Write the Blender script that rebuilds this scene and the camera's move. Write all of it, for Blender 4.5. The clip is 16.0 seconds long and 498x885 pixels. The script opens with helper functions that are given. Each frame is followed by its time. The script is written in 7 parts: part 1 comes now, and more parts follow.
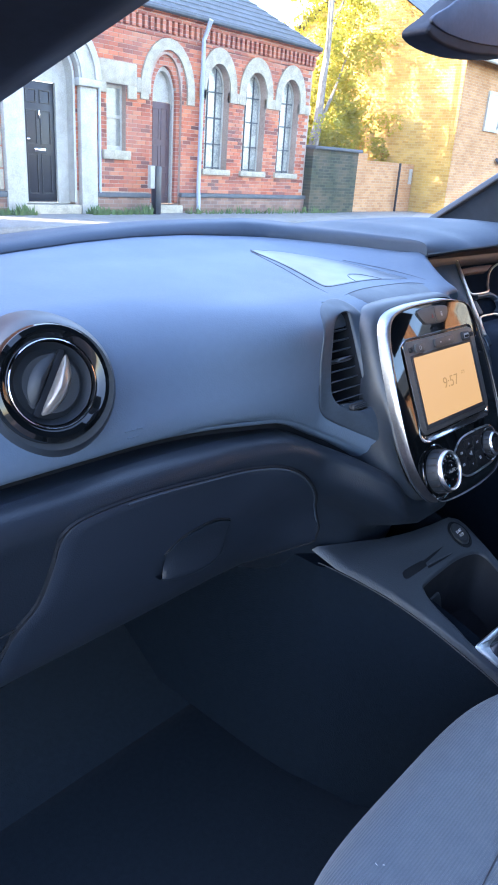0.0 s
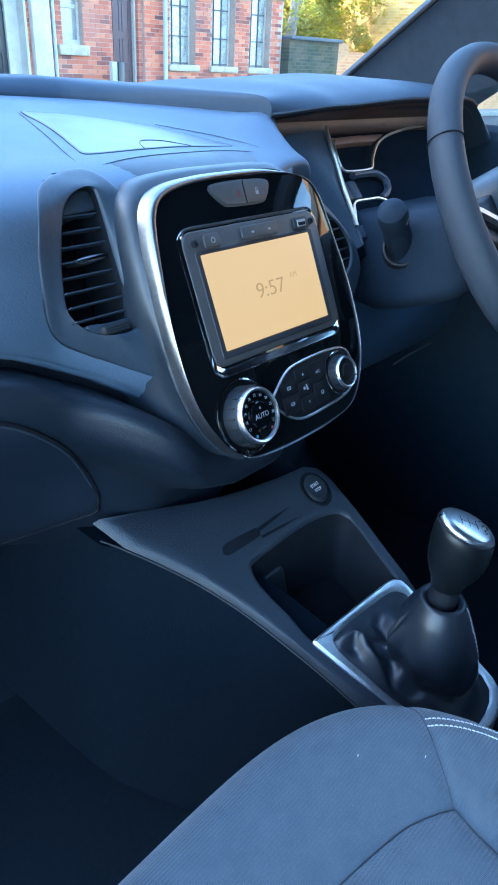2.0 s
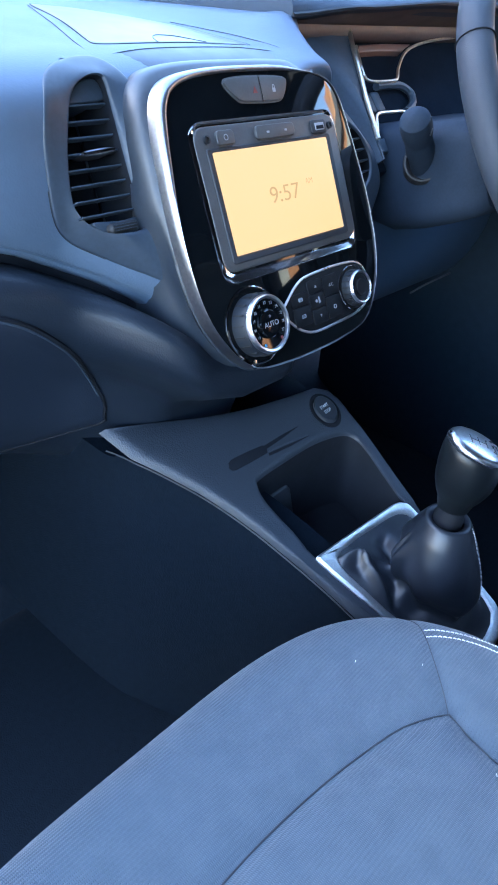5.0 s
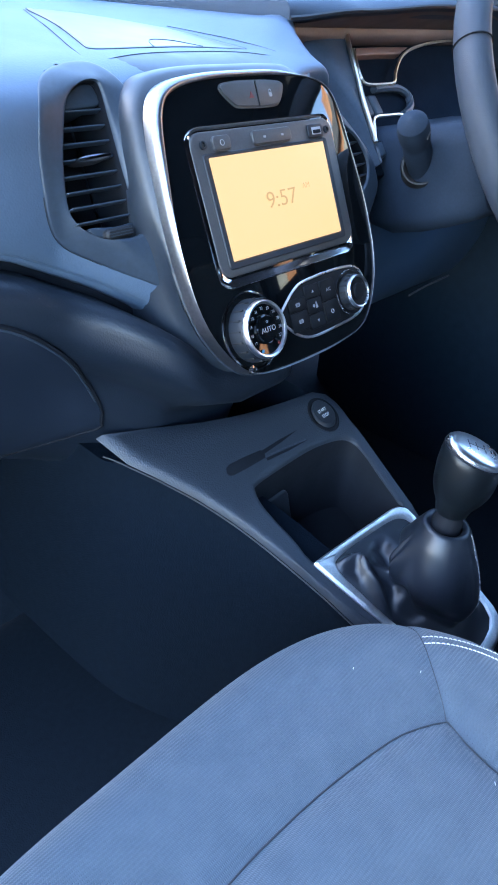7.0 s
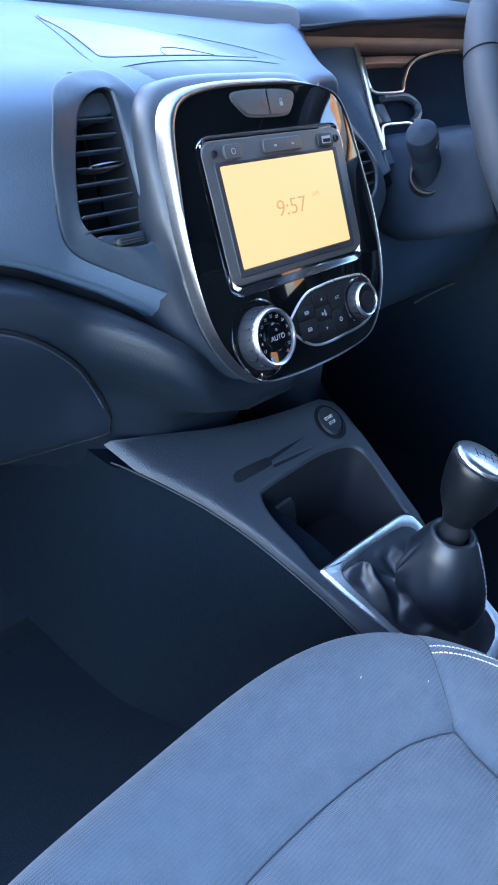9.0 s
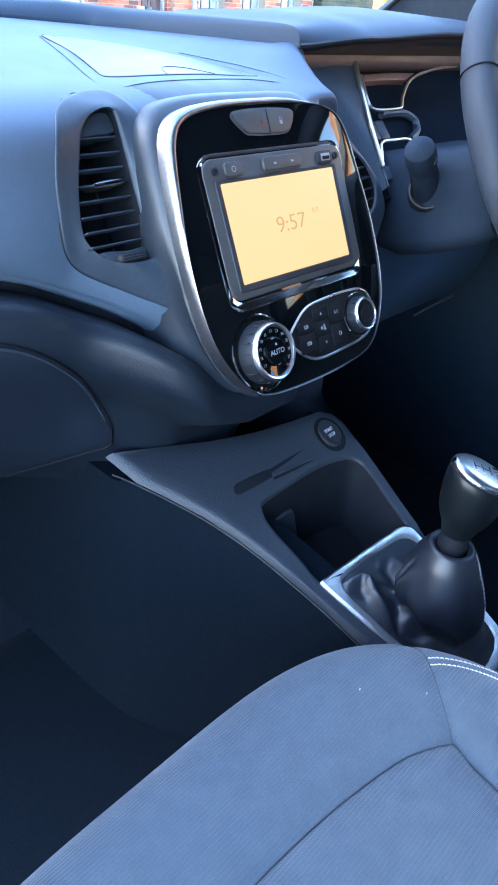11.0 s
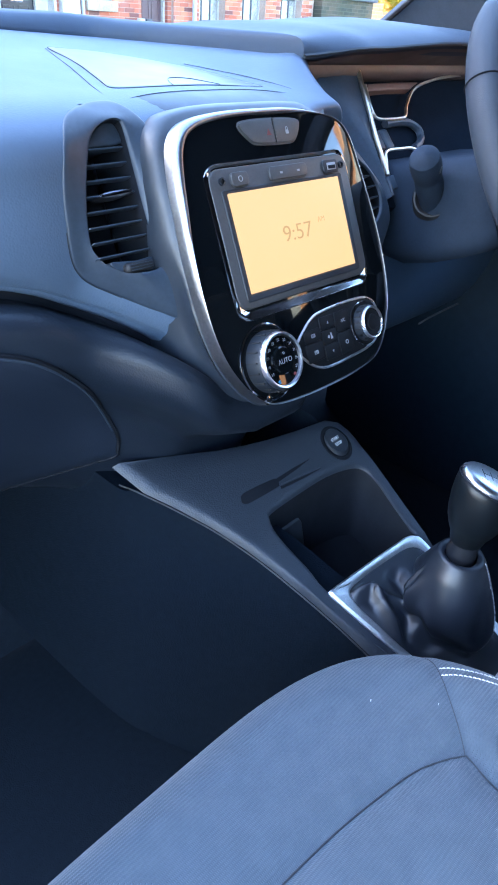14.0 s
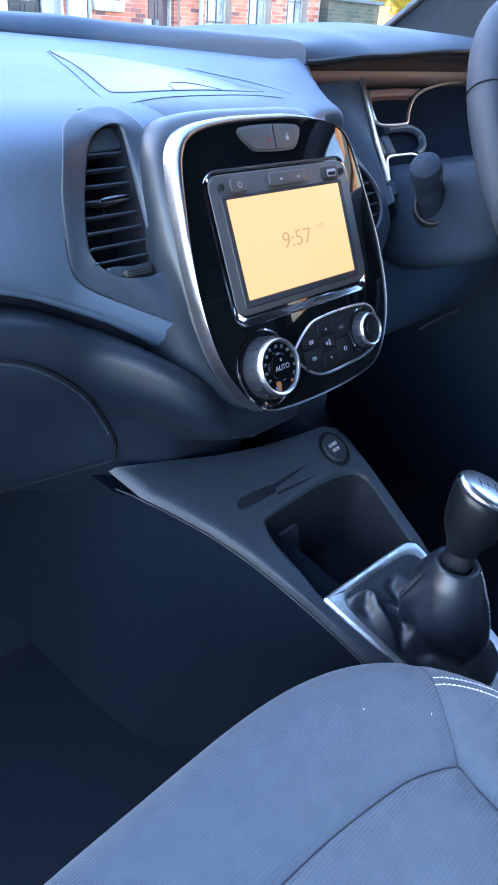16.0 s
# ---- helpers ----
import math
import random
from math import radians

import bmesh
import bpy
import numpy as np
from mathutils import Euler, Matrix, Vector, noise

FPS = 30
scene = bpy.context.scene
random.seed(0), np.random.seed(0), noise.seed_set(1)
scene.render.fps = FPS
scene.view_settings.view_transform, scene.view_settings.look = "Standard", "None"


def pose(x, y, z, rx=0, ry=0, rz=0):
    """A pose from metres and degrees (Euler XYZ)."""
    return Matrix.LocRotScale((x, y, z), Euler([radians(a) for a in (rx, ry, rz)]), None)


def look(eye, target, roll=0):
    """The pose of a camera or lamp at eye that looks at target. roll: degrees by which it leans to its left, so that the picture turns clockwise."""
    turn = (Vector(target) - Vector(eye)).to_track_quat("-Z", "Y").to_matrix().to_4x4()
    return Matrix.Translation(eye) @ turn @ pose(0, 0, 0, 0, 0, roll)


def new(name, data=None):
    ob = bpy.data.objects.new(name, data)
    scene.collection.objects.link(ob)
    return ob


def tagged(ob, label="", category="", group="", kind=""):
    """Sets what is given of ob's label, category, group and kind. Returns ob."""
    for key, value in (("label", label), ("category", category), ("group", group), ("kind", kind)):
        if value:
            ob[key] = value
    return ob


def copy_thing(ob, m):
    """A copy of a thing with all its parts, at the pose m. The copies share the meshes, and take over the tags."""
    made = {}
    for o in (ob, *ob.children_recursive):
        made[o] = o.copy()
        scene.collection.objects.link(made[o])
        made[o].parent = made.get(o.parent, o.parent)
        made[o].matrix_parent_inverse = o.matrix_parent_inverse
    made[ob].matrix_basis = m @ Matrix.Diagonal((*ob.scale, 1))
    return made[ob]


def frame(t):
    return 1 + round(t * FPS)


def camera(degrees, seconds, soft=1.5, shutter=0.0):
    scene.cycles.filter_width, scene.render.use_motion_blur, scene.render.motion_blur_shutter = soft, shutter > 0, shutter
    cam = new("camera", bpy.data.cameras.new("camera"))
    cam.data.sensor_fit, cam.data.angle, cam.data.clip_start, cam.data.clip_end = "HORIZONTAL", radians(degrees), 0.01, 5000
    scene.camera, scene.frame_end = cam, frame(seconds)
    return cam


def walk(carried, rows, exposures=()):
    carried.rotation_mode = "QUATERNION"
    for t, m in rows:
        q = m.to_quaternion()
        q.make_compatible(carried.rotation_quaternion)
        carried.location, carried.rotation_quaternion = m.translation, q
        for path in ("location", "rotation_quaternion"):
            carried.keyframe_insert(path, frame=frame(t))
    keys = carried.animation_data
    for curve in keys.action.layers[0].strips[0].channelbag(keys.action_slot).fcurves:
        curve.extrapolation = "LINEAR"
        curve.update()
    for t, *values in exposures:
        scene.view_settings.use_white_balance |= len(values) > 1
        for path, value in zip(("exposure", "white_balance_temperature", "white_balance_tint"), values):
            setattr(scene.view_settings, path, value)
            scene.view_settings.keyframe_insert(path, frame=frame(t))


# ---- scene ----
cam = camera(39.1, 16.0, soft=1.9)
PATH = [
    (0, (-0.856, -0.416, 1.276), (0.545, 0.803, 0.531), 4.1),
    (0.5, (-0.782, -0.432, 1.267), (0.543, 0.85, 0.49), 4.0),
    (1, (-0.665, -0.494, 1.254), (0.629, 0.801, 0.448), 2.4),
    (1.5, (-0.56, -0.471, 1.253), (0.768, 0.759, 0.404), 1.4),
    (2, (-0.514, -0.431, 1.212), (0.834, 0.693, 0.253), 3.0),
    (2.5, (-0.52, -0.429, 1.209), (0.79, 0.693, 0.197), 4.8),
    (3, (-0.512, -0.434, 1.205), (0.778, 0.692, 0.172), 5.1),
    (3.5, (-0.509, -0.442, 1.192), (0.777, 0.666, 0.134), 4.9),
    (4, (-0.515, -0.443, 1.182), (0.762, 0.654, 0.103), 4.6),
    (6.5, (-0.516, -0.444, 1.178), (0.751, 0.653, 0.086), 4.0),
    (7, (-0.511, -0.442, 1.182), (0.758, 0.655, 0.094), 4.0),
    (7.5, (-0.507, -0.442, 1.182), (0.764, 0.656, 0.096), 4.1),
    (8, (-0.511, -0.436, 1.182), (0.761, 0.663, 0.099), 4.2),
    (8.5, (-0.515, -0.437, 1.182), (0.756, 0.665, 0.101), 4.3),
    (9, (-0.515, -0.436, 1.185), (0.757, 0.667, 0.105), 4.4),
    (11.5, (-0.519, -0.44, 1.191), (0.762, 0.68, 0.139), 4.3),
    (12, (-0.521, -0.437, 1.19), (0.762, 0.683, 0.141), 4.3),
    (12.5, (-0.52, -0.437, 1.191), (0.762, 0.686, 0.145), 4.2),
    (13, (-0.52, -0.434, 1.192), (0.76, 0.692, 0.147), 4.1),
    (13.5, (-0.517, -0.436, 1.191), (0.763, 0.695, 0.15), 3.9),
    (14, (-0.519, -0.434, 1.19), (0.764, 0.697, 0.154), 3.9),
    (14.5, (-0.52, -0.433, 1.195), (0.764, 0.699, 0.161), 4.0),
    (15, (-0.518, -0.434, 1.198), (0.762, 0.703, 0.164), 4.0),
    (15.5, (-0.517, -0.433, 1.197), (0.767, 0.702, 0.167), 4.2),
    (16, (-0.514, -0.435, 1.194), (0.767, 0.7, 0.16), 4.5),
]
walk(cam, [(t, look(eye, target, roll)) for t, eye, target, roll in PATH],
     exposures=[(0.0, 3.92, 6250, 20), (0.5, 3.88, 5800, 14), (1.4, 3.90, 5500, 7), (2.0, 4.0, 5300, 4), (2.8, 4.26, 5650, 12), (4.0, 4.44, 5800, 13), (9.0, 4.50, 5850, 13), (16.0, 4.44, 5950, 16)])

# ---- world, sun, exposure ----
SUN_EL, SUN_AZ = 24.0, -50.0            # elevation; degrees from ahead (+y) towards the right
world = bpy.data.worlds.new("sky")
scene.world = world
world.use_nodes = True
_w = world.node_tree
_sky = _w.nodes.new("ShaderNodeTexSky")
_sky.sky_type = "NISHITA"
_sky.sun_disc = False
_sky.sun_elevation = radians(SUN_EL)
_sky.sun_rotation = radians(SUN_AZ)
_bg = _w.nodes["Background"]
_bg.inputs["Strength"].default_value = 0.15
_w.links.new(_sky.outputs[0], _bg.inputs[0])
sun = new("sun", bpy.data.lights.new("sun", "SUN"))
sun.data.energy = 2.2
sun.data.angle = radians(0.5)
sun.data.color = (1.0, 0.86, 0.62)
_sd = Vector((math.sin(radians(SUN_AZ)) * math.cos(radians(SUN_EL)), math.cos(radians(SUN_AZ)) * math.cos(radians(SUN_EL)), math.sin(radians(SUN_EL))))
sun.matrix_world = look(_sd * 50, (0, 0, 0))


# ---- materials ----
def mat(name, base=(0.5, 0.5, 0.5), rough=0.5, metal=0.0, base2=None, scale=20.0, bump=0.0, bump_scale=300.0, spec=0.5,
        rough2=None, detail=4.0, coat=0.0, sheen=0.0, obj_var=0.0, stretch=None):
    """A procedural surface: two tones mixed by noise at two scales, fine relief and uneven gloss."""
    m = bpy.data.materials.new(name)
    m.use_nodes = True
    nt = m.node_tree
    p = nt.nodes["Principled BSDF"]
    p.inputs["Metallic"].default_value = metal
    p.inputs["Specular IOR Level"].default_value = spec
    p.inputs["Coat Weight"].default_value = coat
    p.inputs["Sheen Weight"].default_value = sheen
    tc = nt.nodes.new("ShaderNodeTexCoord")
    vec = tc.outputs["Object"]
    if stretch:
        mp = nt.nodes.new("ShaderNodeMapping")
        mp.inputs["Scale"].default_value = stretch
        nt.links.new(vec, mp.inputs["Vector"])
        vec = mp.outputs["Vector"]
    n1 = nt.nodes.new("ShaderNodeTexNoise")
    n1.inputs["Scale"].default_value = scale
    n1.inputs["Detail"].default_value = detail
    nt.links.new(vec, n1.inputs["Vector"])
    n2 = nt.nodes.new("ShaderNodeTexNoise")
    n2.inputs["Scale"].default_value = scale * 9
    n2.inputs["Detail"].default_value = 2
    nt.links.new(vec, n2.inputs["Vector"])
    add = nt.nodes.new("ShaderNodeMath")
    add.operation = "ADD"
    nt.links.new(n1.outputs["Fac"], add.inputs[0])
    nt.links.new(n2.outputs["Fac"], add.inputs[1])
    rng = nt.nodes.new("ShaderNodeMapRange")
    rng.inputs["From Min"].default_value, rng.inputs["From Max"].default_value = 0.75, 1.25
    nt.links.new(add.outputs[0], rng.inputs["Value"])
    mix = nt.nodes.new("ShaderNodeMix")
    mix.data_type = "RGBA"
    mix.inputs["A"].default_value = (*base, 1)
    mix.inputs["B"].default_value = (*(base2 or tuple(c * 0.8 for c in base)), 1)
    nt.links.new(rng.outputs["Result"], mix.inputs["Factor"])
    col = mix.outputs["Result"]
    if obj_var:
        info = nt.nodes.new("ShaderNodeObjectInfo")
        hsv = nt.nodes.new("ShaderNodeHueSaturation")
        mr = nt.nodes.new("ShaderNodeMapRange")
        mr.inputs["To Min"].default_value, mr.inputs["To Max"].default_value = 1 - obj_var, 1 + obj_var
        nt.links.new(info.outputs["Random"], mr.inputs["Value"])
        nt.links.new(mr.outputs["Result"], hsv.inputs["Value"])
        nt.links.new(col, hsv.inputs["Color"])
        col = hsv.outputs["Color"]
    nt.links.new(col, p.inputs["Base Color"])
    rr = nt.nodes.new("ShaderNodeMapRange")
    rr.inputs["From Min"].default_value, rr.inputs["From Max"].default_value = 0.3, 0.7
    rr.inputs["To Min"].default_value = rough
    rr.inputs["To Max"].default_value = rough2 if rough2 is not None else min(1, rough * 1.15)
    nt.links.new(n1.outputs["Fac"], rr.inputs["Value"])
    nt.links.new(rr.outputs["Result"], p.inputs["Roughness"])
    if bump:
        nb = nt.nodes.new("ShaderNodeTexNoise")
        nb.inputs["Scale"].default_value = bump_scale
        nb.inputs["Detail"].default_value = 3
        nt.links.new(vec, nb.inputs["Vector"])
        bp = nt.nodes.new("ShaderNodeBump")
        bp.inputs["Strength"].default_value = bump
        bp.inputs["Distance"].default_value = 0.4 / bump_scale
        nt.links.new(nb.outputs["Fac"], bp.inputs["Height"])
        nt.links.new(bp.outputs["Normal"], p.inputs["Normal"])
    return m


def grained(name, base, rough, cell=900.0, bump=0.35, spec=0.5, sheen=0.0):
    """Moulded plastic with a leathery pebble grain."""
    m = mat(name, base, rough, base2=tuple(c * 1.06 for c in base), scale=14, spec=spec, sheen=sheen)
    nt = m.node_tree
    p = nt.nodes["Principled BSDF"]
    tc = nt.nodes.new("ShaderNodeTexCoord")
    v = nt.nodes.new("ShaderNodeTexVoronoi")
    v.inputs["Scale"].default_value = cell
    nt.links.new(tc.outputs["Object"], v.inputs["Vector"])
    b = nt.nodes.new("ShaderNodeBump")
    b.inputs["Strength"].default_value = bump
    b.inputs["Distance"].default_value = 0.0004
    nt.links.new(v.outputs["Distance"], b.inputs["Height"])
    nt.links.new(b.outputs["Normal"], p.inputs["Normal"])
    return m


def woven(name, base, base2, rough=0.85, scale=1150.0):
    """Seat cloth: a fine rib across a weave."""
    m = mat(name, base, rough, base2=base2, scale=60, sheen=0.25, spec=0.25)
    nt = m.node_tree
    p = nt.nodes["Principled BSDF"]
    tc = nt.nodes.new("ShaderNodeTexCoord")
    hs = []
    for axis, k in (("X", scale), ("Y", scale * 0.45)):
        w = nt.nodes.new("ShaderNodeTexWave")
        w.bands_direction = axis
        w.inputs["Scale"].default_value = k * 0.16
        w.inputs["Distortion"].default_value = 0.25
        w.inputs["Detail"].default_value = 1
        nt.links.new(tc.outputs["Object"], w.inputs["Vector"])
        hs.append(w)
    mx = nt.nodes.new("ShaderNodeMath")
    mx.operation = "MAXIMUM"
    nt.links.new(hs[0].outputs["Fac"], mx.inputs[0])
    nt.links.new(hs[1].outputs["Fac"], mx.inputs[1])
    b = nt.nodes.new("ShaderNodeBump")
    b.inputs["Strength"].default_value = 0.6
    b.inputs["Distance"].default_value = 0.0007
    nt.links.new(mx.outputs[0], b.inputs["Height"])
    nt.links.new(b.outputs["Normal"], p.inputs["Normal"])
    return m


def glow(name, color, strength, rough=0.15):
    m = bpy.data.materials.new(name)
    m.use_nodes = True
    p = m.node_tree.nodes["Principled BSDF"]
    p.inputs["Base Color"].default_value = (0.02, 0.02, 0.02, 1)
    p.inputs["Roughness"].default_value = rough
    p.inputs["Emission Color"].default_value = (*color, 1)
    p.inputs["Emission Strength"].default_value = strength
    return m


def pane(name, tint=(0.93, 0.97, 0.96)):
    """Thin clear glass: lets light through and mirrors a little more at grazing angles."""
    m = bpy.data.materials.new(name)
    m.use_nodes = True
    nt = m.node_tree
    nt.nodes.remove(nt.nodes["Principled BSDF"])
    out = nt.nodes["Material Output"]
    tr = nt.nodes.new("ShaderNodeBsdfTransparent")
    tr.inputs[0].default_value = (*tint, 1)
    gl = nt.nodes.new("ShaderNodeBsdfGlossy")
    gl.inputs["Roughness"].default_value = 0.02
    lw = nt.nodes.new("ShaderNodeLayerWeight")
    lw.inputs["Blend"].default_value = 0.5
    pw = nt.nodes.new("ShaderNodeMath")
    pw.operation = "POWER"
    pw.inputs[1].default_value = 4.0
    nt.links.new(lw.outputs["Facing"], pw.inputs[0])
    fr = nt.nodes.new("ShaderNodeMath")
    fr.operation = "MULTIPLY_ADD"
    fr.inputs[1].default_value, fr.inputs[2].default_value = 0.45, 0.05
    nt.links.new(pw.outputs[0], fr.inputs[0])
    mx = nt.nodes.new("ShaderNodeMixShader")
    nt.links.new(fr.outputs[0], mx.inputs[0])
    nt.links.new(tr.outputs[0], mx.inputs[1])
    nt.links.new(gl.outputs[0], mx.inputs[2])
    nt.links.new(mx.outputs[0], out.inputs[0])
    return m


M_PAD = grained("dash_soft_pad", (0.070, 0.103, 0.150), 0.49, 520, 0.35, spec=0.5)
M_TOP = grained("dash_top_moulding", (0.030, 0.046, 0.070), 0.52, 700, 0.3, spec=0.28)
# darkened base: the shade low on the dash is in the colour
M_LOWER = grained("dash_lower_shaded", (0.0115, 0.0175, 0.0290), 0.46, 800, 0.3, spec=0.4)
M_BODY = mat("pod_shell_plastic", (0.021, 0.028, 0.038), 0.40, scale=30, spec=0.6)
# darkened likewise for the faces below the crease that get little light
M_LEDGE = grained("dash_ledge_shaded", (0.0085, 0.0130, 0.0205), 0.38, 620, 0.4, spec=0.48)
M_DOORCARD = mat("door_card_cloth", (0.016, 0.026, 0.038), 0.95, scale=60, spec=0.03)
# darker copy of the floor carpet, with the footwell's shade in its colour
M_FLANK = mat("console_side_shaded_carpet", (0.0062, 0.0100, 0.0155), 0.95, scale=120, bump=0.8, bump_scale=500, spec=0.03)
M_DOORGLASS = pane("door_glass", (0.76, 0.82, 0.80))
M_POD = mat("pod_satin_plastic", (0.034, 0.048, 0.067), 0.42, scale=30, spec=0.42)
M_CONSOLE = grained("console_grained_plastic", (0.018, 0.024, 0.033), 0.45, 620, 0.7)
M_DARK = mat("dark_plastic", (0.010, 0.014, 0.020), 0.48, scale=40)
# near-black that puts the shade of recesses, ducts and gaps into the colour
M_VOID = mat("recess_shade_black", (0.007, 0.009, 0.013), 0.7, scale=30, spec=0.2)
M_GLOSS = mat("piano_black", (0.003, 0.004, 0.005), 0.025, scale=8, rough2=0.05)
M_HOUSING = mat("screen_housing_plastic", (0.058, 0.058, 0.060), 0.40, scale=50, bump=0.1, bump_scale=1500)
M_SATIN = mat("satin_silver", (0.37, 0.37, 0.385), 0.34, metal=1.0, scale=40, rough2=0.36)
M_CHROME = mat("chrome", (0.62, 0.62, 0.64), 0.06, metal=1.0, scale=30, rough2=0.12)
M_ALU = mat("brushed_aluminium", (0.86, 0.88, 0.90), 0.30, metal=1.0, scale=60, rough2=0.5)
M_BUTTON = mat("button_grey", (0.055, 0.056, 0.058), 0.4, scale=60)
M_RUBBER = mat("black_rubber", (0.014, 0.014, 0.015), 0.65, scale=60)
M_LEATHER = grained("gaiter_leather", (0.009, 0.012, 0.018), 0.36, 1400, 0.08)
M_RIM = grained("wheel_leather", (0.024, 0.034, 0.050), 0.58, 1400, 0.3, spec=0.4)
M_CLOTH = woven("seat_cloth", (0.071, 0.095, 0.119), (0.059, 0.081, 0.103), scale=1500)
M_CLOTH2 = woven("seat_cloth_insert", (0.052, 0.074, 0.098), (0.044, 0.064, 0.086), scale=1300)
M_PIPING = mat("seat_seam_cord", (0.024, 0.030, 0.038), 0.8, scale=80)
M_THREAD = mat("white_thread", (0.75, 0.75, 0.74), 0.6, scale=200)
# carpet base darkened to carry the shade down in the footwell
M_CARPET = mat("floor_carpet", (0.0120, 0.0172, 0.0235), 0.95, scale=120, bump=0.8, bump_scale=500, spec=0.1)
M_TRIM = mat("pillar_trim", (0.036, 0.049, 0.068), 0.6, scale=50, bump=0.15, bump_scale=900)
M_DARKTRIM = mat("door_frame_dark", (0.018, 0.020, 0.030), 0.6, scale=30, spec=0.3)
M_HEAD = mat("headliner", (0.035, 0.037, 0.042), 0.9, scale=80, bump=0.3, bump_scale=600)
M_GLASS = pane("windscreen_glass")
M_MARK = mat("white_print", (0.30, 0.31, 0.33), 0.5, scale=100)
M_INK = glow("screen_digits", (0.60, 0.39, 0.17), 0.058, 0.8)
M_INK.node_tree.nodes["Principled BSDF"].inputs["Specular IOR Level"].default_value = 0.0
M_LID = mat("satin_lid_plastic", (0.040, 0.050, 0.066), 0.30, scale=30, spec=0.7)
M_BROWN = mat("brown_brow_plastic", (0.085, 0.055, 0.048), 0.5, scale=30)
M_TAN = mat("tan_gauge_plastic", (0.17, 0.085, 0.060), 0.5, scale=30)
# tint of the unseen rear windows, chosen to limit light from behind
M_PRIVACY = pane("rear_glass", (0.36, 0.38, 0.39))
M_KNOB = mat("satin_black_knob", (0.004, 0.006, 0.008), 0.34, scale=40, rough2=0.38, spec=0.35)
M_SHROUD = mat("matt_column_plastic", (0.015, 0.025, 0.042), 0.75, scale=40, spec=0.2, bump=0.2, bump_scale=900)
M_TAB = mat("satin_grey_tab", (0.30, 0.27, 0.24), 0.34, metal=0.6, scale=40)
M_KEY = mat("matt_black_key", (0.006, 0.007, 0.009), 0.5, scale=60, spec=0.2)
M_BRIGHT = mat("bright_gauge_trim", (0.85, 0.76, 0.62), 0.34, metal=1.0, scale=40, rough2=0.3)
M_CAP = mat("satin_chrome_cap", (0.70, 0.71, 0.74), 0.26, metal=1.0, scale=60, rough2=0.32)
# non-metal grey-blue painted in place of the mirror's reflection
M_DIM = mat("painted_mirror_tone", (0.075, 0.090, 0.130), 0.5, scale=20, spec=0.3)
M_ABYSS = mat("dull_black_lining", (0.008, 0.012, 0.019), 0.95, scale=30, spec=0.02)
# lower dash plastic lifted towards blue, with veiling light in the colour
M_KNEE = grained("knee_panel_veiled", (0.030, 0.056, 0.100), 0.55, 800, 0.3, spec=0.4)
M_RED = mat("red_print", (0.16, 0.02, 0.018), 0.5, scale=100)
M_BLUE = mat("blue_print", (0.03, 0.2, 0.35), 0.5, scale=100)


# ---- mesh helpers ----
def mesh_from(bm, name, material, smooth=True, angle=35):
    me = bpy.data.meshes.new(name)
    bmesh.ops.recalc_face_normals(bm, faces=bm.faces)
    bm.to_mesh(me)
    bm.free()
    me.materials.append(material)
    if smooth:
        for f in me.polygons:
            f.use_smooth = True
        me.set_sharp_from_angle(angle=radians(angle))
    return me


def part(name, bm, material, parent=None, label="", smooth=True, angle=35, m=None):
    ob = new(name, mesh_from(bm, name, material, smooth, angle))
    if m is not None:
        ob.matrix_world = m
    if parent is not None:
        ob.parent = parent
    if label:
        ob["label"] = label
    return ob


def thing(name, label, category, at=(0, 0, 0), group="", kind=""):
    ob = new(name)
    ob.empty_display_size = 0.02
    ob.location = at
    bpy.context.view_layer.update()
    return tagged(ob, label, category, group, kind)


def put(name, bm, material, parent, label="", smooth=True, angle=35):
    """A part whose mesh is written in world metres."""
    ob = new(name, mesh_from(bm, name, material, smooth, angle))
    ob.parent = parent
    if parent.parent is None:
        ob.matrix_parent_inverse = Matrix.Translation(-parent.location)
    if label:
        ob["label"] = label
    return ob


def spline(pts, n, closed=False):
    """Catmull-Rom through points, n samples a span."""
    pts = [Vector(p) for p in pts]
    out = []
    k = len(pts)
    for i in range(k if closed else k - 1):
        if closed:
            a, b, c, d = (pts[(i + j - 1) % k] for j in range(4))
        else:
            a, b, c, d = pts[max(i - 1, 0)], pts[i], pts[i + 1], pts[min(i + 2, k - 1)]
        for s in range(n):
            t = s / n
            out.append(0.5 * ((2 * b) + (c - a) * t + (2 * a - 5 * b + 4 * c - d) * t * t + (3 * b - a - 3 * c + d) * t ** 3))
    if not closed:
        out.append(pts[-1])
    return out


def grid(rows, close_u=False, close_v=False, bm=None):
    """Quads over rows of equal length."""
    bm = bm or bmesh.new()
    vs = [[bm.verts.new(p) for p in r] for r in rows]
    nr, nc = len(vs), len(vs[0])
    for i in range(nr if close_u else nr - 1):
        for j in range(nc if close_v else nc - 1):
            q = (vs[i][j], vs[(i + 1) % nr][j], vs[(i + 1) % nr][(j + 1) % nc], vs[i][(j + 1) % nc])
            bm.faces.new(q)
    return bm


def cap(bm, ring):
    """Fill a ring of points with one face fan."""
    c = sum((Vector(p) for p in ring), Vector()) / len(ring)
    vs = [bm.verts.new(p) for p in ring]
    cv = bm.verts.new(c)
    for i in range(len(vs)):
        bm.faces.new((vs[i], vs[(i + 1) % len(vs)], cv))


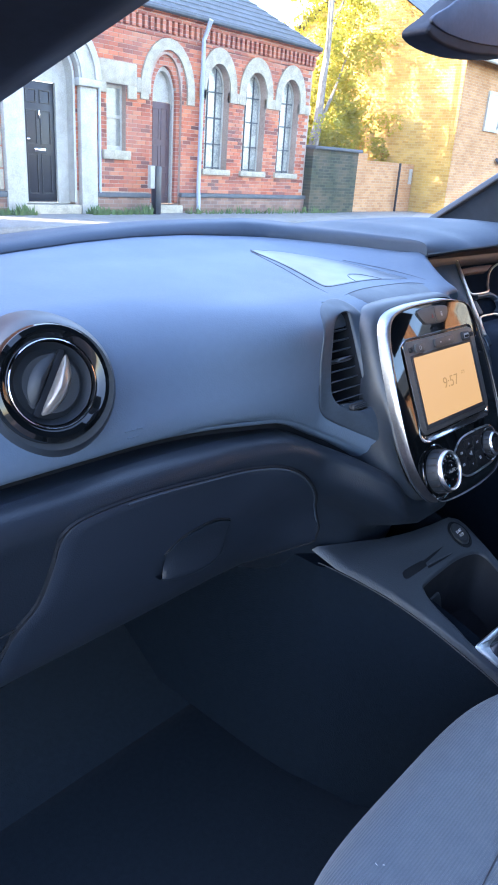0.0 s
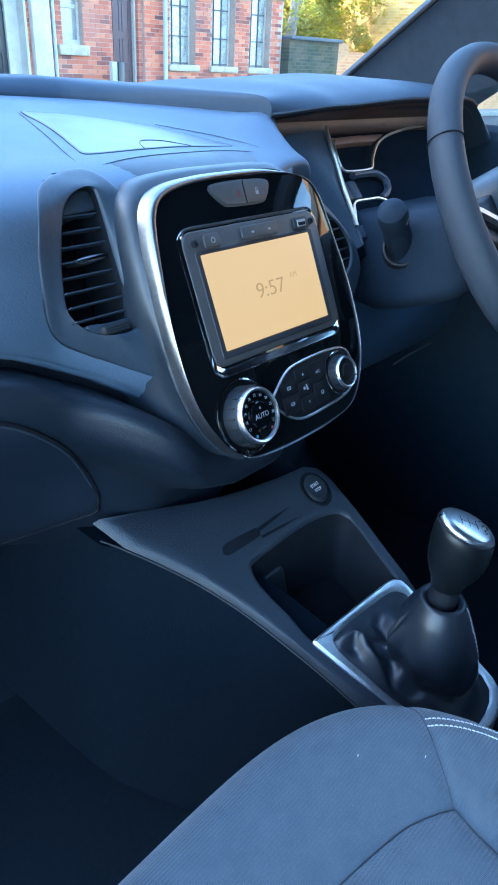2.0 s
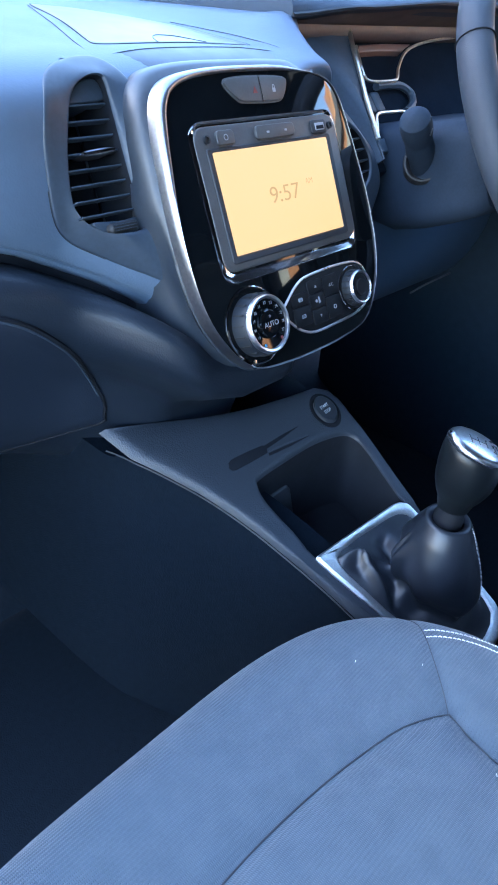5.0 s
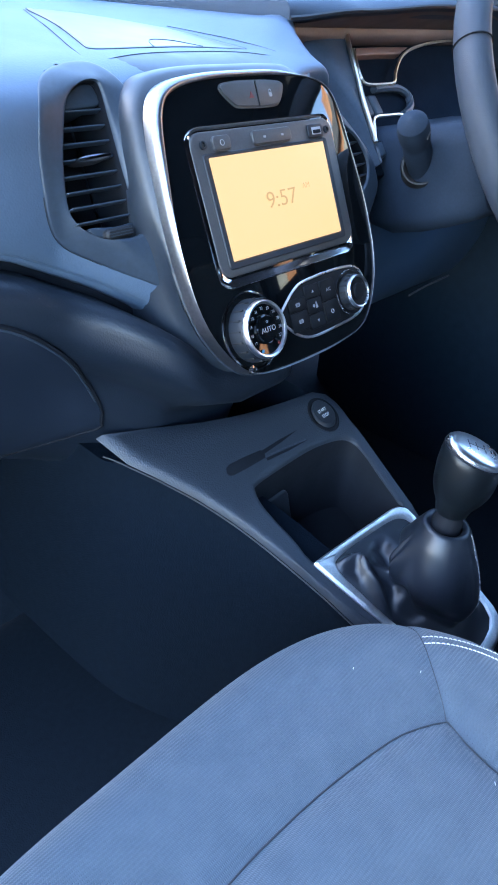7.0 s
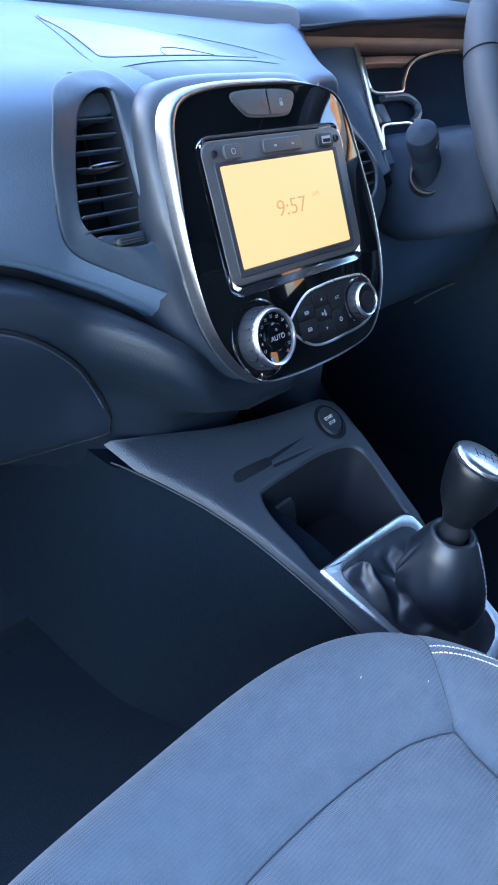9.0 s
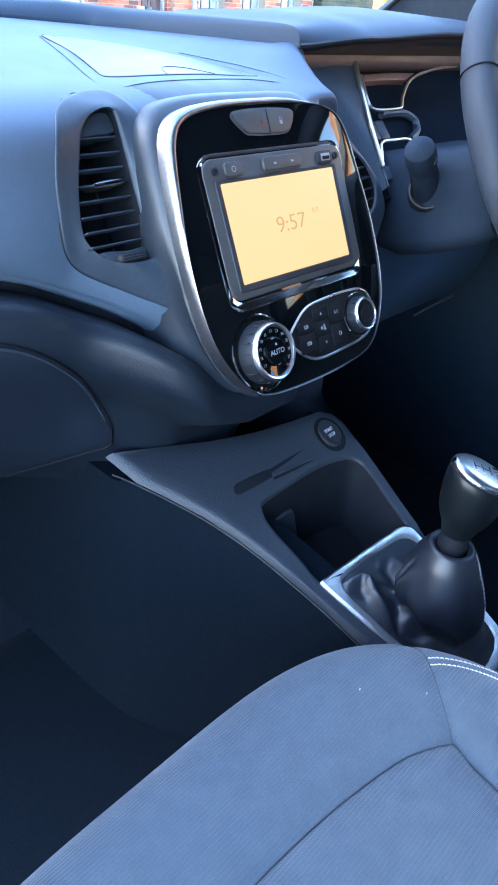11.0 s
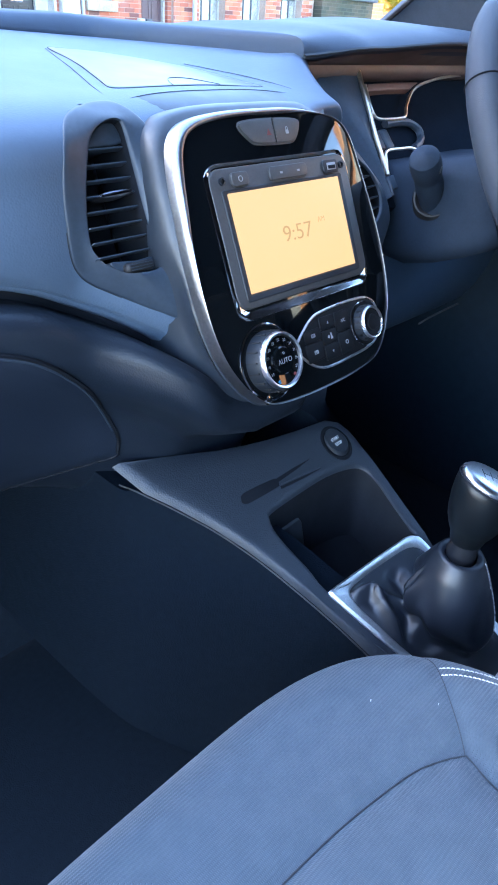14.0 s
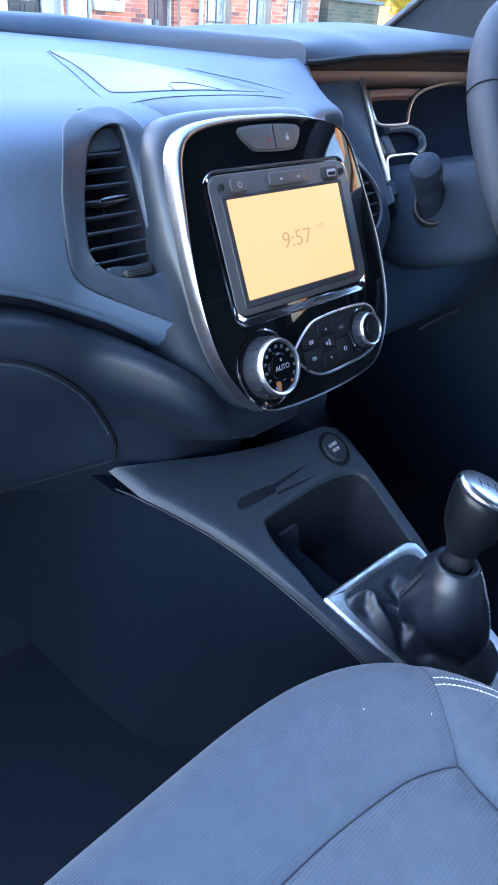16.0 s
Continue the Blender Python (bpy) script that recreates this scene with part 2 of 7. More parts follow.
def inset(ring, d):
    """Shrink a closed flat ring of 2D points by d (grow: minus)."""
    n = len(ring)
    area = sum(ring[i][0] * ring[(i + 1) % n][1] - ring[(i + 1) % n][0] * ring[i][1] for i in range(n))
    sgn = 1 if area > 0 else -1
    out = []
    for i in range(n):
        a, b, c = ring[i - 1], ring[i], ring[(i + 1) % n]
        t = Vector((c[0] - a[0], c[1] - a[1]))
        t.normalize()
        out.append((b[0] - t.y * d * sgn, b[1] + t.x * d * sgn))
    return out


def plate(ring, w0, w1, m, bevel=0.001, bm=None, back=True, steps=3):
    """A plate with rounded front edges: a closed 2D ring in the frame m, from depth w0 (back) to w1 (front)."""
    bm = bm or bmesh.new()
    levels = [(w0, 0.0), (w1 - bevel, 0.0)]
    for s in range(1, steps + 1):
        a = math.pi / 2 * s / steps
        levels.append((w1 - bevel + bevel * math.sin(a), bevel * (1 - math.cos(a))))
    rows = []
    for w, d in levels:
        rows.append([m @ Vector((p[0], p[1], w)) for p in (inset(ring, d) if d else ring)])
    vs = [[bm.verts.new(p) for p in r] for r in rows]
    n = len(ring)
    for i in range(len(vs) - 1):
        for j in range(n):
            bm.faces.new((vs[i][j], vs[i][(j + 1) % n], vs[i + 1][(j + 1) % n], vs[i + 1][j]))
    bm.faces.new(vs[-1])
    if back:
        bm.faces.new(list(reversed(vs[0])))
    return bm


def hoop(outer, inner, w0, w1, m, bm=None, bevel=0.0008):
    """A flat closed frame between two rings of equal count."""
    rows = []
    for ring, w in ((outer, w0), (outer, w1 - bevel), (inset(outer, bevel), w1), (inset(inner, -bevel), w1), (inner, w1 - bevel), (inner, w0)):
        rows.append([m @ Vector((p[0], p[1], w)) for p in ring])
    return grid(rows, False, True, bm)


def rrect(x0, y0, x1, y1, r, n=6):
    out = []
    for cx, cy, a0 in ((x1 - r, y1 - r, 0), (x0 + r, y1 - r, 90), (x0 + r, y0 + r, 180), (x1 - r, y0 + r, 270)):
        for s in range(n + 1):
            a = radians(a0 + 90 * s / n)
            out.append((cx + r * math.cos(a), cy + r * math.sin(a)))
    return out


def disc(cx, cy, r, n=32, ry=None):
    return [(cx + r * math.cos(2 * math.pi * i / n), cy + (ry or r) * math.sin(2 * math.pi * i / n)) for i in range(n)]


def tube(path, r, n=8, closed=False, bm=None, taper=None):
    """A round bar along points."""
    path = [Vector(p) for p in path]
    rows = []
    k = len(path)
    ref = Vector((0.13, 0.21, 0.97))
    for i, p in enumerate(path):
        a = path[i - 1] if i or closed else p
        b = path[(i + 1) % k] if i < k - 1 or closed else p
        t = (b - a).normalized()
        s = t.cross(ref).normalized()
        u = s.cross(t)
        rad = r * (taper[i] if taper else 1)
        rows.append([p + rad * (s * math.cos(2 * math.pi * j / n) + u * math.sin(2 * math.pi * j / n)) for j in range(n)])
    bm = grid(rows, closed, True, bm)
    if not closed:
        cap(bm, rows[0])
        cap(bm, rows[-1])
    return bm


def lathe(prof, m, n=32, bm=None):
    """Turn a profile of (radius, depth) round the frame's z."""
    rows = [[m @ Vector((r * math.cos(2 * math.pi * j / n), r * math.sin(2 * math.pi * j / n), w)) for j in range(n)] for r, w in prof]
    return grid(rows, False, True, bm)


def box(x0, y0, z0, x1, y1, z1, bevel=0.0, bm=None, m=None):
    b = bm or bmesh.new()
    g = bmesh.ops.create_cube(b, size=1)["verts"]
    for v in g:
        v.co = Vector(((x0 + x1) / 2 + v.co.x * (x1 - x0), (y0 + y1) / 2 + v.co.y * (y1 - y0), (z0 + z1) / 2 + v.co.z * (z1 - z0)))
        if m is not None:
            v.co = m @ v.co
    if bevel:
        es = list({e for v in g for e in v.link_edges})
        bmesh.ops.bevel(b, geom=es, offset=bevel, segments=2, affect="EDGES", profile=0.5)
    return b


def letters(name, body, size, m, material, parent, align="CENTER", shear=0.0, thin=0.0):
    cu = bpy.data.curves.new(name, "FONT")
    cu.body = body
    cu.size = size
    cu.align_x = align
    cu.align_y = "CENTER"
    cu.extrude = size * 0.01
    cu.shear = shear
    cu.offset = -thin
    cu.materials.append(material)
    tmp = new("lettering", cu)
    me = bpy.data.meshes.new_from_object(tmp.evaluated_get(bpy.context.evaluated_depsgraph_get()))
    bpy.data.objects.remove(tmp)
    me.transform(m)
    ob = new(name, me)
    ob.parent = parent
    if parent.parent is None:
        ob.matrix_parent_inverse = Matrix.Translation(-parent.location)
    return ob


def lerp(a, b, t):
    return a + (b - a) * t


def stations(keys, x):
    """Smooth blend between key profiles {x: [(y, z), ...]}."""
    xs = sorted(keys)
    if x <= xs[0]:
        return keys[xs[0]]
    if x >= xs[-1]:
        return keys[xs[-1]]
    for a, b in zip(xs, xs[1:]):
        if a <= x <= b:
            t = (x - a) / (b - a)
            t = t * t * (3 - 2 * t)
            return [(lerp(p[0], q[0], t), lerp(p[1], q[1], t)) for p, q in zip(keys[a], keys[b])]


# ---- car shell ----
cabin = thing("cabin_floor", "carpeted footwell floor of the car, darkened for its shade", "car floor", (0, -0.4, 0.35), kind="structure")
put("carpet", box(-0.78, -1.9, 0.30, 0.78, 0.75, 0.35, 0.01), M_CARPET, cabin)
bulk = thing("bulkhead", "dark carpeted bulkhead ahead of the footwell", "bulkhead", (0, 0.6, 0.35), kind="structure")
put("firewall", grid([[(x, y, z) for x in (-0.78, 0.78)] for y, z in ((0.30, 0.352), (0.50, 0.48), (0.58, 0.75), (0.60, 1.08))]), M_CARPET, bulk)
roof = thing("roof_lining", "grey cloth roof lining of the car", "roof lining", (0, -0.8, 1.55), kind="structure")
put("headliner", box(-0.62, -1.9, 1.545, 0.62, -0.12, 1.60, 0.02), M_HEAD, roof)
rearw = thing("cabin_rear", "rear body of the car with a window opening", "car body", (0, -1.95, 0.35), kind="structure")
for a in ((-0.75, -2.0, 0.30, 0.75, -1.92, 1.05), (-0.75, -2.0, 1.45, 0.75, -1.92, 1.60), (-0.75, -2.0, 1.05, -0.58, -1.92, 1.45), (0.58, -2.0, 1.05, 0.75, -1.92, 1.45)):
    put("rear_panel", box(*a, 0.01), M_DARKTRIM, rearw)
side = thing("cabin_side", "grey trimmed car side with window opening", "car side", (0.78, -0.6, 0.35), kind="structure")
put("door_card", box(0.70, -1.9, 0.30, 0.80, 0.42, 1.13, 0.02), M_DOORCARD, side)
put("roof_rail", box(0.60, -1.9, 1.46, 0.74, -0.1, 1.58, 0.03), M_TRIM, side)
put("centre_pillar", box(0.66, -1.02, 1.05, 0.76, -0.86, 1.5, 0.02), M_DARKTRIM, side)
sill = thing("cabin_side", "dark sill and pillar round the open passenger door", "car side", (-0.78, -0.6, 0.3), kind="structure")
put("sill", box(-0.84, -1.9, 0.26, -0.70, 0.42, 0.40, 0.02), M_DARKTRIM, sill)
put("centre_pillar", box(-0.76, -1.08, 0.36, -0.66, -0.92, 1.56, 0.02), M_TRIM, sill)
put("roof_rail", box(-0.74, -1.9, 1.48, -0.60, -0.3, 1.58, 0.03), M_TRIM, sill)
put("front_jamb", box(-0.84, 0.40, 0.30, -0.72, 0.62, 1.10, 0.02), M_DARKTRIM, sill)


def pillar(name, label, low, high, mat_, dy, dz, parent_at):
    """A slanting windscreen pillar: a rounded bar whose inner edge runs from low to high."""
    t = thing(name, label, "windscreen pillar", parent_at, kind="structure")
    rows = []
    for k in range(9):
        s = k / 8
        p = Vector(low).lerp(Vector(high), s)
        sgn = 1 if p.x > 0 else -1
        ring = []
        for u, v in ((0, 0), (0.012, 0.02), (0.03, 0.10), (0.06, 0.17), (0.10, 0.16), (0.11, 0.06), (0.09, -0.02), (0.04, -0.025), (0.012, -0.015)):
            ring.append((p.x + sgn * u, p.y + v * dy, p.z + v * dz))
        rows.append(ring)
    put("pillar_trim", grid(rows, False, True), mat_, t)
    put("glass_seal", tube([Vector(low).lerp(Vector(high), k / 8) for k in range(9)], 0.004, 6), M_RUBBER, t)
    return t


pillar("windscreen_pillar", "grey plastic trimmed windscreen pillar", (0.715, 0.445, 1.16), (0.615, -0.02, 1.46), M_TRIM, -0.6, -0.75, (0.70, 0.45, 1.1))
pillar("windscreen_pillar", "dark blue-black pillar beside the open door", (-0.668, -0.01, 1.280), (-0.665, -0.24, 1.353), M_DARKTRIM, 0.1, 1.1, (-0.66, 0.0, 1.1))

screen_g = thing("windscreen", "clear raked windscreen glass", "windscreen", (0, 0.5, 1.15), kind="structure")
rows = []
for i in range(13):
    s = i / 12
    row = []
    for j in range(17):
        u = j / 16 * 2 - 1
        row.append((u * lerp(0.74, 0.64, s), lerp(0.66, -0.08, s) - 0.12 * u * u * (1 - 0.5 * s), lerp(1.15, 1.56, s)))
    rows.append(row)
g = put("glass", grid(rows), M_GLASS, screen_g)
g.visible_shadow = False

pg = thing("rear_window", "unseen rear window glass, tinted to limit light from behind", "car window", (0, -1.95, 1.05), kind="structure")
put("glass", box(-0.58, -1.965, 1.05, 0.58, -1.955, 1.45), M_PRIVACY, pg, smooth=False)
for x in (0.72, -0.72):
    pg = thing("rear_side_window", "unseen rear side window, tinted to limit light from behind", "car window", (x, -1.4, 1.05), kind="structure")
    put("glass", box(x - 0.004, -1.92, 1.02, x + 0.004, -0.95, 1.52), M_PRIVACY, pg, smooth=False)
    put("quarter_panel", box(x - 0.04, -1.95, 0.33, x + 0.04, -1.0, 1.03, 0.01), M_DARKTRIM, pg)
dw = thing("driver_window", "clear driver's side window glass", "car window", (0.70, -0.3, 1.05), kind="structure")
g = put("glass", grid([[(lerp(0.745, 0.665, s / 4), y, lerp(1.05, 1.50, s / 4)) for y in (-0.84, -0.4, 0.0, lerp(0.40, -0.05, s / 4))] for s in range(5)]), M_DOORGLASS, dw)
g.visible_shadow = False

# ---- passenger door, unseen, half open to screen light from the left ----
pdoor = thing("passenger_door", "unseen open passenger door with clear window, screening light from the left", "car door", (-0.80, 0.44, 0.42))
DM = Matrix.Translation((-0.82, 0.44, 0.0)) @ pose(0, 0, 0, 0, 0, -68)
put("door_panel", box(-0.045, -1.08, 0.40, 0.045, 0.0, 1.04, 0.03, m=DM), M_DARKTRIM, pdoor)
put("armrest", box(0.045, -0.85, 0.74, 0.10, -0.25, 0.80, 0.02, m=DM), M_DARK, pdoor)
put("window_frame", tube([DM @ Vector(q) for q in ((0.0, -0.02, 1.03), (0.0, -0.40, 1.33), (0.0, -0.62, 1.46), (0.0, -0.98, 1.48), (0.0, -1.06, 1.03))], 0.022, 8), M_DARKTRIM, pdoor)
g = put("glass", grid([[DM @ Vector((0, y, 1.03)), DM @ Vector((0, y, max(1.035, min(1.47, 1.03 + 0.75 * (-y - 0.02)))))] for y in (-0.04, -0.2, -0.4, -0.6, -0.8, -1.04)]), M_DOORGLASS, pdoor)
g.visible_shadow = False

# ---- dashboard ----
dash = thing("dashboard", "dark grey soft-touch car dashboard with a lower glovebox", "dashboard", (-0.3, 0.3, 0.75))


def smooth(t):
    t = min(1.0, max(0.0, t))
    return t * t * (3 - 2 * t)


def table(pairs, x):
    """Linear look-up in (x, value) pairs."""
    if x <= pairs[0][0]:
        return pairs[0][1]
    for (a, p), (b, q) in zip(pairs, pairs[1:]):
        if x <= b:
            return lerp(p, q, (x - a) / (b - a))
    return pairs[-1][1]


def crease(x):
    """Height of the crease between the upper pad and the lower panel."""
    return table(((-0.78, 1.010), (-0.45, 1.009), (-0.34, 1.004), (-0.28, 0.999), (-0.257, 0.996), (-0.229, 0.986), (-0.194, 0.968), (-0.165, 0.954), (-0.138, 0.937), (-0.12, 0.922), (-0.10, 0.905), (-0.06, 0.893), (0.14, 0.893)), x)


def foot(x):
    """How far back the top moulding's front edge lies."""
    return table(((-0.78, 0.34), (-0.6, 0.365), (-0.44, 0.382), (-0.32, 0.392), (-0.2, 0.402), (-0.05, 0.410), (0.02, 0.406), (0.07, 0.390), (0.115, 0.348), (0.145, 0.298), (0.165, 0.245), (0.178, 0.195), (0.187, 0.146)), x)


def foot_z(x):
    return table(((-0.78, 1.122), (-0.6, 1.138), (-0.39, 1.1545), (-0.3, 1.1605), (-0.2, 1.1640), (-0.1, 1.1640), (0.04, 1.1590), (0.187, 1.1555)), x)


def crest_z(x):
    return table(((-0.78, 1.128), (-0.6, 1.146), (-0.37, 1.1665), (-0.28, 1.1735), (-0.18, 1.1785), (-0.08, 1.1815), (0.05, 1.1825), (0.187, 1.1775)), x)


TILT_P = radians(24)
POD = Matrix(((1, 0, 0, 0), (0, math.sin(TILT_P), -math.cos(TILT_P), 0), (0, math.cos(TILT_P), math.sin(TILT_P), 1.06), (0, 0, 0, 1)))


def P(u, v, w=0.0):
    return POD @ Vector((u, v, w))


VENT = [(p.x, p.y) for p in spline([(-0.140, 0.0755, 0), (-0.136, 0.069, 0), (-0.136, 0.040, 0), (-0.1365, 0.0, 0), (-0.1352, -0.038, 0), (-0.139, -0.0455, 0), (-0.159, -0.0455, 0), (-0.173, -0.041, 0), (-0.183, -0.032, 0), (-0.190, -0.019, 0), (-0.1905, -0.004, 0), (-0.187, 0.021, 0), (-0.180, 0.045, 0), (-0.173, 0.060, 0), (-0.163, 0.070, 0), (-0.151, 0.0753, 0)], 6, True)]
WING = [(p.x, p.y) for p in spline([(-0.128, 0.0945, 0), (-0.115, 0.072, 0), (-0.112, 0.035, 0), (-0.110, -0.005, 0), (-0.110, -0.04, 0), (-0.112, -0.070, 0), (-0.119, -0.0945, 0), (-0.145, -0.0795, 0), (-0.1735, -0.0570, 0), (-0.1965, -0.0385, 0), (-0.2060, -0.021, 0), (-0.2075, 0.007, 0), (-0.2060, 0.034, 0), (-0.2000, 0.059, 0), (-0.1865, 0.0790, 0), (-0.1610, 0.0915, 0)], 6, True)]


def seam_x(y):
    """How far right the moulding's front edge has come at that depth."""
    return table(((0.10, 0.190), (0.146, 0.187), (0.195, 0.178), (0.245, 0.165), (0.298, 0.145), (0.348, 0.115), (0.390, 0.07), (0.41, 0.02)), y)


def pad_top(x, y):
    """Height of the pad's upper skin, in front of the moulding."""
    e = smooth((x + 0.42) / 0.2)
    far = table(((0.10, 1.075), (0.14, 1.117), (0.17, 1.130), (0.22, 1.139), (0.29, 1.1465), (0.37, 1.1535), (0.5, 1.156)), y)
    near = table(((0.078, 1.113), (0.105, 1.1255), (0.15, 1.1295), (0.22, 1.1385), (0.32, 1.148), (0.40, 1.1600), (0.5, 1.163)), y)
    z = min(lerp(far, near, e), foot_z(x) - 0.001 if y > 0.33 else 9.0)
    if x < 0.04:
        z = lerp(z, foot_z(x) - 0.0008, smooth((y - foot(x) + 0.065) / 0.06))
    if x > 0.0:
        xs = seam_x(y)
        k = smooth((x - xs + 0.085) / 0.085) * smooth((y - 0.085) / 0.07)
        z = lerp(z, max(z, foot_z(x) - 0.0005), k)
    return z


def pad_profile(x):
    """Upper pad from under the top moulding down to the crease above the lower panel."""
    e = smooth((x + 0.42) / 0.2)
    zc = crease(x)
    right = smooth((x - 0.09) / 0.07)
    yc = lerp(lerp(0.066, 0.040, e), 0.13, right)
    yf = foot(x)
    out = []
    for k in range(6):
        y = lerp(yf + 0.03, 0.24, k / 5) if yf > 0.25 else lerp(0.27, 0.24, k / 5)
        out.append((y, pad_top(x, y)))
    far = [(0.20, 1.1355), (0.17, 1.130), (0.140, 1.117), (0.118, 1.099), (0.101, 1.076), (0.088, 1.050)]
    near = [(0.19, pad_top(x, 0.19) if x > 0 else 1.1345), (0.148, pad_top(x, 0.148) if x > 0 else 1.1293), (0.098, 1.1250), (0.066 + 0.01 * right, 1.113), (0.0510 + 0.035 * right, 1.096), (0.0480 + 0.06 * right, 1.066)]
    out += [(lerp(a[0], b[0], e), lerp(a[1], b[1], e)) for a, b in zip(far, near)]
    z6 = out[-1][1]
    out += [(lerp(lerp(0.078, 0.0445, e), 0.115, right), lerp(z6, zc, 0.45)), (lerp(lerp(0.072, 0.0415, e), 0.12, right), lerp(z6, zc, 0.75)), (lerp(lerp(0.068, yc, e), 0.12, right), lerp(z6, zc, 0.9)), (yc, zc + 0.006), (yc + 0.004, zc), (yc + 0.03, zc - 0.004)]
    swell = 0.050 * smooth((x + 0.205) / 0.092) * (1 - right)
    out = out[:-7] + [(y - swell * k, z) for (y, z), k in zip(out[-7:], (0.55, 1.0, 0.98, 0.90, 0.78, 0.70, 0.67))]
    out = out[:-6] + [(y + k * (1 - right), z) for (y, z), k in zip(out[-6:], (0.0, 0.004, 0.010, 0.014, 0.015, 0.015))]
    rolled = []
    for y, z in out:
        x0 = lerp(0.166, 0.196, smooth((y - 0.115) / 0.05))
        if x > x0:
            d = 0.020 - math.sqrt(max(0.0, 0.020 ** 2 - min(0.020, x - x0) ** 2)) + 3.0 * max(0.0, x - x0 - 0.018)
            y, z = y + 0.3 * min(d, 0.03), z - 1.2 * d
        rolled.append((y, z))
    out = rolled
    return out


def pad_line(x):
    return spline([(x, *q) for q in pad_profile(x)], 4)


def inside(u, v, ring):
    hit = False
    for (a, b), (c, d) in zip(ring, ring[1:] + ring[:1]):
        if (b > v) != (d > v) and u < (c - a) * (v - b) / (d - b) + a:
            hit = not hit
    return hit


def pad_depth(u, v):
    """Depth in the pod's frame at which the pad's skin lies behind that point."""
    line = pad_line(u)
    lo, hi = -0.11, 0.02
    for _ in range(22):
        mid = (lo + hi) / 2
        p = P(u, v, mid)
        sunk = False
        for a, b in zip(line, line[1:]):
            if min(a.z, b.z) <= p.z <= max(a.z, b.z):
                sunk = p.y > lerp(a.y, b.y, (a.z - p.z) / ((a.z - b.z) or 1e-9))
                break
        if p.z < line[-1].z:
            sunk = p.y > 0.042
        if sunk:
            lo = mid
        else:
            hi = mid
    return lo


HOLE = inset(WING, 0.0045)
XS = [-0.78 + 0.02 * i for i in range(26)] + [-0.27 + 0.01 * i for i in range(6)] + [-0.216 + 0.002 * i for i in range(58)] + [-0.1 + 0.01 * i for i in range(20)] + [0.1 + 0.004 * i for i in range(30)] + [0.2175, 0.2187, 0.2195]
rows = []
for x in XS:
    row = []
    for p in pad_line(x):
        q = POD.inverted() @ p
        if inside(q.x, q.y, HOLE) and q.z > -0.09:
            p = p + Vector((0, 0.14, -0.02))
        row.append(p)
    rows.append(row)
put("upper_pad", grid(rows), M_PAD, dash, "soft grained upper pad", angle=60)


def ridge_profile(x):
    """Top moulding left of the hood: a low ridge with a rounded front edge."""
    yf = foot(x)
    q = smooth((x - 0.05) / 0.137)
    zt, zf = crest_z(x), foot_z(x)
    own = [(yf + 0.30, zt - 0.045), (yf + 0.18, zt - 0.021), (yf + 0.11, zt - 0.008), (yf + 0.054, zt - 0.0012), (yf + 0.034, zt - 0.0006), (yf + 0.014, lerp(zf, zt, 0.88)), (yf + 0.004, lerp(zf, zt, 0.55)), (yf, lerp(zf, zt, 0.18)), (yf, zf)]
    hood = [(0.554, -0.0405), (0.404, -0.0055), (0.274, 0.0187), (0.194, 0.0213), (0.150, 0.0210), (0.054, 0.0210), (0.012, 0.0185), (0.001, 0.0105)]
    return [(lerp(a[0], yf + c[0], q), lerp(a[1], zf + c[1], q)) for a, c in zip(own[:-1], hood)] + [(yf, zf), (yf + 0.003, zf - 0.003), (yf + 0.03, zf - 0.009), (yf + 0.08, zf - 0.014)]


XR = [-0.78 + 0.03 * i for i in range(27)] + [0.02 + 0.008 * i for i in range(1, 21)] + [0.187]
put("top_moulding", grid([[(x, *p) for p in spline([(0, *q) for q in ridge_profile(x)], 3) for p in [(p.y, p.z)]] for x in XR]), M_TOP, dash, "raised moulding below the windscreen", angle=60)


def low_profile(x):
    """Lower panel: a rounded ledge below the crease, then the face down to the knees."""
    zc = crease(x) - 0.007
    q = smooth((x + 0.36) / 0.2)
    y0 = lerp(0.043, 0.020, q) - 0.062 * smooth((x + 0.215) / 0.095)
    back = 0.10 * smooth((x - 0.0) / 0.11)
    fall = [(0.056, 0.90), (0.068, 0.86), (0.090, 0.81), (0.13, 0.77), (0.22, 0.74), (0.40, 0.73)]
    drop = min(0.0, zc - 0.99) * 0.9
    y0 += back
    return [(0.14 + back, zc - 0.003), (0.075 + back, zc - 0.003), (y0 + 0.026, zc - 0.0025), (y0 + 0.013, zc - 0.0060), (y0 + 0.0045, zc - 0.0140), (y0 + 0.0005, zc - 0.026),
            (y0 + 0.005, zc - 0.050)] + [(y + back - 0.03 * smooth((x + 0.20) / 0.10), z + drop) for y, z in fall]


XL = [-0.78 + 0.02 * i for i in range(26)] + [-0.27 + 0.01 * i for i in range(41)]
# black strip that paints the shade in the crease below the pad
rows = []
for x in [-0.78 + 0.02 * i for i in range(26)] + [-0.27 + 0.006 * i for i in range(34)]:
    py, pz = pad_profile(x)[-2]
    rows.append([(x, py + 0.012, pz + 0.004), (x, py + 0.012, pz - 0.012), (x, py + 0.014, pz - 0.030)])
put("crease_shade", grid(rows), M_VOID, dash, "recessed strip, black for the shade between pad and lower panel")
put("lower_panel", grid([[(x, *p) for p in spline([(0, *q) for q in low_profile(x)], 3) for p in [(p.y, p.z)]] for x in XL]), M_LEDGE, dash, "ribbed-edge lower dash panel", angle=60)



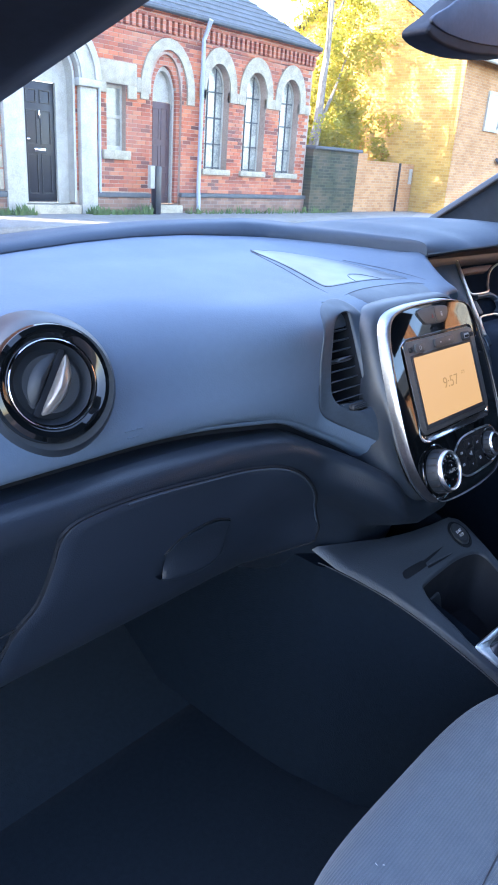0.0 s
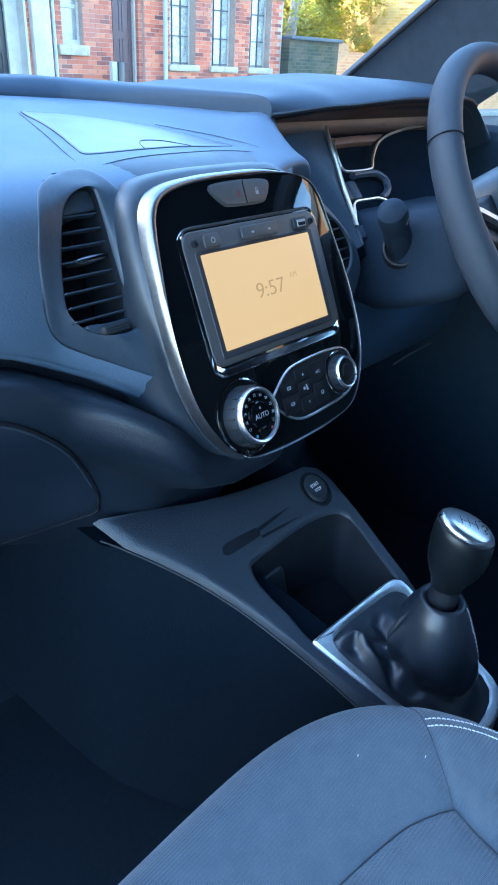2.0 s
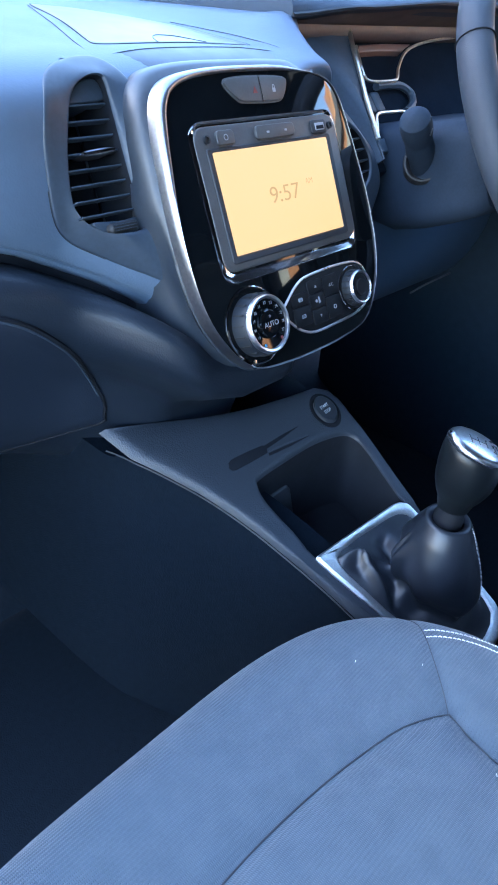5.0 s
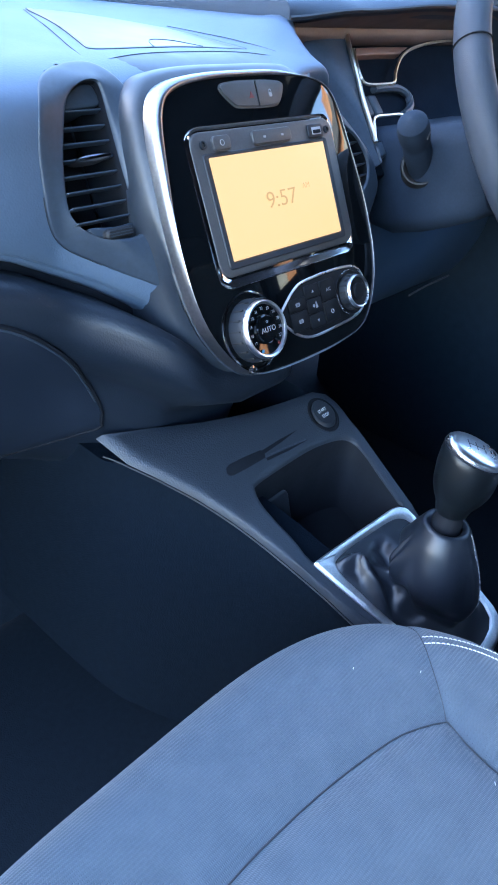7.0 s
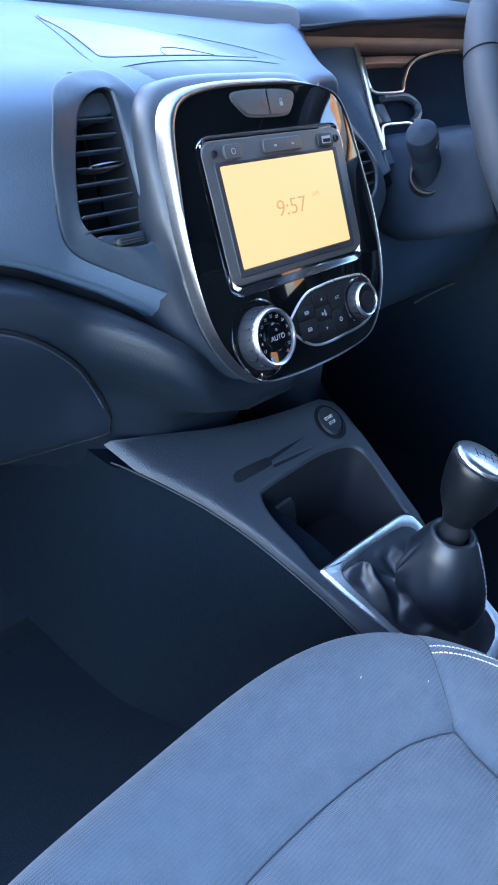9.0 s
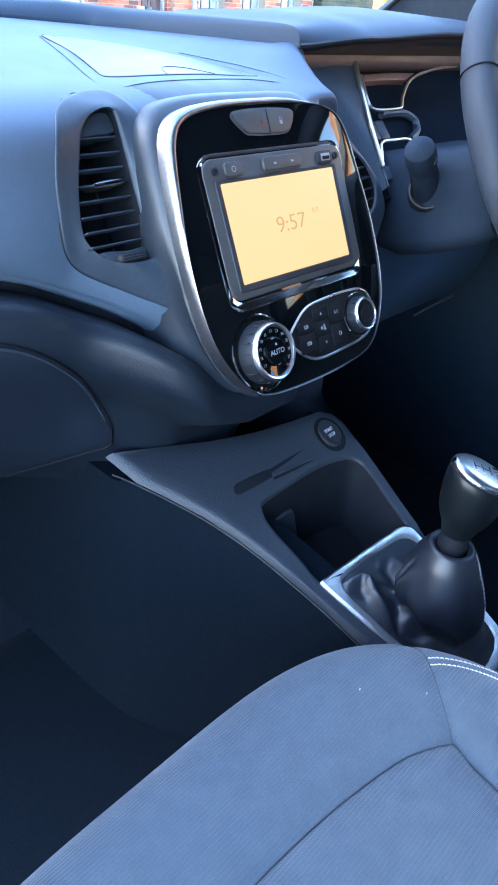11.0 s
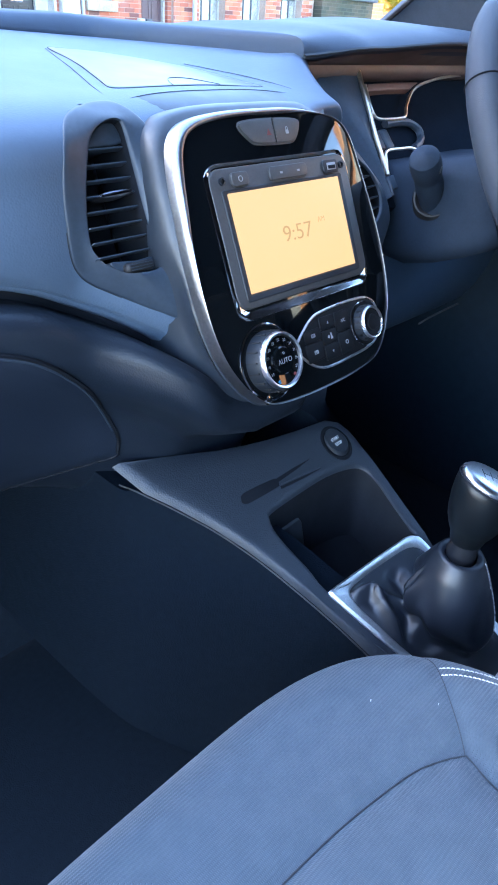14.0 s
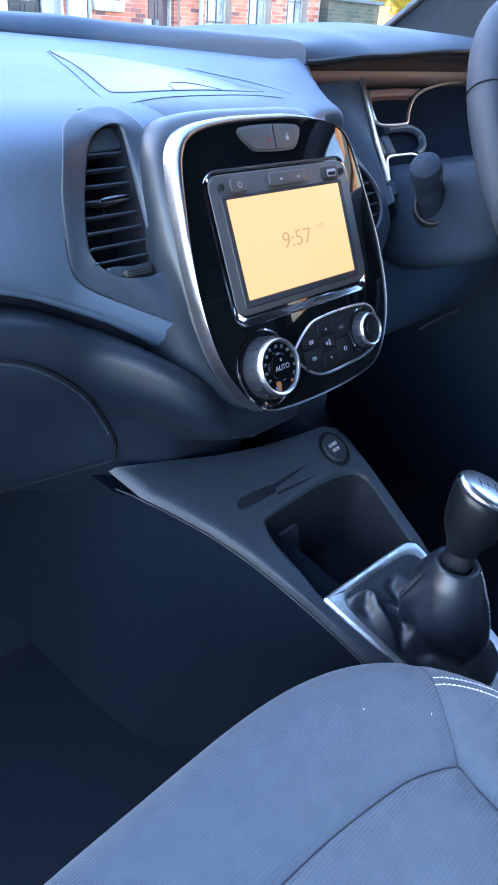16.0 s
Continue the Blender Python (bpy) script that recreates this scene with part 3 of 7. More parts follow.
def low_y(x, z):
    """Where the lower panel's face lies at that height."""
    pr = spline([(0, *q) for q in low_profile(x)], 3)
    for a, b in zip(pr[9:], pr[10:]):
        if b.z <= z <= a.z:
            return lerp(a.y, b.y, (a.z - z) / max(1e-6, a.z - b.z))
    return 0.06


def on_low(x, z, h=0.0):
    return Vector((x, low_y(x, z) - h, z))


GBX = [(p.x, p.y) for p in spline([(-0.545, 0.977, 0), (-0.496, 0.9795, 0), (-0.440, 0.9765, 0), (-0.387, 0.971, 0), (-0.32, 0.964, 0), (-0.280, 0.956, 0), (-0.246, 0.940, 0), (-0.212, 0.910, 0), (-0.186, 0.877, 0), (-0.168, 0.845, 0), (-0.160, 0.815, 0), (-0.178, 0.795, 0), (-0.35, 0.775, 0), (-0.55, 0.775, 0), (-0.615, 0.80, 0), (-0.607, 0.870, 0), (-0.583, 0.902, 0), (-0.570, 0.938, 0), (-0.563, 0.966, 0)], 4, True)]
rows = []
for s in (1.0, 0.995, 0.985, 0.9, 0.75, 0.55, 0.3, 0.05):
    rows.append([on_low(lerp(-0.38, p[0], s), lerp(0.87, p[1], s), 0.0 if s > 0.999 else (0.0022 if s > 0.99 else 0.0035)) for p in GBX])
gbd = put("glovebox_door", grid(rows, False, True), M_LOWER, dash, "glovebox door, darkened for the shade below the pad", angle=60)
put("door_gap", tube([on_low(p[0], p[1], 0.0012) for p in GBX], 0.0022, 5, True), M_VOID, gbd)
# painted highlight: a paler bar along the door's upper edge
put("edge_highlight", tube([on_low(lerp(-0.38, p[0], 0.985), lerp(0.87, p[1], 0.972), 0.0034) for p in GBX[4:38]], 0.0011, 6), M_POD, gbd, "pale line drawn as the highlight on the glovebox door's edge")
HTOP = spline([(-0.436, 0.893, 0), (-0.4196, 0.905, 0), (-0.392, 0.911, 0), (-0.364, 0.911, 0), (-0.342, 0.903, 0)], 6)
HLIP = spline([(-0.440, 0.866, 0), (-0.425, 0.862, 0), (-0.398, 0.857, 0), (-0.370, 0.857, 0), (-0.350, 0.866, 0)], 6)
rows = []
for s, h in ((0.0, -0.001), (0.02, 0.0030), (0.15, 0.0036), (0.35, 0.0050), (0.55, 0.0080), (0.72, 0.0120), (0.84, 0.0158), (0.92, 0.0176), (0.98, 0.0176), (1.02, 0.0155), (1.04, 0.011), (1.04, 0.004), (1.03, -0.001)):
    row = []
    for k, (a, b) in enumerate(zip(HTOP, HLIP)):
        e = math.sin(math.pi * min(1.0, max(0.0, (k + 1) / (len(HTOP) + 1)))) ** 0.4
        row.append(on_low(lerp(a.x, b.x, s), lerp(a.y, b.y, s), 0.0035 + (h if h < 0.0035 else lerp(0.003, h, e))))
    rows.append(row)
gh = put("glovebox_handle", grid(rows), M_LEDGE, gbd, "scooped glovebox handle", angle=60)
put("handle_gap", tube([on_low(p.x, p.y + 0.0008, 0.0038) for p in HTOP], 0.0012, 6), M_VOID, gh)
put("panel_gap", tube([on_low(p.x, p.y, 0.0006) for p in spline([(-0.586, 0.886, 0), (-0.62, 0.879, 0), (-0.66, 0.872, 0), (-0.74, 0.866, 0)], 5)], 0.0012, 5), M_VOID, dash)


def pad_face(x, z, h=0.0):
    pr = pad_line(x)
    for a, b in zip(pr, pr[1:]):
        if b.z <= z <= a.z and a.y < 0.2:
            return Vector((x, lerp(a.y, b.y, (a.z - z) / max(1e-6, a.z - b.z)) - h, z))
    return Vector((x, 0.07, z))


for k, (x0, x1, z) in enumerate(((-0.468, -0.462, 1.030), (-0.460, -0.455, 1.030), (-0.453, -0.447, 1.030), (-0.466, -0.462, 1.0235), (-0.460, -0.453, 1.0235))):
    put("embossed_mark", tube([pad_face(lerp(x0, x1, s / 3), z, -0.0002) for s in range(4)], 0.0011, 5), M_PAD, dash)

# round passenger vent
rv = thing("round_air_vent", "round gloss black air vent with chrome ring", "air vent", (-0.523, 0.1, 1.08))
RV = Matrix.Translation((-0.541, 0.086, 1.089)) @ pose(0, 0, 0, 72, 0, -12)
put("cup", lathe([(0.070, -0.044), (0.065, -0.022), (0.061, -0.010), (0.057, -0.002), (0.054, 0.002), (0.048, 0.001)], RV @ pose(0.003, -0.003, 0), 48), M_BODY, rv)
put("gloss_ring", lathe([(0.0515, 0.000), (0.0512, 0.006), (0.0495, 0.0095), (0.0455, 0.0108), (0.0410, 0.0092), (0.0385, 0.0072), (0.0380, 0.0)], RV, 48), M_GLOSS, rv, "piano black outer ring")
put("chrome_ring", lathe([(0.0384, 0.006), (0.0380, 0.0086), (0.0372, 0.0090), (0.0364, 0.0076), (0.0356, -0.004)], RV, 48), M_CHROME, rv, "thin chrome ring")
put("barrel", lathe([(0.0356, 0.002), (0.0350, -0.010), (0.030, -0.022), (0.0, -0.028)], RV, 40), M_DARK, rv)
RB = RV @ pose(0, 0, 0, 0, 0, -30)
put("barrel_cone", lathe([(0.0352, 0.004), (0.030, -0.004), (0.0262, -0.001), (0.0250, 0.003), (0.022, 0.003), (0.0, 0.001)], RV, 40), M_DARK, rv)
put("blade_gap", plate(rrect(-0.0050, -0.031, 0.0005, 0.031, 0.002), 0.0, 0.0042, RB, 0.0005), M_VOID, rv)


def lens(pts, cx, base, height):
    """A softly domed plate."""
    ring = [(p.x, p.y) for p in spline([(a, b, 0) for a, b in pts], 4, True)]
    return grid([[RB @ Vector((lerp(cx, p[0], k), p[1] * k, base + height * (1 - k * k))) for p in ring] for k in (1.0, 0.94, 0.8, 0.6, 0.35, 0.02)], False, True)


put("blade_tab", lens(((0.0008, -0.027), (0.010, -0.021), (0.0150, -0.004), (0.0140, 0.012), (0.008, 0.023), (0.0015, 0.027), (0.0008, 0.0)), 0.006, 0.003, 0.009), M_TAB, rv, "bright blade tab")
put("blade", lens(((-0.0055, -0.025), (-0.016, -0.018), (-0.020, 0.0), (-0.016, 0.016), (-0.0055, 0.026), (-0.0052, 0.0)), -0.011, 0.002, 0.006), M_DARK, rv, "angled vent blade")
put("side_trim", plate([(p.x, p.y) for p in spline([(-0.049, 0.012, 0), (-0.10, 0.014, 0), (-0.16, 0.010, 0), (-0.16, -0.022, 0), (-0.10, -0.020, 0), (-0.049, -0.014, 0)], 4, True)], -0.012, 0.004, RV, 0.003), M_GLOSS, rv, "gloss trim arm beside the vent")
put("side_trim_chrome", tube([RV @ Vector((u, 0.013, 0.004)) for u in (-0.05, -0.08, -0.11, -0.15)], 0.0016, 6), M_CHROME, rv)

# ---- centre stack ----
stack = thing("centre_stack", "gloss black centre stack in a satin silver frame", "dashboard console", (0, 0.0, 0.88))
HALF = [(0.0, 0.0630), (0.045, 0.0622), (0.080, 0.0585), (0.101, 0.0510), (0.1115, 0.0380), (0.1170, 0.0200), (0.1225, -0.010), (0.1275, -0.042), (0.1298, -0.075), (0.1285, -0.108),
        (0.1225, -0.135), (0.1110, -0.158), (0.0960, -0.176), (0.0760, -0.1865), (0.040, -0.1905)]
RING = [(p.x, p.y) for p in spline([(u, v, 0) for u, v in HALF] + [(0, -0.1915, 0)] + [(-u, v, 0) for u, v in HALF[:0:-1]], 4, True)]


def grow(side_, top, bottom):
    """The bezel's outline swollen by amounts at its sides, top and bottom."""
    out = []
    n = len(RING)
    for i in range(n):
        a, c = RING[i - 1], RING[(i + 1) % n]
        t = Vector((c[0] - a[0], c[1] - a[1])).normalized()
        nx, ny = -t.y, t.x
        if nx * (RING[i][0]) + ny * (RING[i][1] + 0.06) < 0:
            nx, ny = -nx, -ny
        k = side_ * abs(nx) + (top if ny > 0 else bottom) * abs(ny)
        f = min(1.0, max(0.0, (RING[i][1] + 0.13) / 0.14))
        k = lerp(min(k, bottom), k, f) * lerp(0.45, 1.0, min(1.0, max(0.0, (RING[i][1] + 0.11) / 0.13)))
        if side_ > 0.0101:
            k -= (side_ - 0.010) * 2.6 * min(1.0, max(0.0, (-0.03 - RING[i][1]) / 0.09))
        out.append((RING[i][0] + nx * k, RING[i][1] + ny * k))
    return out


put("gloss_panel", plate(RING, -0.02, -0.0022, POD, 0.0006), M_GLOSS, stack, "piano black fascia panel")
LV = [(-0.003, 0.0), (-0.0008, 0.0006), (0.0, 0.0022), (-0.001, 0.0044), (-0.007, 0.0068), (-0.014, 0.0080)]
rows = []
for w, k in LV:
    rows.append([P(lerp(r[0], p[0], f), lerp(r[1], p[1], f), lerp(-0.0012, w, f) if w > -0.004 else w) for p, r in zip(grow(k, k * 0.9, min(k, 0.003)), RING) for f in [lerp(1.0, 0.12, smooth((r[0] - 0.02) / 0.06))]])
put("silver_frame", grid(rows, False, True), M_SATIN, stack, "satin silver frame", angle=60)
rows = []
for w, k, t_, b_ in ((-0.014, 0.0080, 0.0072, 0.003), (-0.016, 0.0098, 0.0115, 0.005), (-0.020, 0.0125, 0.0150, 0.008), (-0.030, 0.0138, 0.0185, 0.012), (-0.041, 0.0135, 0.0205, 0.016), (-0.050, 0.0101, 0.0205, 0.012), (-0.065, 0.0060, 0.0180, 0.008), (-0.11, 0.004, 0.012, 0.0)):
    rows.append([P(lerp(r[0], p[0], f), lerp(r[1], p[1], f), w) for p, r in zip(grow(k, t_, b_), RING) for f in [lerp(1.0, 0.08, smooth((r[0] - 0.06) / 0.05))]])
put("pod_body", grid(rows, False, True), M_BODY, stack, "satin grey pod shell", angle=50)

# wings with the upright air vents
def wing_w(u, v):
    """Depth of the vent surround's face: it falls away outwards and downwards."""
    c = lambda t: min(1.0, max(0.0, t))
    return -0.036 - 0.022 * c((0.05 - v) / 0.08) * c((abs(u) - 0.16) / 0.045) - 0.034 * c((-0.05 - v) / 0.05) - 0.02 * c((v - 0.078) / 0.02)


def wing(outer, vent, edge, face, low, count, full):
    """A vent surround: one rounded band from the outer line to the opening, with its duct and louvres."""
    mm = POD
    rows = [[mm @ Vector((p[0], p[1], e - 0.006)) for p, e in zip(inset(outer, -0.0006), edge)]]
    for s_, lift in ((0.0, 0.0010), (0.03, 0.0016), (0.09, 0.0019), (0.22, 0.0019), (0.42, 0.0015), (0.62, 0.0011), (0.80, 0.0008), (0.93, 0.0003), (1.0, -0.0004)):
        rows.append([mm @ Vector((lerp(a[0], b[0], s_), lerp(a[1], b[1], s_), lerp(e, f, s_) + lift)) for a, b, e, f in zip(outer, vent, edge, face)])
    rows.append([mm @ Vector((p[0], p[1], f - 0.003)) for p, f in zip(inset(vent, 0.0006), face)])
    put("vent_surround", grid(rows, False, True), M_POD, stack, "rounded vent surround", angle=70)
    put("vent_duct", grid([[mm @ Vector((p[0], p[1], f - d)) for p, f in zip(inset(vent, 0.0006), face)] for d in (0.003, 0.055)], False, True), M_VOID, stack)
    put("vent_throat", plate(inset(vent, -0.002), low - 0.056, low - 0.049, mm, 0.0005), M_VOID, stack)
    top_v = max(p[1] for p in vent)
    for k in range(count):
        v = top_v - (0.0210 if full else 0.010) - 0.0118 * k
        near_ = [p for p in vent if abs(p[1] - v) < 0.009]
        u0, u1 = min(p[0] for p in near_) + 0.001, max(p[0] for p in near_) - 0.0005
        put("louvre", plate(rrect(u0, -0.0045, u1, 0.0045, 0.0006, 1), -0.0007, 0.0007, mm @ pose(0, v, low, -6) @ pose(0, 0, 0, 90), 0.0005, steps=1), M_POD, stack)
    if not full:
        return
    v = top_v - 0.0210 - 0.0118 * 3
    put("louvre_tab", plate([(p.x, p.y) for p in spline([(-0.175, v - 0.0008, 0), (-0.170, v + 0.0018, 0), (-0.158, v + 0.0028, 0), (-0.146, v + 0.0026, 0), (-0.1405, v + 0.0010, 0), (-0.146, v - 0.0020, 0), (-0.158, v - 0.0030, 0), (-0.170, v - 0.0026, 0)], 3, True)], low - 0.008, low + 0.0085, mm, 0.0022), M_SATIN, stack, "silver louvre tab")
    put("vent_crown", plate([(p.x, p.y) for p in spline([(-0.1745, 0.057, 0), (-0.155, 0.0575, 0), (-0.136, 0.059, 0), (-0.1365, 0.069, 0), (-0.1405, 0.0748, 0), (-0.151, 0.0745, 0), (-0.163, 0.069, 0)], 3, True)], -0.09, low + 0.004, mm, 0.002), M_POD, stack)
    put("vent_foot", plate([(p.x, p.y) for p in spline([(-0.136, -0.0345, 0), (-0.155, -0.0345, 0), (-0.180, -0.0320, 0), (-0.173, -0.0405, 0), (-0.159, -0.045, 0), (-0.139, -0.045, 0)], 3, True)], -0.09, -0.0445, mm, 0.001), M_POD, stack)
    put("vent_wheel", plate(rrect(-0.1700, -0.0440, -0.1410, -0.0355, 0.0040), -0.05, -0.0375, mm, 0.0035), M_RUBBER, stack, "ribbed vent thumbwheel")
    for v in (-0.0420, -0.0398, -0.0376):
        put("wheel_rib", box(-0.167, v - 0.0003, -0.0378, -0.144, v + 0.0003, -0.0370, 0.0002, None, mm), M_POD, stack)


rows = []
for s in range(7):
    t_ = s / 6
    row = []
    for k in range(41):
        u = -0.148 + 0.296 * k / 40
        e = 1 - abs(u / 0.145) ** 3
        front = P(u * 0.83, 0.056 + 0.024 * (1 - abs(u / 0.145) ** 4), -0.0385)
        yb = lerp(0.082, 0.104, e)
        back = Vector((u, yb, pad_top(min(u, 0.0), yb) + 0.0012 * e + 0.0018))
        p = front.lerp(back, t_)
        p.z += 0.0015 * math.sin(math.pi * t_)
        row.append(p)
    rows.append(row)
brow_back = rows[-1]
put("pod_brow", grid(rows), M_POD, stack, "satin brow above the pod", angle=60)
put("brow_seam", tube([p + Vector((0, 0, 0.0002)) for p in brow_back], 0.0004, 5), M_DARK, stack)
edge_w = [pad_depth(p[0], p[1]) for p in WING]
for _ in range(2):
    edge_w = [(edge_w[i - 1] + 2 * edge_w[i] + edge_w[(i + 1) % len(WING)]) / 4 for i in range(len(WING))]
wing(WING, VENT, edge_w, [wing_w(*p) for p in VENT], -0.049, 8, True)
WING_R = [(p.x, p.y) for p in spline([(0.112, 0.074, 0), (0.138, 0.0575, 0), (0.1694, 0.031, 0), (0.1931, 0.0047, 0), (0.209, -0.0157, 0), (0.214, -0.0355, 0), (0.2122, -0.0514, 0), (0.2001, -0.0659, 0), (0.188, -0.077, 0), (0.1793, -0.082, 0), (0.150, -0.084, 0), (0.120, -0.070, 0), (0.110, -0.040, 0), (0.106, 0.0, 0), (0.102, 0.035, 0), (0.100, 0.062, 0)], 3, True)]
VENT_R = [(p.x, p.y) for p in spline([(0.130, 0.045, 0), (0.146, 0.036, 0), (0.1654, 0.0193, 0), (0.1850, 0.004, 0), (0.1955, -0.0165, 0), (0.1960, -0.0301, 0), (0.1905, -0.0410, 0), (0.1821, -0.0485, 0), (0.172, -0.054, 0), (0.160, -0.057, 0), (0.140, -0.055, 0), (0.126, -0.045, 0), (0.120, -0.025, 0), (0.118, 0.0, 0), (0.116, 0.022, 0), (0.119, 0.040, 0)], 3, True)]
wing(WING_R, VENT_R, [-0.040 if p[0] > 0.13 else -0.055 for p in WING_R], [-0.034 if p[0] > 0.13 else -0.045 for p in VENT_R], -0.042, 8, False)
put("surround_gap", tube([P(p[0], p[1], e + 0.0004) for p, e in zip(inset(WING, -0.0008), edge_w) if p[0] < -0.165 and p[1] < 0.0], 0.0004, 5), M_DARK, stack)


# display unit
hous = put("screen_housing", plate(rrect(-0.0945, -0.0985, 0.0965, 0.0215, 0.014), -0.006, 0.0005, POD, 0.002), M_HOUSING, stack, "grey screen housing with buttons")
rim = []
for d, w in ((0.0052, -0.004), (0.0050, 0.0002), (0.0044, 0.0012), (0.0036, 0.0004), (0.0020, -0.0016), (0.0004, -0.0026), (-0.001, -0.0028)):
    ring = rrect(-0.0945 - d, -0.0985 - d * 2.0, 0.0965 + d * 0.8, 0.0215 + d * 0.8, 0.014 + max(d, 0.0))
    row = []
    for i, (u, v) in enumerate(ring):
        a, c = ring[i - 1], ring[(i + 1) % len(ring)]
        up = abs(c[1] - a[1]) / (math.hypot(c[0] - a[0], c[1] - a[1]) or 1)
        row.append(P(u, v, lerp(w, -0.0034 * min(1.0, max(0.0, d / 0.005)) ** 1.5 - 0.0004, up * up)))
    rim.append(row)
put("chrome_rim", grid(rim, False, True), M_CHROME, stack, "chrome rim round the screen", angle=60)
put("screen_recess", hoop(rrect(-0.0835, -0.0925, 0.0835, 0.0035, 0.003), rrect(-0.0775, -0.0865, 0.0775, -0.0005, 0.0012), -0.001, 0.0014, POD), M_DARK, hous)
SCR = POD @ pose(0, 0, -0.0055)
FAS = POD @ pose(0, 0, -0.003)
M_SCREEN = glow("lit_amber_display", (1.0, 0.63, 0.27), 0.056, 0.5)
M_SCREEN.node_tree.nodes["Principled BSDF"].inputs["Specular IOR Level"].default_value = 0.25
put("display", plate(rrect(-0.077, -0.086, 0.077, 0.0, 0.001, 2), 0.006, 0.0070, SCR, 0.0002), M_SCREEN, hous, "lit cream display")
letters("clock_digits", "9:57", 0.0205, SCR @ pose(0.000, -0.0435, 0.0078) @ Matrix.Diagonal((1.20, 1, 1, 1)), M_INK, hous, thin=0.00018)
letters("clock_suffix", "AM", 0.0075, SCR @ pose(0.037, -0.0365, 0.0078), M_INK, hous, thin=0.00015)
put("power_button", plate(rrect(-0.070, 0.0045, -0.049, 0.0165, 0.004), 0.006, 0.0088, SCR, 0.001), M_BUTTON, hous)
put("rocker_button", plate(rrect(-0.021, 0.0050, 0.031, 0.0170, 0.004), 0.006, 0.0088, SCR, 0.001), M_BUTTON, hous)
put("usb_socket", plate(rrect(0.057, 0.0040, 0.0795, 0.0165, 0.003), 0.006, 0.0080, SCR, 0.001), M_DARK, hous)
put("usb_slot", plate(rrect(0.062, 0.0068, 0.0755, 0.0135, 0.0005, 1), 0.0078, 0.0084, SCR, 0.0003), M_MARK, hous)
put("usb_tongue", plate(rrect(0.0632, 0.0078, 0.0743, 0.0110, 0.0003, 1), 0.0083, 0.0088, SCR, 0.0003), M_VOID, hous)
for u in (-0.0805, 0.0855):
    put("jack_socket", lathe([(0.0035, 0.006), (0.0035, 0.0082), (0.0022, 0.0084), (0.0020, 0.004), (0.0, 0.004)], SCR @ pose(u, 0.0105, 0), 20), M_DARK, hous)
put("power_mark", hoop(disc(-0.0595, 0.0105, 0.0026, 16), disc(-0.0595, 0.0105, 0.0020, 16), 0.0087, 0.0091, SCR, bevel=0.0001), M_MARK, hous)
for u in (-0.006, 0.018):
    put("rocker_mark", plate(rrect(u - 0.0018, 0.0098, u + 0.0018, 0.0116, 0.0003, 1), 0.0087, 0.0090, SCR, 0.0001), M_MARK, hous)


def PF(u, v, w=0.0):
    return FAS @ Vector((u, v, w))


# hazard and lock switch
HZ = [(p.x, p.y) for p in spline([(-0.043, 0.054, 0), (-0.030, 0.0575, 0), (0.0, 0.0580, 0), (0.030, 0.0565, 0), (0.0375, 0.0530, 0), (0.030, 0.0405, 0), (0.018, 0.0370, 0), (-0.020, 0.0380, 0), (-0.031, 0.0410, 0)], 4, True)]
haz = put("hazard_switch", plate(inset(HZ, -0.0015), -0.002, 0.0012, FAS, 0.0006), M_HOUSING, stack, "split hazard and lock switch")
for a, b in ((-1, 0.0), (0.0012, 1)):
    put("switch_key", plate([(max(min(u, b), a), v) for u, v in HZ], 0.0, 0.0032, FAS, 0.0006), M_BUTTON, haz)
put("hazard_mark", plate([(-0.0105, 0.0440), (-0.0045, 0.0440), (-0.0075, 0.0495)], 0.0031, 0.0036, FAS, 0.0001, steps=1), M_RED, haz)
put("lock_mark", plate(rrect(0.0155, 0.0440, 0.0195, 0.0475, 0.0005, 1), 0.0031, 0.0036, FAS, 0.0001, steps=1), M_MARK, haz)
put("lock_loop", tube([PF(0.0162, 0.0475, 0.0034), PF(0.0164, 0.0496, 0.0034), PF(0.0175, 0.0502, 0.0034), PF(0.0186, 0.0496, 0.0034), PF(0.0188, 0.0475, 0.0034)], 0.0003, 5), M_MARK, haz)


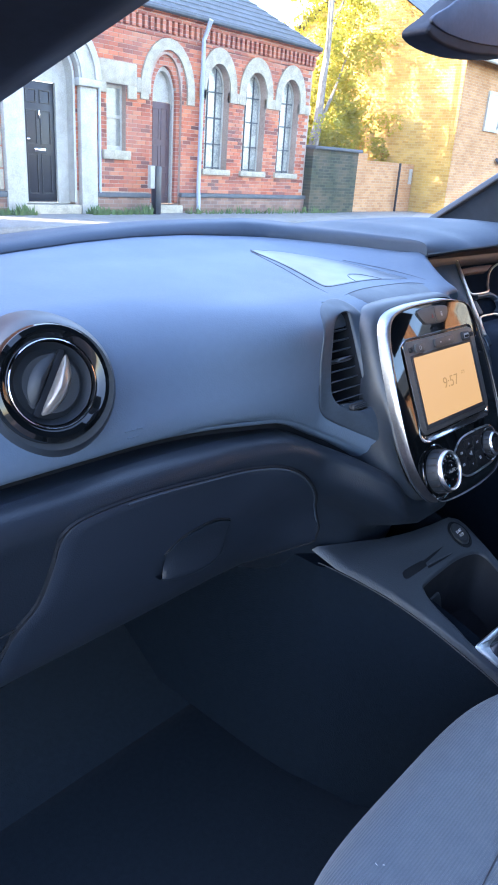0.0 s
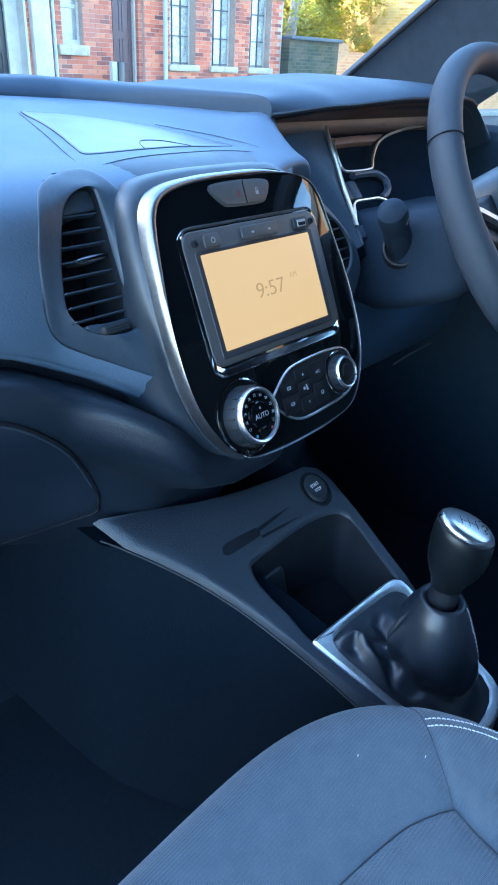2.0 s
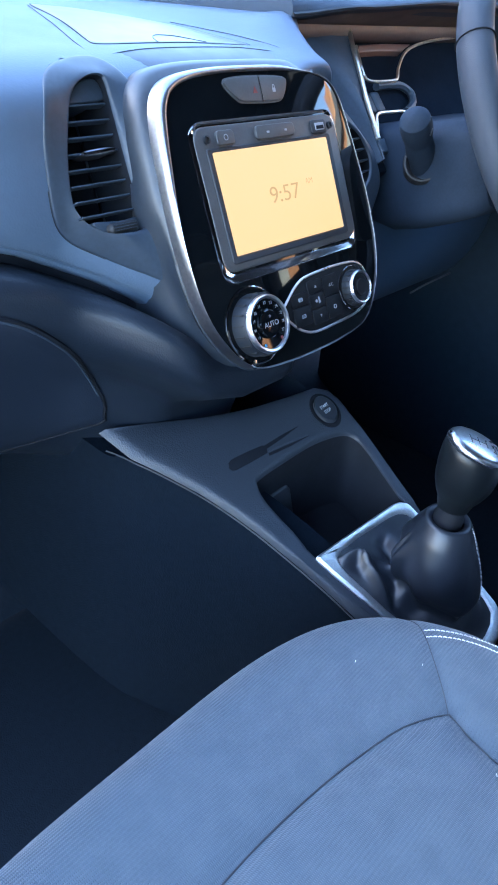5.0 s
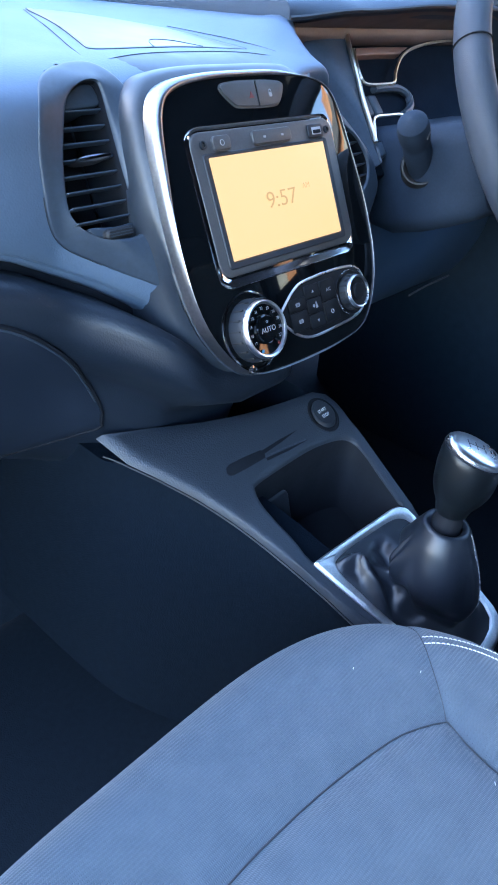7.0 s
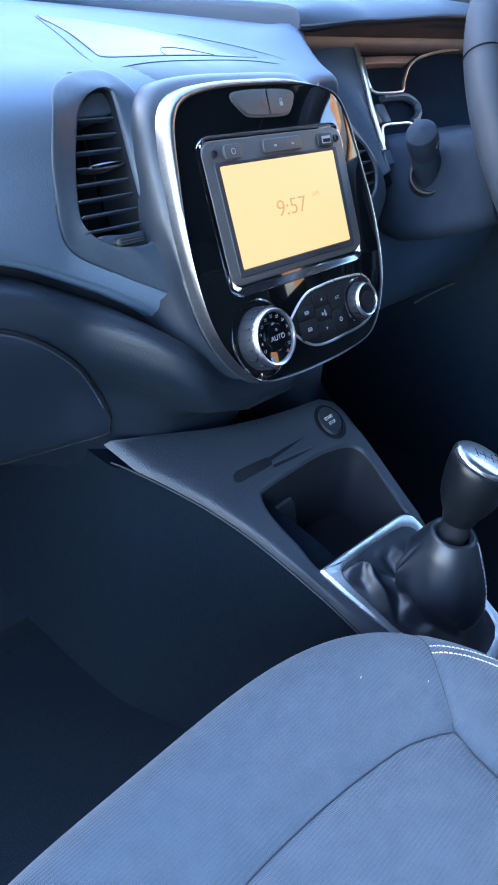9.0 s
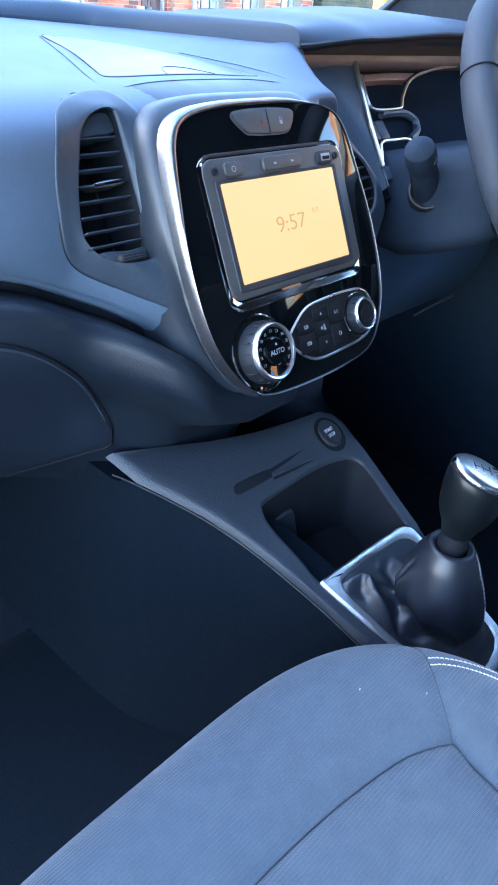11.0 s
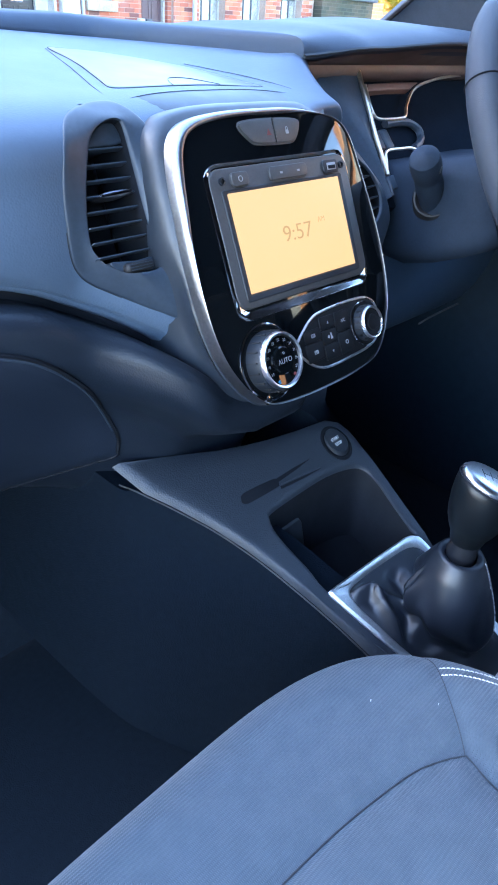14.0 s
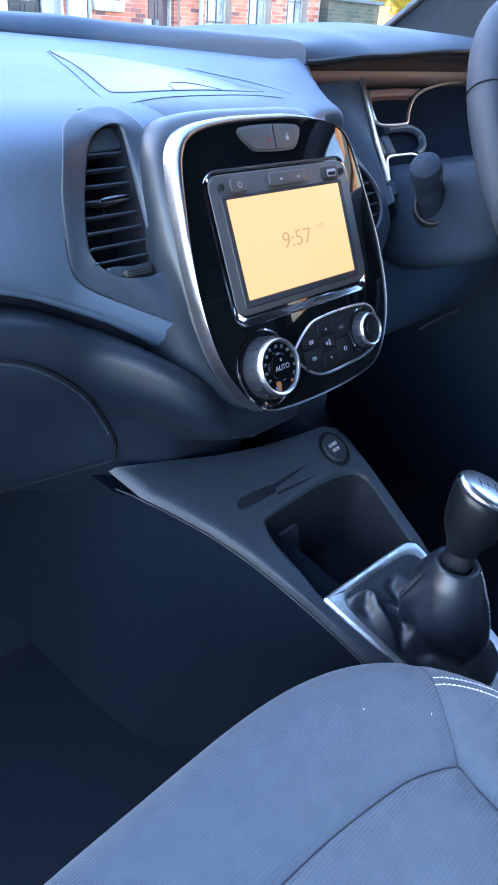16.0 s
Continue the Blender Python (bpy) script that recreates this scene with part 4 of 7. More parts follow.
def dial(cu, cv, r, name, label, marks):
    """A climate dial: bright base ring, ribbed grip, chrome lip and a recessed printed face."""
    f = FAS @ pose(cu, cv, 0)
    k = r / 0.030
    base = put(name, lathe([(r * 1.0, 0.0), (r * 0.98, 0.010 * k), (r * 0.93, 0.0165 * k), (r * 0.88, 0.0195 * k)], f, 48), M_DARK, stack, label)
    put("base_ring", lathe([(r * 1.24, 0.0), (r * 1.24, 0.0016), (r * 1.19, 0.0024), (r * 1.16, 0.0012), (r * 1.16, -0.001)], f, 48), M_CHROME, base)
    put("chrome_lip", lathe([(r * 0.92, 0.0170 * k), (r * 0.90, 0.0205 * k), (r * 0.86, 0.0220 * k), (r * 0.80, 0.0215 * k), (r * 0.775, 0.0195 * k), (r * 0.77, 0.017 * k)], f, 48), M_CAP, base, "satin chrome lip")
    put("dial_face", lathe([(r * 0.775, 0.0185 * k), (r * 0.46, 0.0178 * k), (r * 0.44, 0.0205 * k), (r * 0.40, 0.0215 * k), (0.0, 0.0213 * k)], f, 40), M_GLOSS if marks else M_KEY, base)
    for j in range(18):
        a = 2 * math.pi * j / 18
        put("grip_rib", box(-0.0007, r * 0.955, 0.001, 0.0007, r * 1.0, 0.0150 * k, 0, m=f @ pose(0, 0, 0, 0, 0, math.degrees(a))), M_RUBBER, base, smooth=False)
    if marks:
        letters("auto_mark", "AUTO", 0.0066, f @ pose(0, -0.0005, 0.0218), M_MARK, base)
        put("off_mark", hoop(disc(0, 0.0065, 0.0012, 10), disc(0, 0.0065, 0.0008, 10), 0.0216, 0.0219, f, bevel=0.0001), M_MARK, base)
        for j in range(11):
            a = radians(210 - 24 * j)
            c = (0.0185 * math.cos(a), 0.0185 * math.sin(a))
            body = ("17", "18", "19", "20", "21", "22", "23", "24", "25", "26", "27")[j]
            letters("dial_number", body, 0.0038, f @ pose(c[0], c[1], 0.0186), M_MARK, base)
        put("cold_dot", plate(disc(-0.0095, -0.0175, 0.0016, 10), 0.0180, 0.0187, f, 0.0002, steps=1), M_BLUE, base)
        put("warm_dot", plate(disc(0.0125, -0.0155, 0.0016, 10), 0.0180, 0.0187, f, 0.0002, steps=1), M_RED, base)
    return base


dial(-0.0735, -0.148, 0.0285, "temperature_dial", "ribbed temperature dial", True)
CL = [(p.x, p.y) for p in spline([(-0.036, -0.1480, 0), (-0.030, -0.1425, 0), (-0.008, -0.1275, 0), (0.012, -0.1225, 0), (0.060, -0.1215, 0), (0.090, -0.1255, 0), (0.1000, -0.1400, 0), (0.0960, -0.1600, 0), (0.078, -0.1705, 0), (0.040, -0.1735, 0), (0.004, -0.1735, 0), (-0.016, -0.1660, 0), (-0.030, -0.1530, 0)], 4, True)]
clim = put("climate_panel", plate(CL, -0.002, 0.0012, FAS, 0.0005), M_KEY, stack, "black climate button panel")
put("panel_trim", hoop(inset(CL, -0.0026), CL, -0.001, 0.0022, FAS, bevel=0.0008), M_CAP, clim, "chrome trim line")
for i, (a, b) in enumerate(((-0.022, 0.0035), (0.0045, 0.0270), (0.0280, 0.0510))):
    for lo, hi in (((-0.169, -0.1545), (-0.1537, -0.1400), (-0.1392, -0.1265)) if i == 1 else ((-0.169, -0.1475), (-0.1465, -0.1265))):
        if i == 0:
            lo, hi = max(lo, -0.1655), min(hi, -0.1345)
        b0 = put("climate_key", plate(rrect(a, lo, b, hi, 0.002, 2), 0.0008, 0.0028, FAS, 0.0006), M_KEY, clim)
        cx, cz = (a + b) / 2, (lo + hi) / 2
        if i == 1 and -0.16 < lo < -0.15:
            put("key_mark", plate(disc(cx - 0.002, cz, 0.0016, 10), 0.0027, 0.0031, FAS, 0.0001, steps=1), M_MARK, b0)
            put("key_mark", plate([(cx + 0.001, cz - 0.003), (cx + 0.004, cz - 0.0025), (cx + 0.0025, cz + 0.0035), (cx + 0.001, cz + 0.003)], 0.0027, 0.0031, FAS, 0.0001, steps=1), M_MARK, b0)
        elif i == 1 and lo < -0.16:
            put("key_mark", plate([(cx - 0.0014, cz + 0.0013), (cx + 0.0014, cz + 0.0013), (cx, cz - 0.0013)], 0.0031, 0.0035, FAS, 0.0001, steps=1), M_MARK, b0)
        elif i == 1:
            put("key_mark", plate([(cx - 0.0014, cz - 0.0013), (cx + 0.0014, cz - 0.0013), (cx, cz + 0.0013)], 0.0031, 0.0035, FAS, 0.0001, steps=1), M_MARK, b0)
        elif i == 2 and lo > -0.16:
            letters("key_text", "A/C", 0.0046, FAS @ pose(cx, cz, 0.0034), M_MARK, b0)
        elif i == 2:
            put("key_mark", hoop(disc(cx, cz, 0.0022, 16), disc(cx, cz, 0.0016, 16), 0.0031, 0.0035, FAS, bevel=0.0001), M_MARK, b0)
        else:
            put("key_mark", hoop(rrect(cx - 0.0030, cz - 0.0018, cx + 0.0030, cz + 0.0018, 0.0010), rrect(cx - 0.0025, cz - 0.0013, cx + 0.0025, cz + 0.0013, 0.0006), 0.0031, 0.0035, FAS, bevel=0.0001), M_MARK, b0)
            for du in (-0.0016, 0, 0.0016):
                put("heat_mark", plate(rrect(cx + du - 0.0003, cz - 0.0013, cx + du + 0.0003, cz + 0.0013, 0.0001, 1), 0.0031, 0.0035, FAS, 0.0001, steps=1), M_MARK, b0)
dial(0.0755, -0.1475, 0.0185, "fan_dial", "small ribbed fan dial", False)
put("panel_pip", lathe([(0.0045, 0.0), (0.0040, 0.0018), (0.0, 0.0022)], FAS @ pose(-0.085, -0.181, 0), 16), M_CHROME, stack)

# ---- storage lid in the dash top ----
lidt = thing("storage_lid", "flush satin storage lid in the dashboard top", "storage lid", (0, 0.2, 1.13))
LID = [(p.x, p.y) for p in spline([(-0.036, 0.318, 0), (-0.050, 0.262, 0), (-0.068, 0.206, 0), (-0.086, 0.156, 0), (-0.092, 0.138, 0), (-0.084, 0.133, 0), (-0.055, 0.135, 0), (-0.020, 0.138, 0), (0.030, 0.138, 0), (0.085, 0.126, 0), (0.098, 0.129, 0), (0.088, 0.180, 0), (0.062, 0.240, 0), (0.018, 0.300, 0), (-0.026, 0.323, 0)], 4, True)]


def on_pad(x, y, h=0.0):
    return Vector((x, y, pad_top(x, y) + h))


rows = []
c0 = Vector((0.0, 0.21))
for s in (0.0, 0.25, 0.5, 0.75, 0.93, 0.985, 1.0):
    rows.append([on_pad(lerp(c0.x, p[0], s), lerp(c0.y, p[1], s), 0.0010 if s < 0.95 else (0.0009 if s < 0.99 else 0.0)) for p in LID])
put("lid_panel", grid(rows, False, True), M_LID, lidt, "satin lid skin", angle=60)
put("lid_gap", tube([on_pad(p[0], p[1], 0.0004) for p in LID], 0.0005, 5, True), M_DARK, lidt)
put("finger_notch", tube([on_pad(p.x, p.y, 0.0012) for p in spline([(-0.016, 0.1385, 0), (-0.006, 0.157, 0), (0.006, 0.168, 0), (0.024, 0.166, 0), (0.036, 0.156, 0), (0.046, 0.1365, 0)], 4)], 0.0004, 5), M_DARK, lidt)
put("panel_gap", tube([on_pad(p.x, p.y, 0.0004) for p in spline([(-0.040, 0.318, 0), (-0.068, 0.245, 0), (-0.098, 0.165, 0), (-0.128, 0.090, 0)], 6)], 0.0004, 5), M_DARK, dash)
put("panel_gap", tube([on_pad(p.x, p.y, 0.0004) for p in spline([(0.085, 0.235, 0), (0.112, 0.170, 0), (0.124, 0.10, 0)], 6)], 0.00035, 5), M_DARK, dash)

# ---- centre console ----
CSL, CRL = 0.6, 0.066


def Cz(x, y, h=0.0):
    return Vector((x, y, 0.761 + CRL * x + CSL * (y + 0.035) + h))


console = thing("centre_console", "grained black centre console with open tray", "car console", (0, -0.1, 0.36))
LEFT = [(-0.172, 0.040), (-0.162, 0.029), (-0.150, 0.013), (-0.138, -0.003), (-0.116, -0.036), (-0.100, -0.066), (-0.087, -0.096), (-0.073, -0.136), (-0.061, -0.175), (-0.050, -0.22), (-0.038, -0.26), (-0.03, -0.30)]
RIGHT = [(0.096, -0.008), (0.108, -0.012), (0.117, -0.022), (0.120, -0.036), (0.116, -0.076), (0.110, -0.136), (0.105, -0.200), (0.098, -0.255), (0.098, -0.30)]
FRONT = [(0.060, -0.004), (0.0, 0.006), (-0.050, 0.018), (-0.096, 0.032), (-0.130, 0.046), (-0.168, 0.062)]
TRAY = [(p.x, p.y) for p in spline([(-0.048, -0.058, 0), (0.0, -0.0575, 0), (0.044, -0.059, 0), (0.082, -0.066, 0), (0.097, -0.076, 0), (0.1005, -0.094, 0), (0.0975, -0.120, 0), (0.0945, -0.150, 0), (0.090, -0.1585, 0), (0.02, -0.1560, 0), (-0.047, -0.1510, 0), (-0.056, -0.115, 0), (-0.061, -0.080, 0), (-0.057, -0.063, 0)], 4, True)]


def console_top():
    """Top skin with the tray opening cut out, its rolled edge and the outer flank."""
    bm = bmesh.new()
    n = len(TRAY)
    outer = []
    for (x, y) in TRAY:
        # shoot from the tray's centre to the skin's outline
        d = Vector((x - 0.016, y + 0.105)).normalized()
        best = 9.0
        loop = LEFT + RIGHT[::-1] + FRONT
        for i in range(len(loop)):
            a, b = Vector(loop[i]), Vector(loop[(i + 1) % len(loop)])
            e = b - a
            den = d.x * e.y - d.y * e.x
            if abs(den) < 1e-9:
                continue
            r = a - Vector((0.016, -0.105))
            s = (r.x * e.y - r.y * e.x) / den
            k = (r.x * d.y - r.y * d.x) / den
            if s > 0 and -1e-6 <= k <= 1 + 1e-6:
                best = min(best, s)
        outer.append((0.016 + d.x * best, -0.105 + d.y * best))
    rows = [[Cz(x, y, -0.006) for x, y in TRAY], [Cz(*p, -0.002) for p in TRAY], [Cz(*p, 0.0) for p in inset(TRAY, -0.003)]]
    base = inset(TRAY, -0.006)
    for s in (0.0, 0.3, 0.6, 0.86):
        rows.append([Cz(lerp(p[0], q[0], s), lerp(p[1], q[1], s), 0.0) for p, q in zip(base, outer)])
    rows.append([Cz(lerp(p[0], q[0], 0.96), lerp(p[1], q[1], 0.96), -0.003) for p, q in zip(base, outer)])
    rows.append([Cz(*q, -0.010) for q in outer])
    return grid(rows, False, True, bm)


put("top_skin", console_top(), M_CONSOLE, console, "grained console top", angle=50)
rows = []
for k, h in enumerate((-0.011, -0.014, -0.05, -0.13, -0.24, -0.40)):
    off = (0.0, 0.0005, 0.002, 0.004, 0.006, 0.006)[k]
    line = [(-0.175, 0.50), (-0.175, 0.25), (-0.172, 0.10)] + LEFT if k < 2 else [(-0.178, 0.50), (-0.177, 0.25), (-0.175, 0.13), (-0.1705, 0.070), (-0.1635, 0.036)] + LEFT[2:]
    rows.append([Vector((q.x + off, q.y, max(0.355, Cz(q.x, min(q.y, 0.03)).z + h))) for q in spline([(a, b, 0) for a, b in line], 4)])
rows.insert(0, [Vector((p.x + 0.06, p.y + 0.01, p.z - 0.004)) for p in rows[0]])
put("side_panel", grid(rows), M_FLANK, console, "carpeted console flank, darkened for the footwell's shade")
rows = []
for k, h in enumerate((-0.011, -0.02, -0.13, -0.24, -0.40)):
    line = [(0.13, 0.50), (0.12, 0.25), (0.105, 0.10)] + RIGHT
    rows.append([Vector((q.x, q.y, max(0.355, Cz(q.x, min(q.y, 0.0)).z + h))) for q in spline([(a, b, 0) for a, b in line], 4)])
put("side_panel", grid(rows), M_FLANK, console, "carpeted console flank, darkened for the footwell's shade")
put("trim_line", tube([Cz(q.x - 0.001, q.y, -0.0115) for q in spline([(a, b, 0) for a, b in LEFT], 4)], 0.0008, 6), M_BUTTON, console, "thin pale seam along the flank")
# tray walls and floor are coloured black for the shade inside
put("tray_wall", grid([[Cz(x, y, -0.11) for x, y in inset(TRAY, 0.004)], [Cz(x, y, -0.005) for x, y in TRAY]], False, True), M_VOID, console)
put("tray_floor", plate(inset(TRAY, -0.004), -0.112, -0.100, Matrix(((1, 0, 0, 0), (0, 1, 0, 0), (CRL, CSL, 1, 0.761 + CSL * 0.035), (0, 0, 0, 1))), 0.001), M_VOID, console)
CM = Matrix(((1, 0, 0, 0), (0, 1, 0, 0), (CRL, CSL, 1, 0.761 + CSL * 0.035), (0, 0, 0, 1)))
put("socket_cover", plate(rrect(-0.038, -0.030, 0.006, 0.012, 0.008), -0.04, -0.001, CM @ pose(-0.004, -0.066, -0.046, 72), 0.002), M_DARK, console, "accessory socket cover")
lt = CM @ pose(-0.050, -0.082, -0.030, 35, 25, 0)
put("lighter_socket", lathe([(0.011, -0.02), (0.011, 0.0), (0.0095, 0.0025), (0.006, 0.003), (0.0, 0.0032)], lt, 24), M_KNOB, console, "glossy accessory plug")
SLOT = [(-0.074, -0.037), (-0.071, -0.0325), (-0.065, -0.031), (-0.043, -0.0325), (-0.021, -0.0350), (-0.0175, -0.0385), (-0.021, -0.0435), (-0.045, -0.0428), (-0.068, -0.0415), (-0.0725, -0.040)]
put("card_slot", plate(SLOT, -0.004, 0.0006, CM, 0.0003), M_VOID, console, "card slot")
put("slot_trough", plate([(-0.0195, -0.0362), (0.010, -0.0363), (0.038, -0.0376), (0.012, -0.0392), (-0.0185, -0.0400)], -0.004, 0.0005, CM, 0.0002), M_VOID, console)
put("slot_groove", plate([(-0.0205, -0.0445), (0.010, -0.0478), (0.043, -0.0515), (0.012, -0.0502), (-0.0215, -0.0470)], -0.002, 0.0005, CM, 0.0002), M_VOID, console)
put("slot_lip", tube([Cz(p[0], p[1], 0.0004) for p in ((-0.020, -0.0432), (0.005, -0.0455), (0.040, -0.0503))], 0.0006, 5), M_CONSOLE, console)
put("button_well", lathe([(0.0200, 0.0), (0.0198, 0.0010), (0.0182, 0.0013), (0.0170, 0.0003), (0.0, 0.0003)], CM @ pose(0.0855, -0.039, 0), 40), M_VOID, console, "black ring round the button")
sb = put("start_button", lathe([(0.0152, -0.001), (0.0150, 0.0030), (0.0137, 0.0042), (0.0105, 0.0034), (0.0, 0.0031)], CM @ pose(0.0855, -0.039, 0), 40), M_DARK, console, "round start stop button")
letters("start_text", "START", 0.0048, CM @ pose(0.0855, -0.0365, 0.0038), M_THREAD, sb)
letters("stop_text", "STOP", 0.0048, CM @ pose(0.0855, -0.0425, 0.0038), M_THREAD, sb)

# ---- gear lever ----
gear = thing("gear_lever", "black leather gear gaiter with silver-topped knob", "gear lever", (0.02, -0.21, 0.66))
FO = [(p.x, p.y) for p in spline([(-0.0555, -0.1490, 0), (-0.052, -0.1470, 0), (-0.027, -0.1480, 0), (0.0145, -0.1504, 0), (0.0536, -0.1530, 0), (0.078, -0.1550, 0), (0.090, -0.1600, 0), (0.0965, -0.172, 0), (0.100, -0.23, 0), (0.100, -0.30, 0), (0.03, -0.31, 0), (-0.005, -0.300, 0), (-0.0312, -0.2252, 0), (-0.0393, -0.2026, 0), (-0.0475, -0.1775, 0), (-0.0530, -0.1590, 0)], 4, True)]
FI = [(p.x, p.y) for p in spline([(-0.0313, -0.1580, 0), (-0.0180, -0.1567, 0), (0.006, -0.1574, 0), (0.0346, -0.1596, 0), (0.0615, -0.1620, 0), (0.0765, -0.1660, 0), (0.085, -0.1740, 0), (0.0890, -0.188, 0), (0.090, -0.23, 0), (0.090, -0.29, 0), (0.03, -0.30, 0), (0.004, -0.288, 0), (-0.0204, -0.2309, 0), (-0.0300, -0.1960, 0), (-0.0357, -0.1740, 0), (-0.0356, -0.1634, 0)], 4, True)]
put("gaiter_frame", hoop(FO, FI, -0.012, 0.0045, CM, bevel=0.0025), M_ALU, gear, "satin aluminium gaiter frame")
top = Vector((0.036, -0.236, 0.744))
SLEEVE = ((0.0, 1.0, 0.0), (0.08, 0.93, 0.003), (0.18, 0.81, 0.007), (0.28, 0.68, 0.014), (0.35, 0.56, 0.019), (0.41, 0.52, 0.026), (0.46, 0.575, 0.033), (0.53, 0.610, 0.043), (0.60, 0.590, 0.055), (0.68, 0.530, 0.070), (0.78, 0.445, 0.086), (0.88, 0.360, 0.098), (0.94, 0.310, 0.1040), (0.98, 0.265, 0.1045), (1.0, 0.215, 0.101))
RIDGE = [(-0.034, -0.162), (-0.012, -0.172), (-0.017, -0.189), (-0.020, -0.216)]
DIP = [(0.024, -0.178), (0.014, -0.203), (-0.013, -0.221)]
FOLD = [(-0.006, -0.236), (0.012, -0.246), (0.036, -0.268)]


def near_line(p, line):
    best = 9.0
    for u, v in zip(line, line[1:]):
        d = Vector((v[0] - u[0], v[1] - u[1]))
        k = max(0.0, min(1.0, ((p[0] - u[0]) * d.x + (p[1] - u[1]) * d.y) / d.length_squared))
        best = min(best, math.hypot(p[0] - u[0] - d.x * k, p[1] - u[1] - d.y * k))
    return best


rows = []
for k in range(49):
    s = k / 48
    rho = table([(q[0], q[1]) for q in SLEEVE], s)
    h = table([(q[0], q[2]) for q in SLEEVE], s)
    move = smooth(s / 0.55)
    row = []
    ring = [p for p in spline([(x, y, 0) for x, y in FI], 3, True)]
    for j, p in enumerate(ring):
        a = 2 * math.pi * j / len(ring)
        c = Vector((0.030, -0.222)).lerp(Vector((top.x, top.y)), move)
        d = Vector((p.x - 0.030, p.y + 0.222))
        L = d.length
        rad = lerp(L * rho, 0.074 * rho, smooth((s - 0.2) / 0.5))
        if 0.34 < s < 0.80:
            rad *= 1 + 0.10 * math.sin(math.pi * (s - 0.34) / 0.46) * (0.55 * math.cos(3 * a + 1.0) + 0.45 * math.cos(7 * a + 9 * s))
        q = c + d / L * rad
        low = math.sin(math.pi * min(1.0, s / 0.7)) if s < 0.7 else 0.0
        z = Cz(q.x, q.y).z + h * 0.92 + 0.001
        z += low * (0.015 * math.exp(-(near_line(q, RIDGE) / 0.0055) ** 2) - 0.009 * math.exp(-(near_line(q, DIP) / 0.008) ** 2) - 0.009 * math.exp(-(near_line(q, FOLD) / 0.007) ** 2))
        z += low * 0.002 * math.sin(5 * a + 6 * s)
        flat = Cz(c.x, c.y).z + h
        row.append(Vector((q.x, q.y, lerp(z, flat + 0.10 * (q.y - c.y), smooth((s - 0.4) / 0.5)))))
    rows.append(row)
put("gaiter", grid(rows, False, True), M_LEATHER, gear, "folded black leather gaiter", angle=80)
seam = []
for ring in rows[20:46]:
    mid = sum(ring, Vector()) / len(ring)
    p = max(ring, key=lambda q: (q.x - mid.x) * 0.30 - (q.y - mid.y) * 0.95)
    seam.append(p + (p - mid).normalized() * 0.0006)
for p, q in zip(seam, seam[1:]):
    put("stitch", tube([p, p.lerp(q, 0.6)], 0.0006, 5), M_MARK, gear)
put("lint_speck", tube([Cz(0.006, -0.200, 0.022), Cz(0.0078, -0.2022, 0.0240)], 0.0007, 5), M_THREAD, gear)
KZ = Vector((0.06, -0.07, 0.99)).normalized()
KX = (Vector((0.65, -0.757, 0)) - KZ * KZ.dot(Vector((0.65, -0.757, 0)))).normalized()
KY = KZ.cross(KX)
kn = Matrix(((KX.x, KY.x, KZ.x, 0.0405), (KX.y, KY.y, KZ.y, -0.234), (KX.z, KY.z, KZ.z, 0.746), (0, 0, 0, 1))) @ Matrix.Diagonal((1.03, 1.03, 1.03, 1))
put("collar", lathe([(0.0135, -0.022), (0.0150, 0.0), (0.0130, 0.008), (0.0125, 0.016), (0.0140, 0.028)], kn, 28), M_VOID, gear)


def knob_ring(w, r, tilt):
    out = []
    for j in range(36):
        a = 2 * math.pi * j / 36
        x, y = r * 1.10 * math.cos(a), r * 0.96 * math.sin(a)
        out.append(kn @ Vector((x, y, w + tilt * (0.03 * y - 0.28 * x))))
    return out


put("knob", grid([knob_ring(*q) for q in ((0.012, 0.0140, 0.0), (0.022, 0.0165, 0.1), (0.030, 0.0205, 0.2), (0.038, 0.0236, 0.3), (0.046, 0.0256, 0.5), (0.058, 0.0270, 0.8), (0.070, 0.0270, 1.0), (0.079, 0.0262, 1.0), (0.0805, 0.0250, 1.0))], False, True), M_KNOB, gear, "black gear knob", angle=60)
put("cap_groove", tube(knob_ring(0.0798, 0.0258, 1.0), 0.0010, 6, True), M_VOID, gear)
cp = put("knob_cap", grid([knob_ring(*q) for q in ((0.0795, 0.0252, 1.0), (0.0815, 0.0256, 1.0), (0.0838, 0.0250, 1.0), (0.0862, 0.0228, 1.0), (0.0874, 0.0185, 1.0), (0.0882, 0.0120, 1.0), (0.0884, 0.0001, 1.0))], False, True), M_CAP, gear, "bright silver gear pattern cap", angle=60)
for pts in (((-0.008, 0.006), (-0.008, -0.006)), ((0.0, 0.006), (0.0, -0.006)), ((0.008, 0.006), (0.008, -0.006)), ((-0.008, 0.0), (0.008, 0.0))):
    put("shift_mark", tube([kn @ Vector((x, y, 0.0884 + 0.03 * y - 0.28 * x)) for x, y in pts], 0.0004, 5), M_DARK, cp)

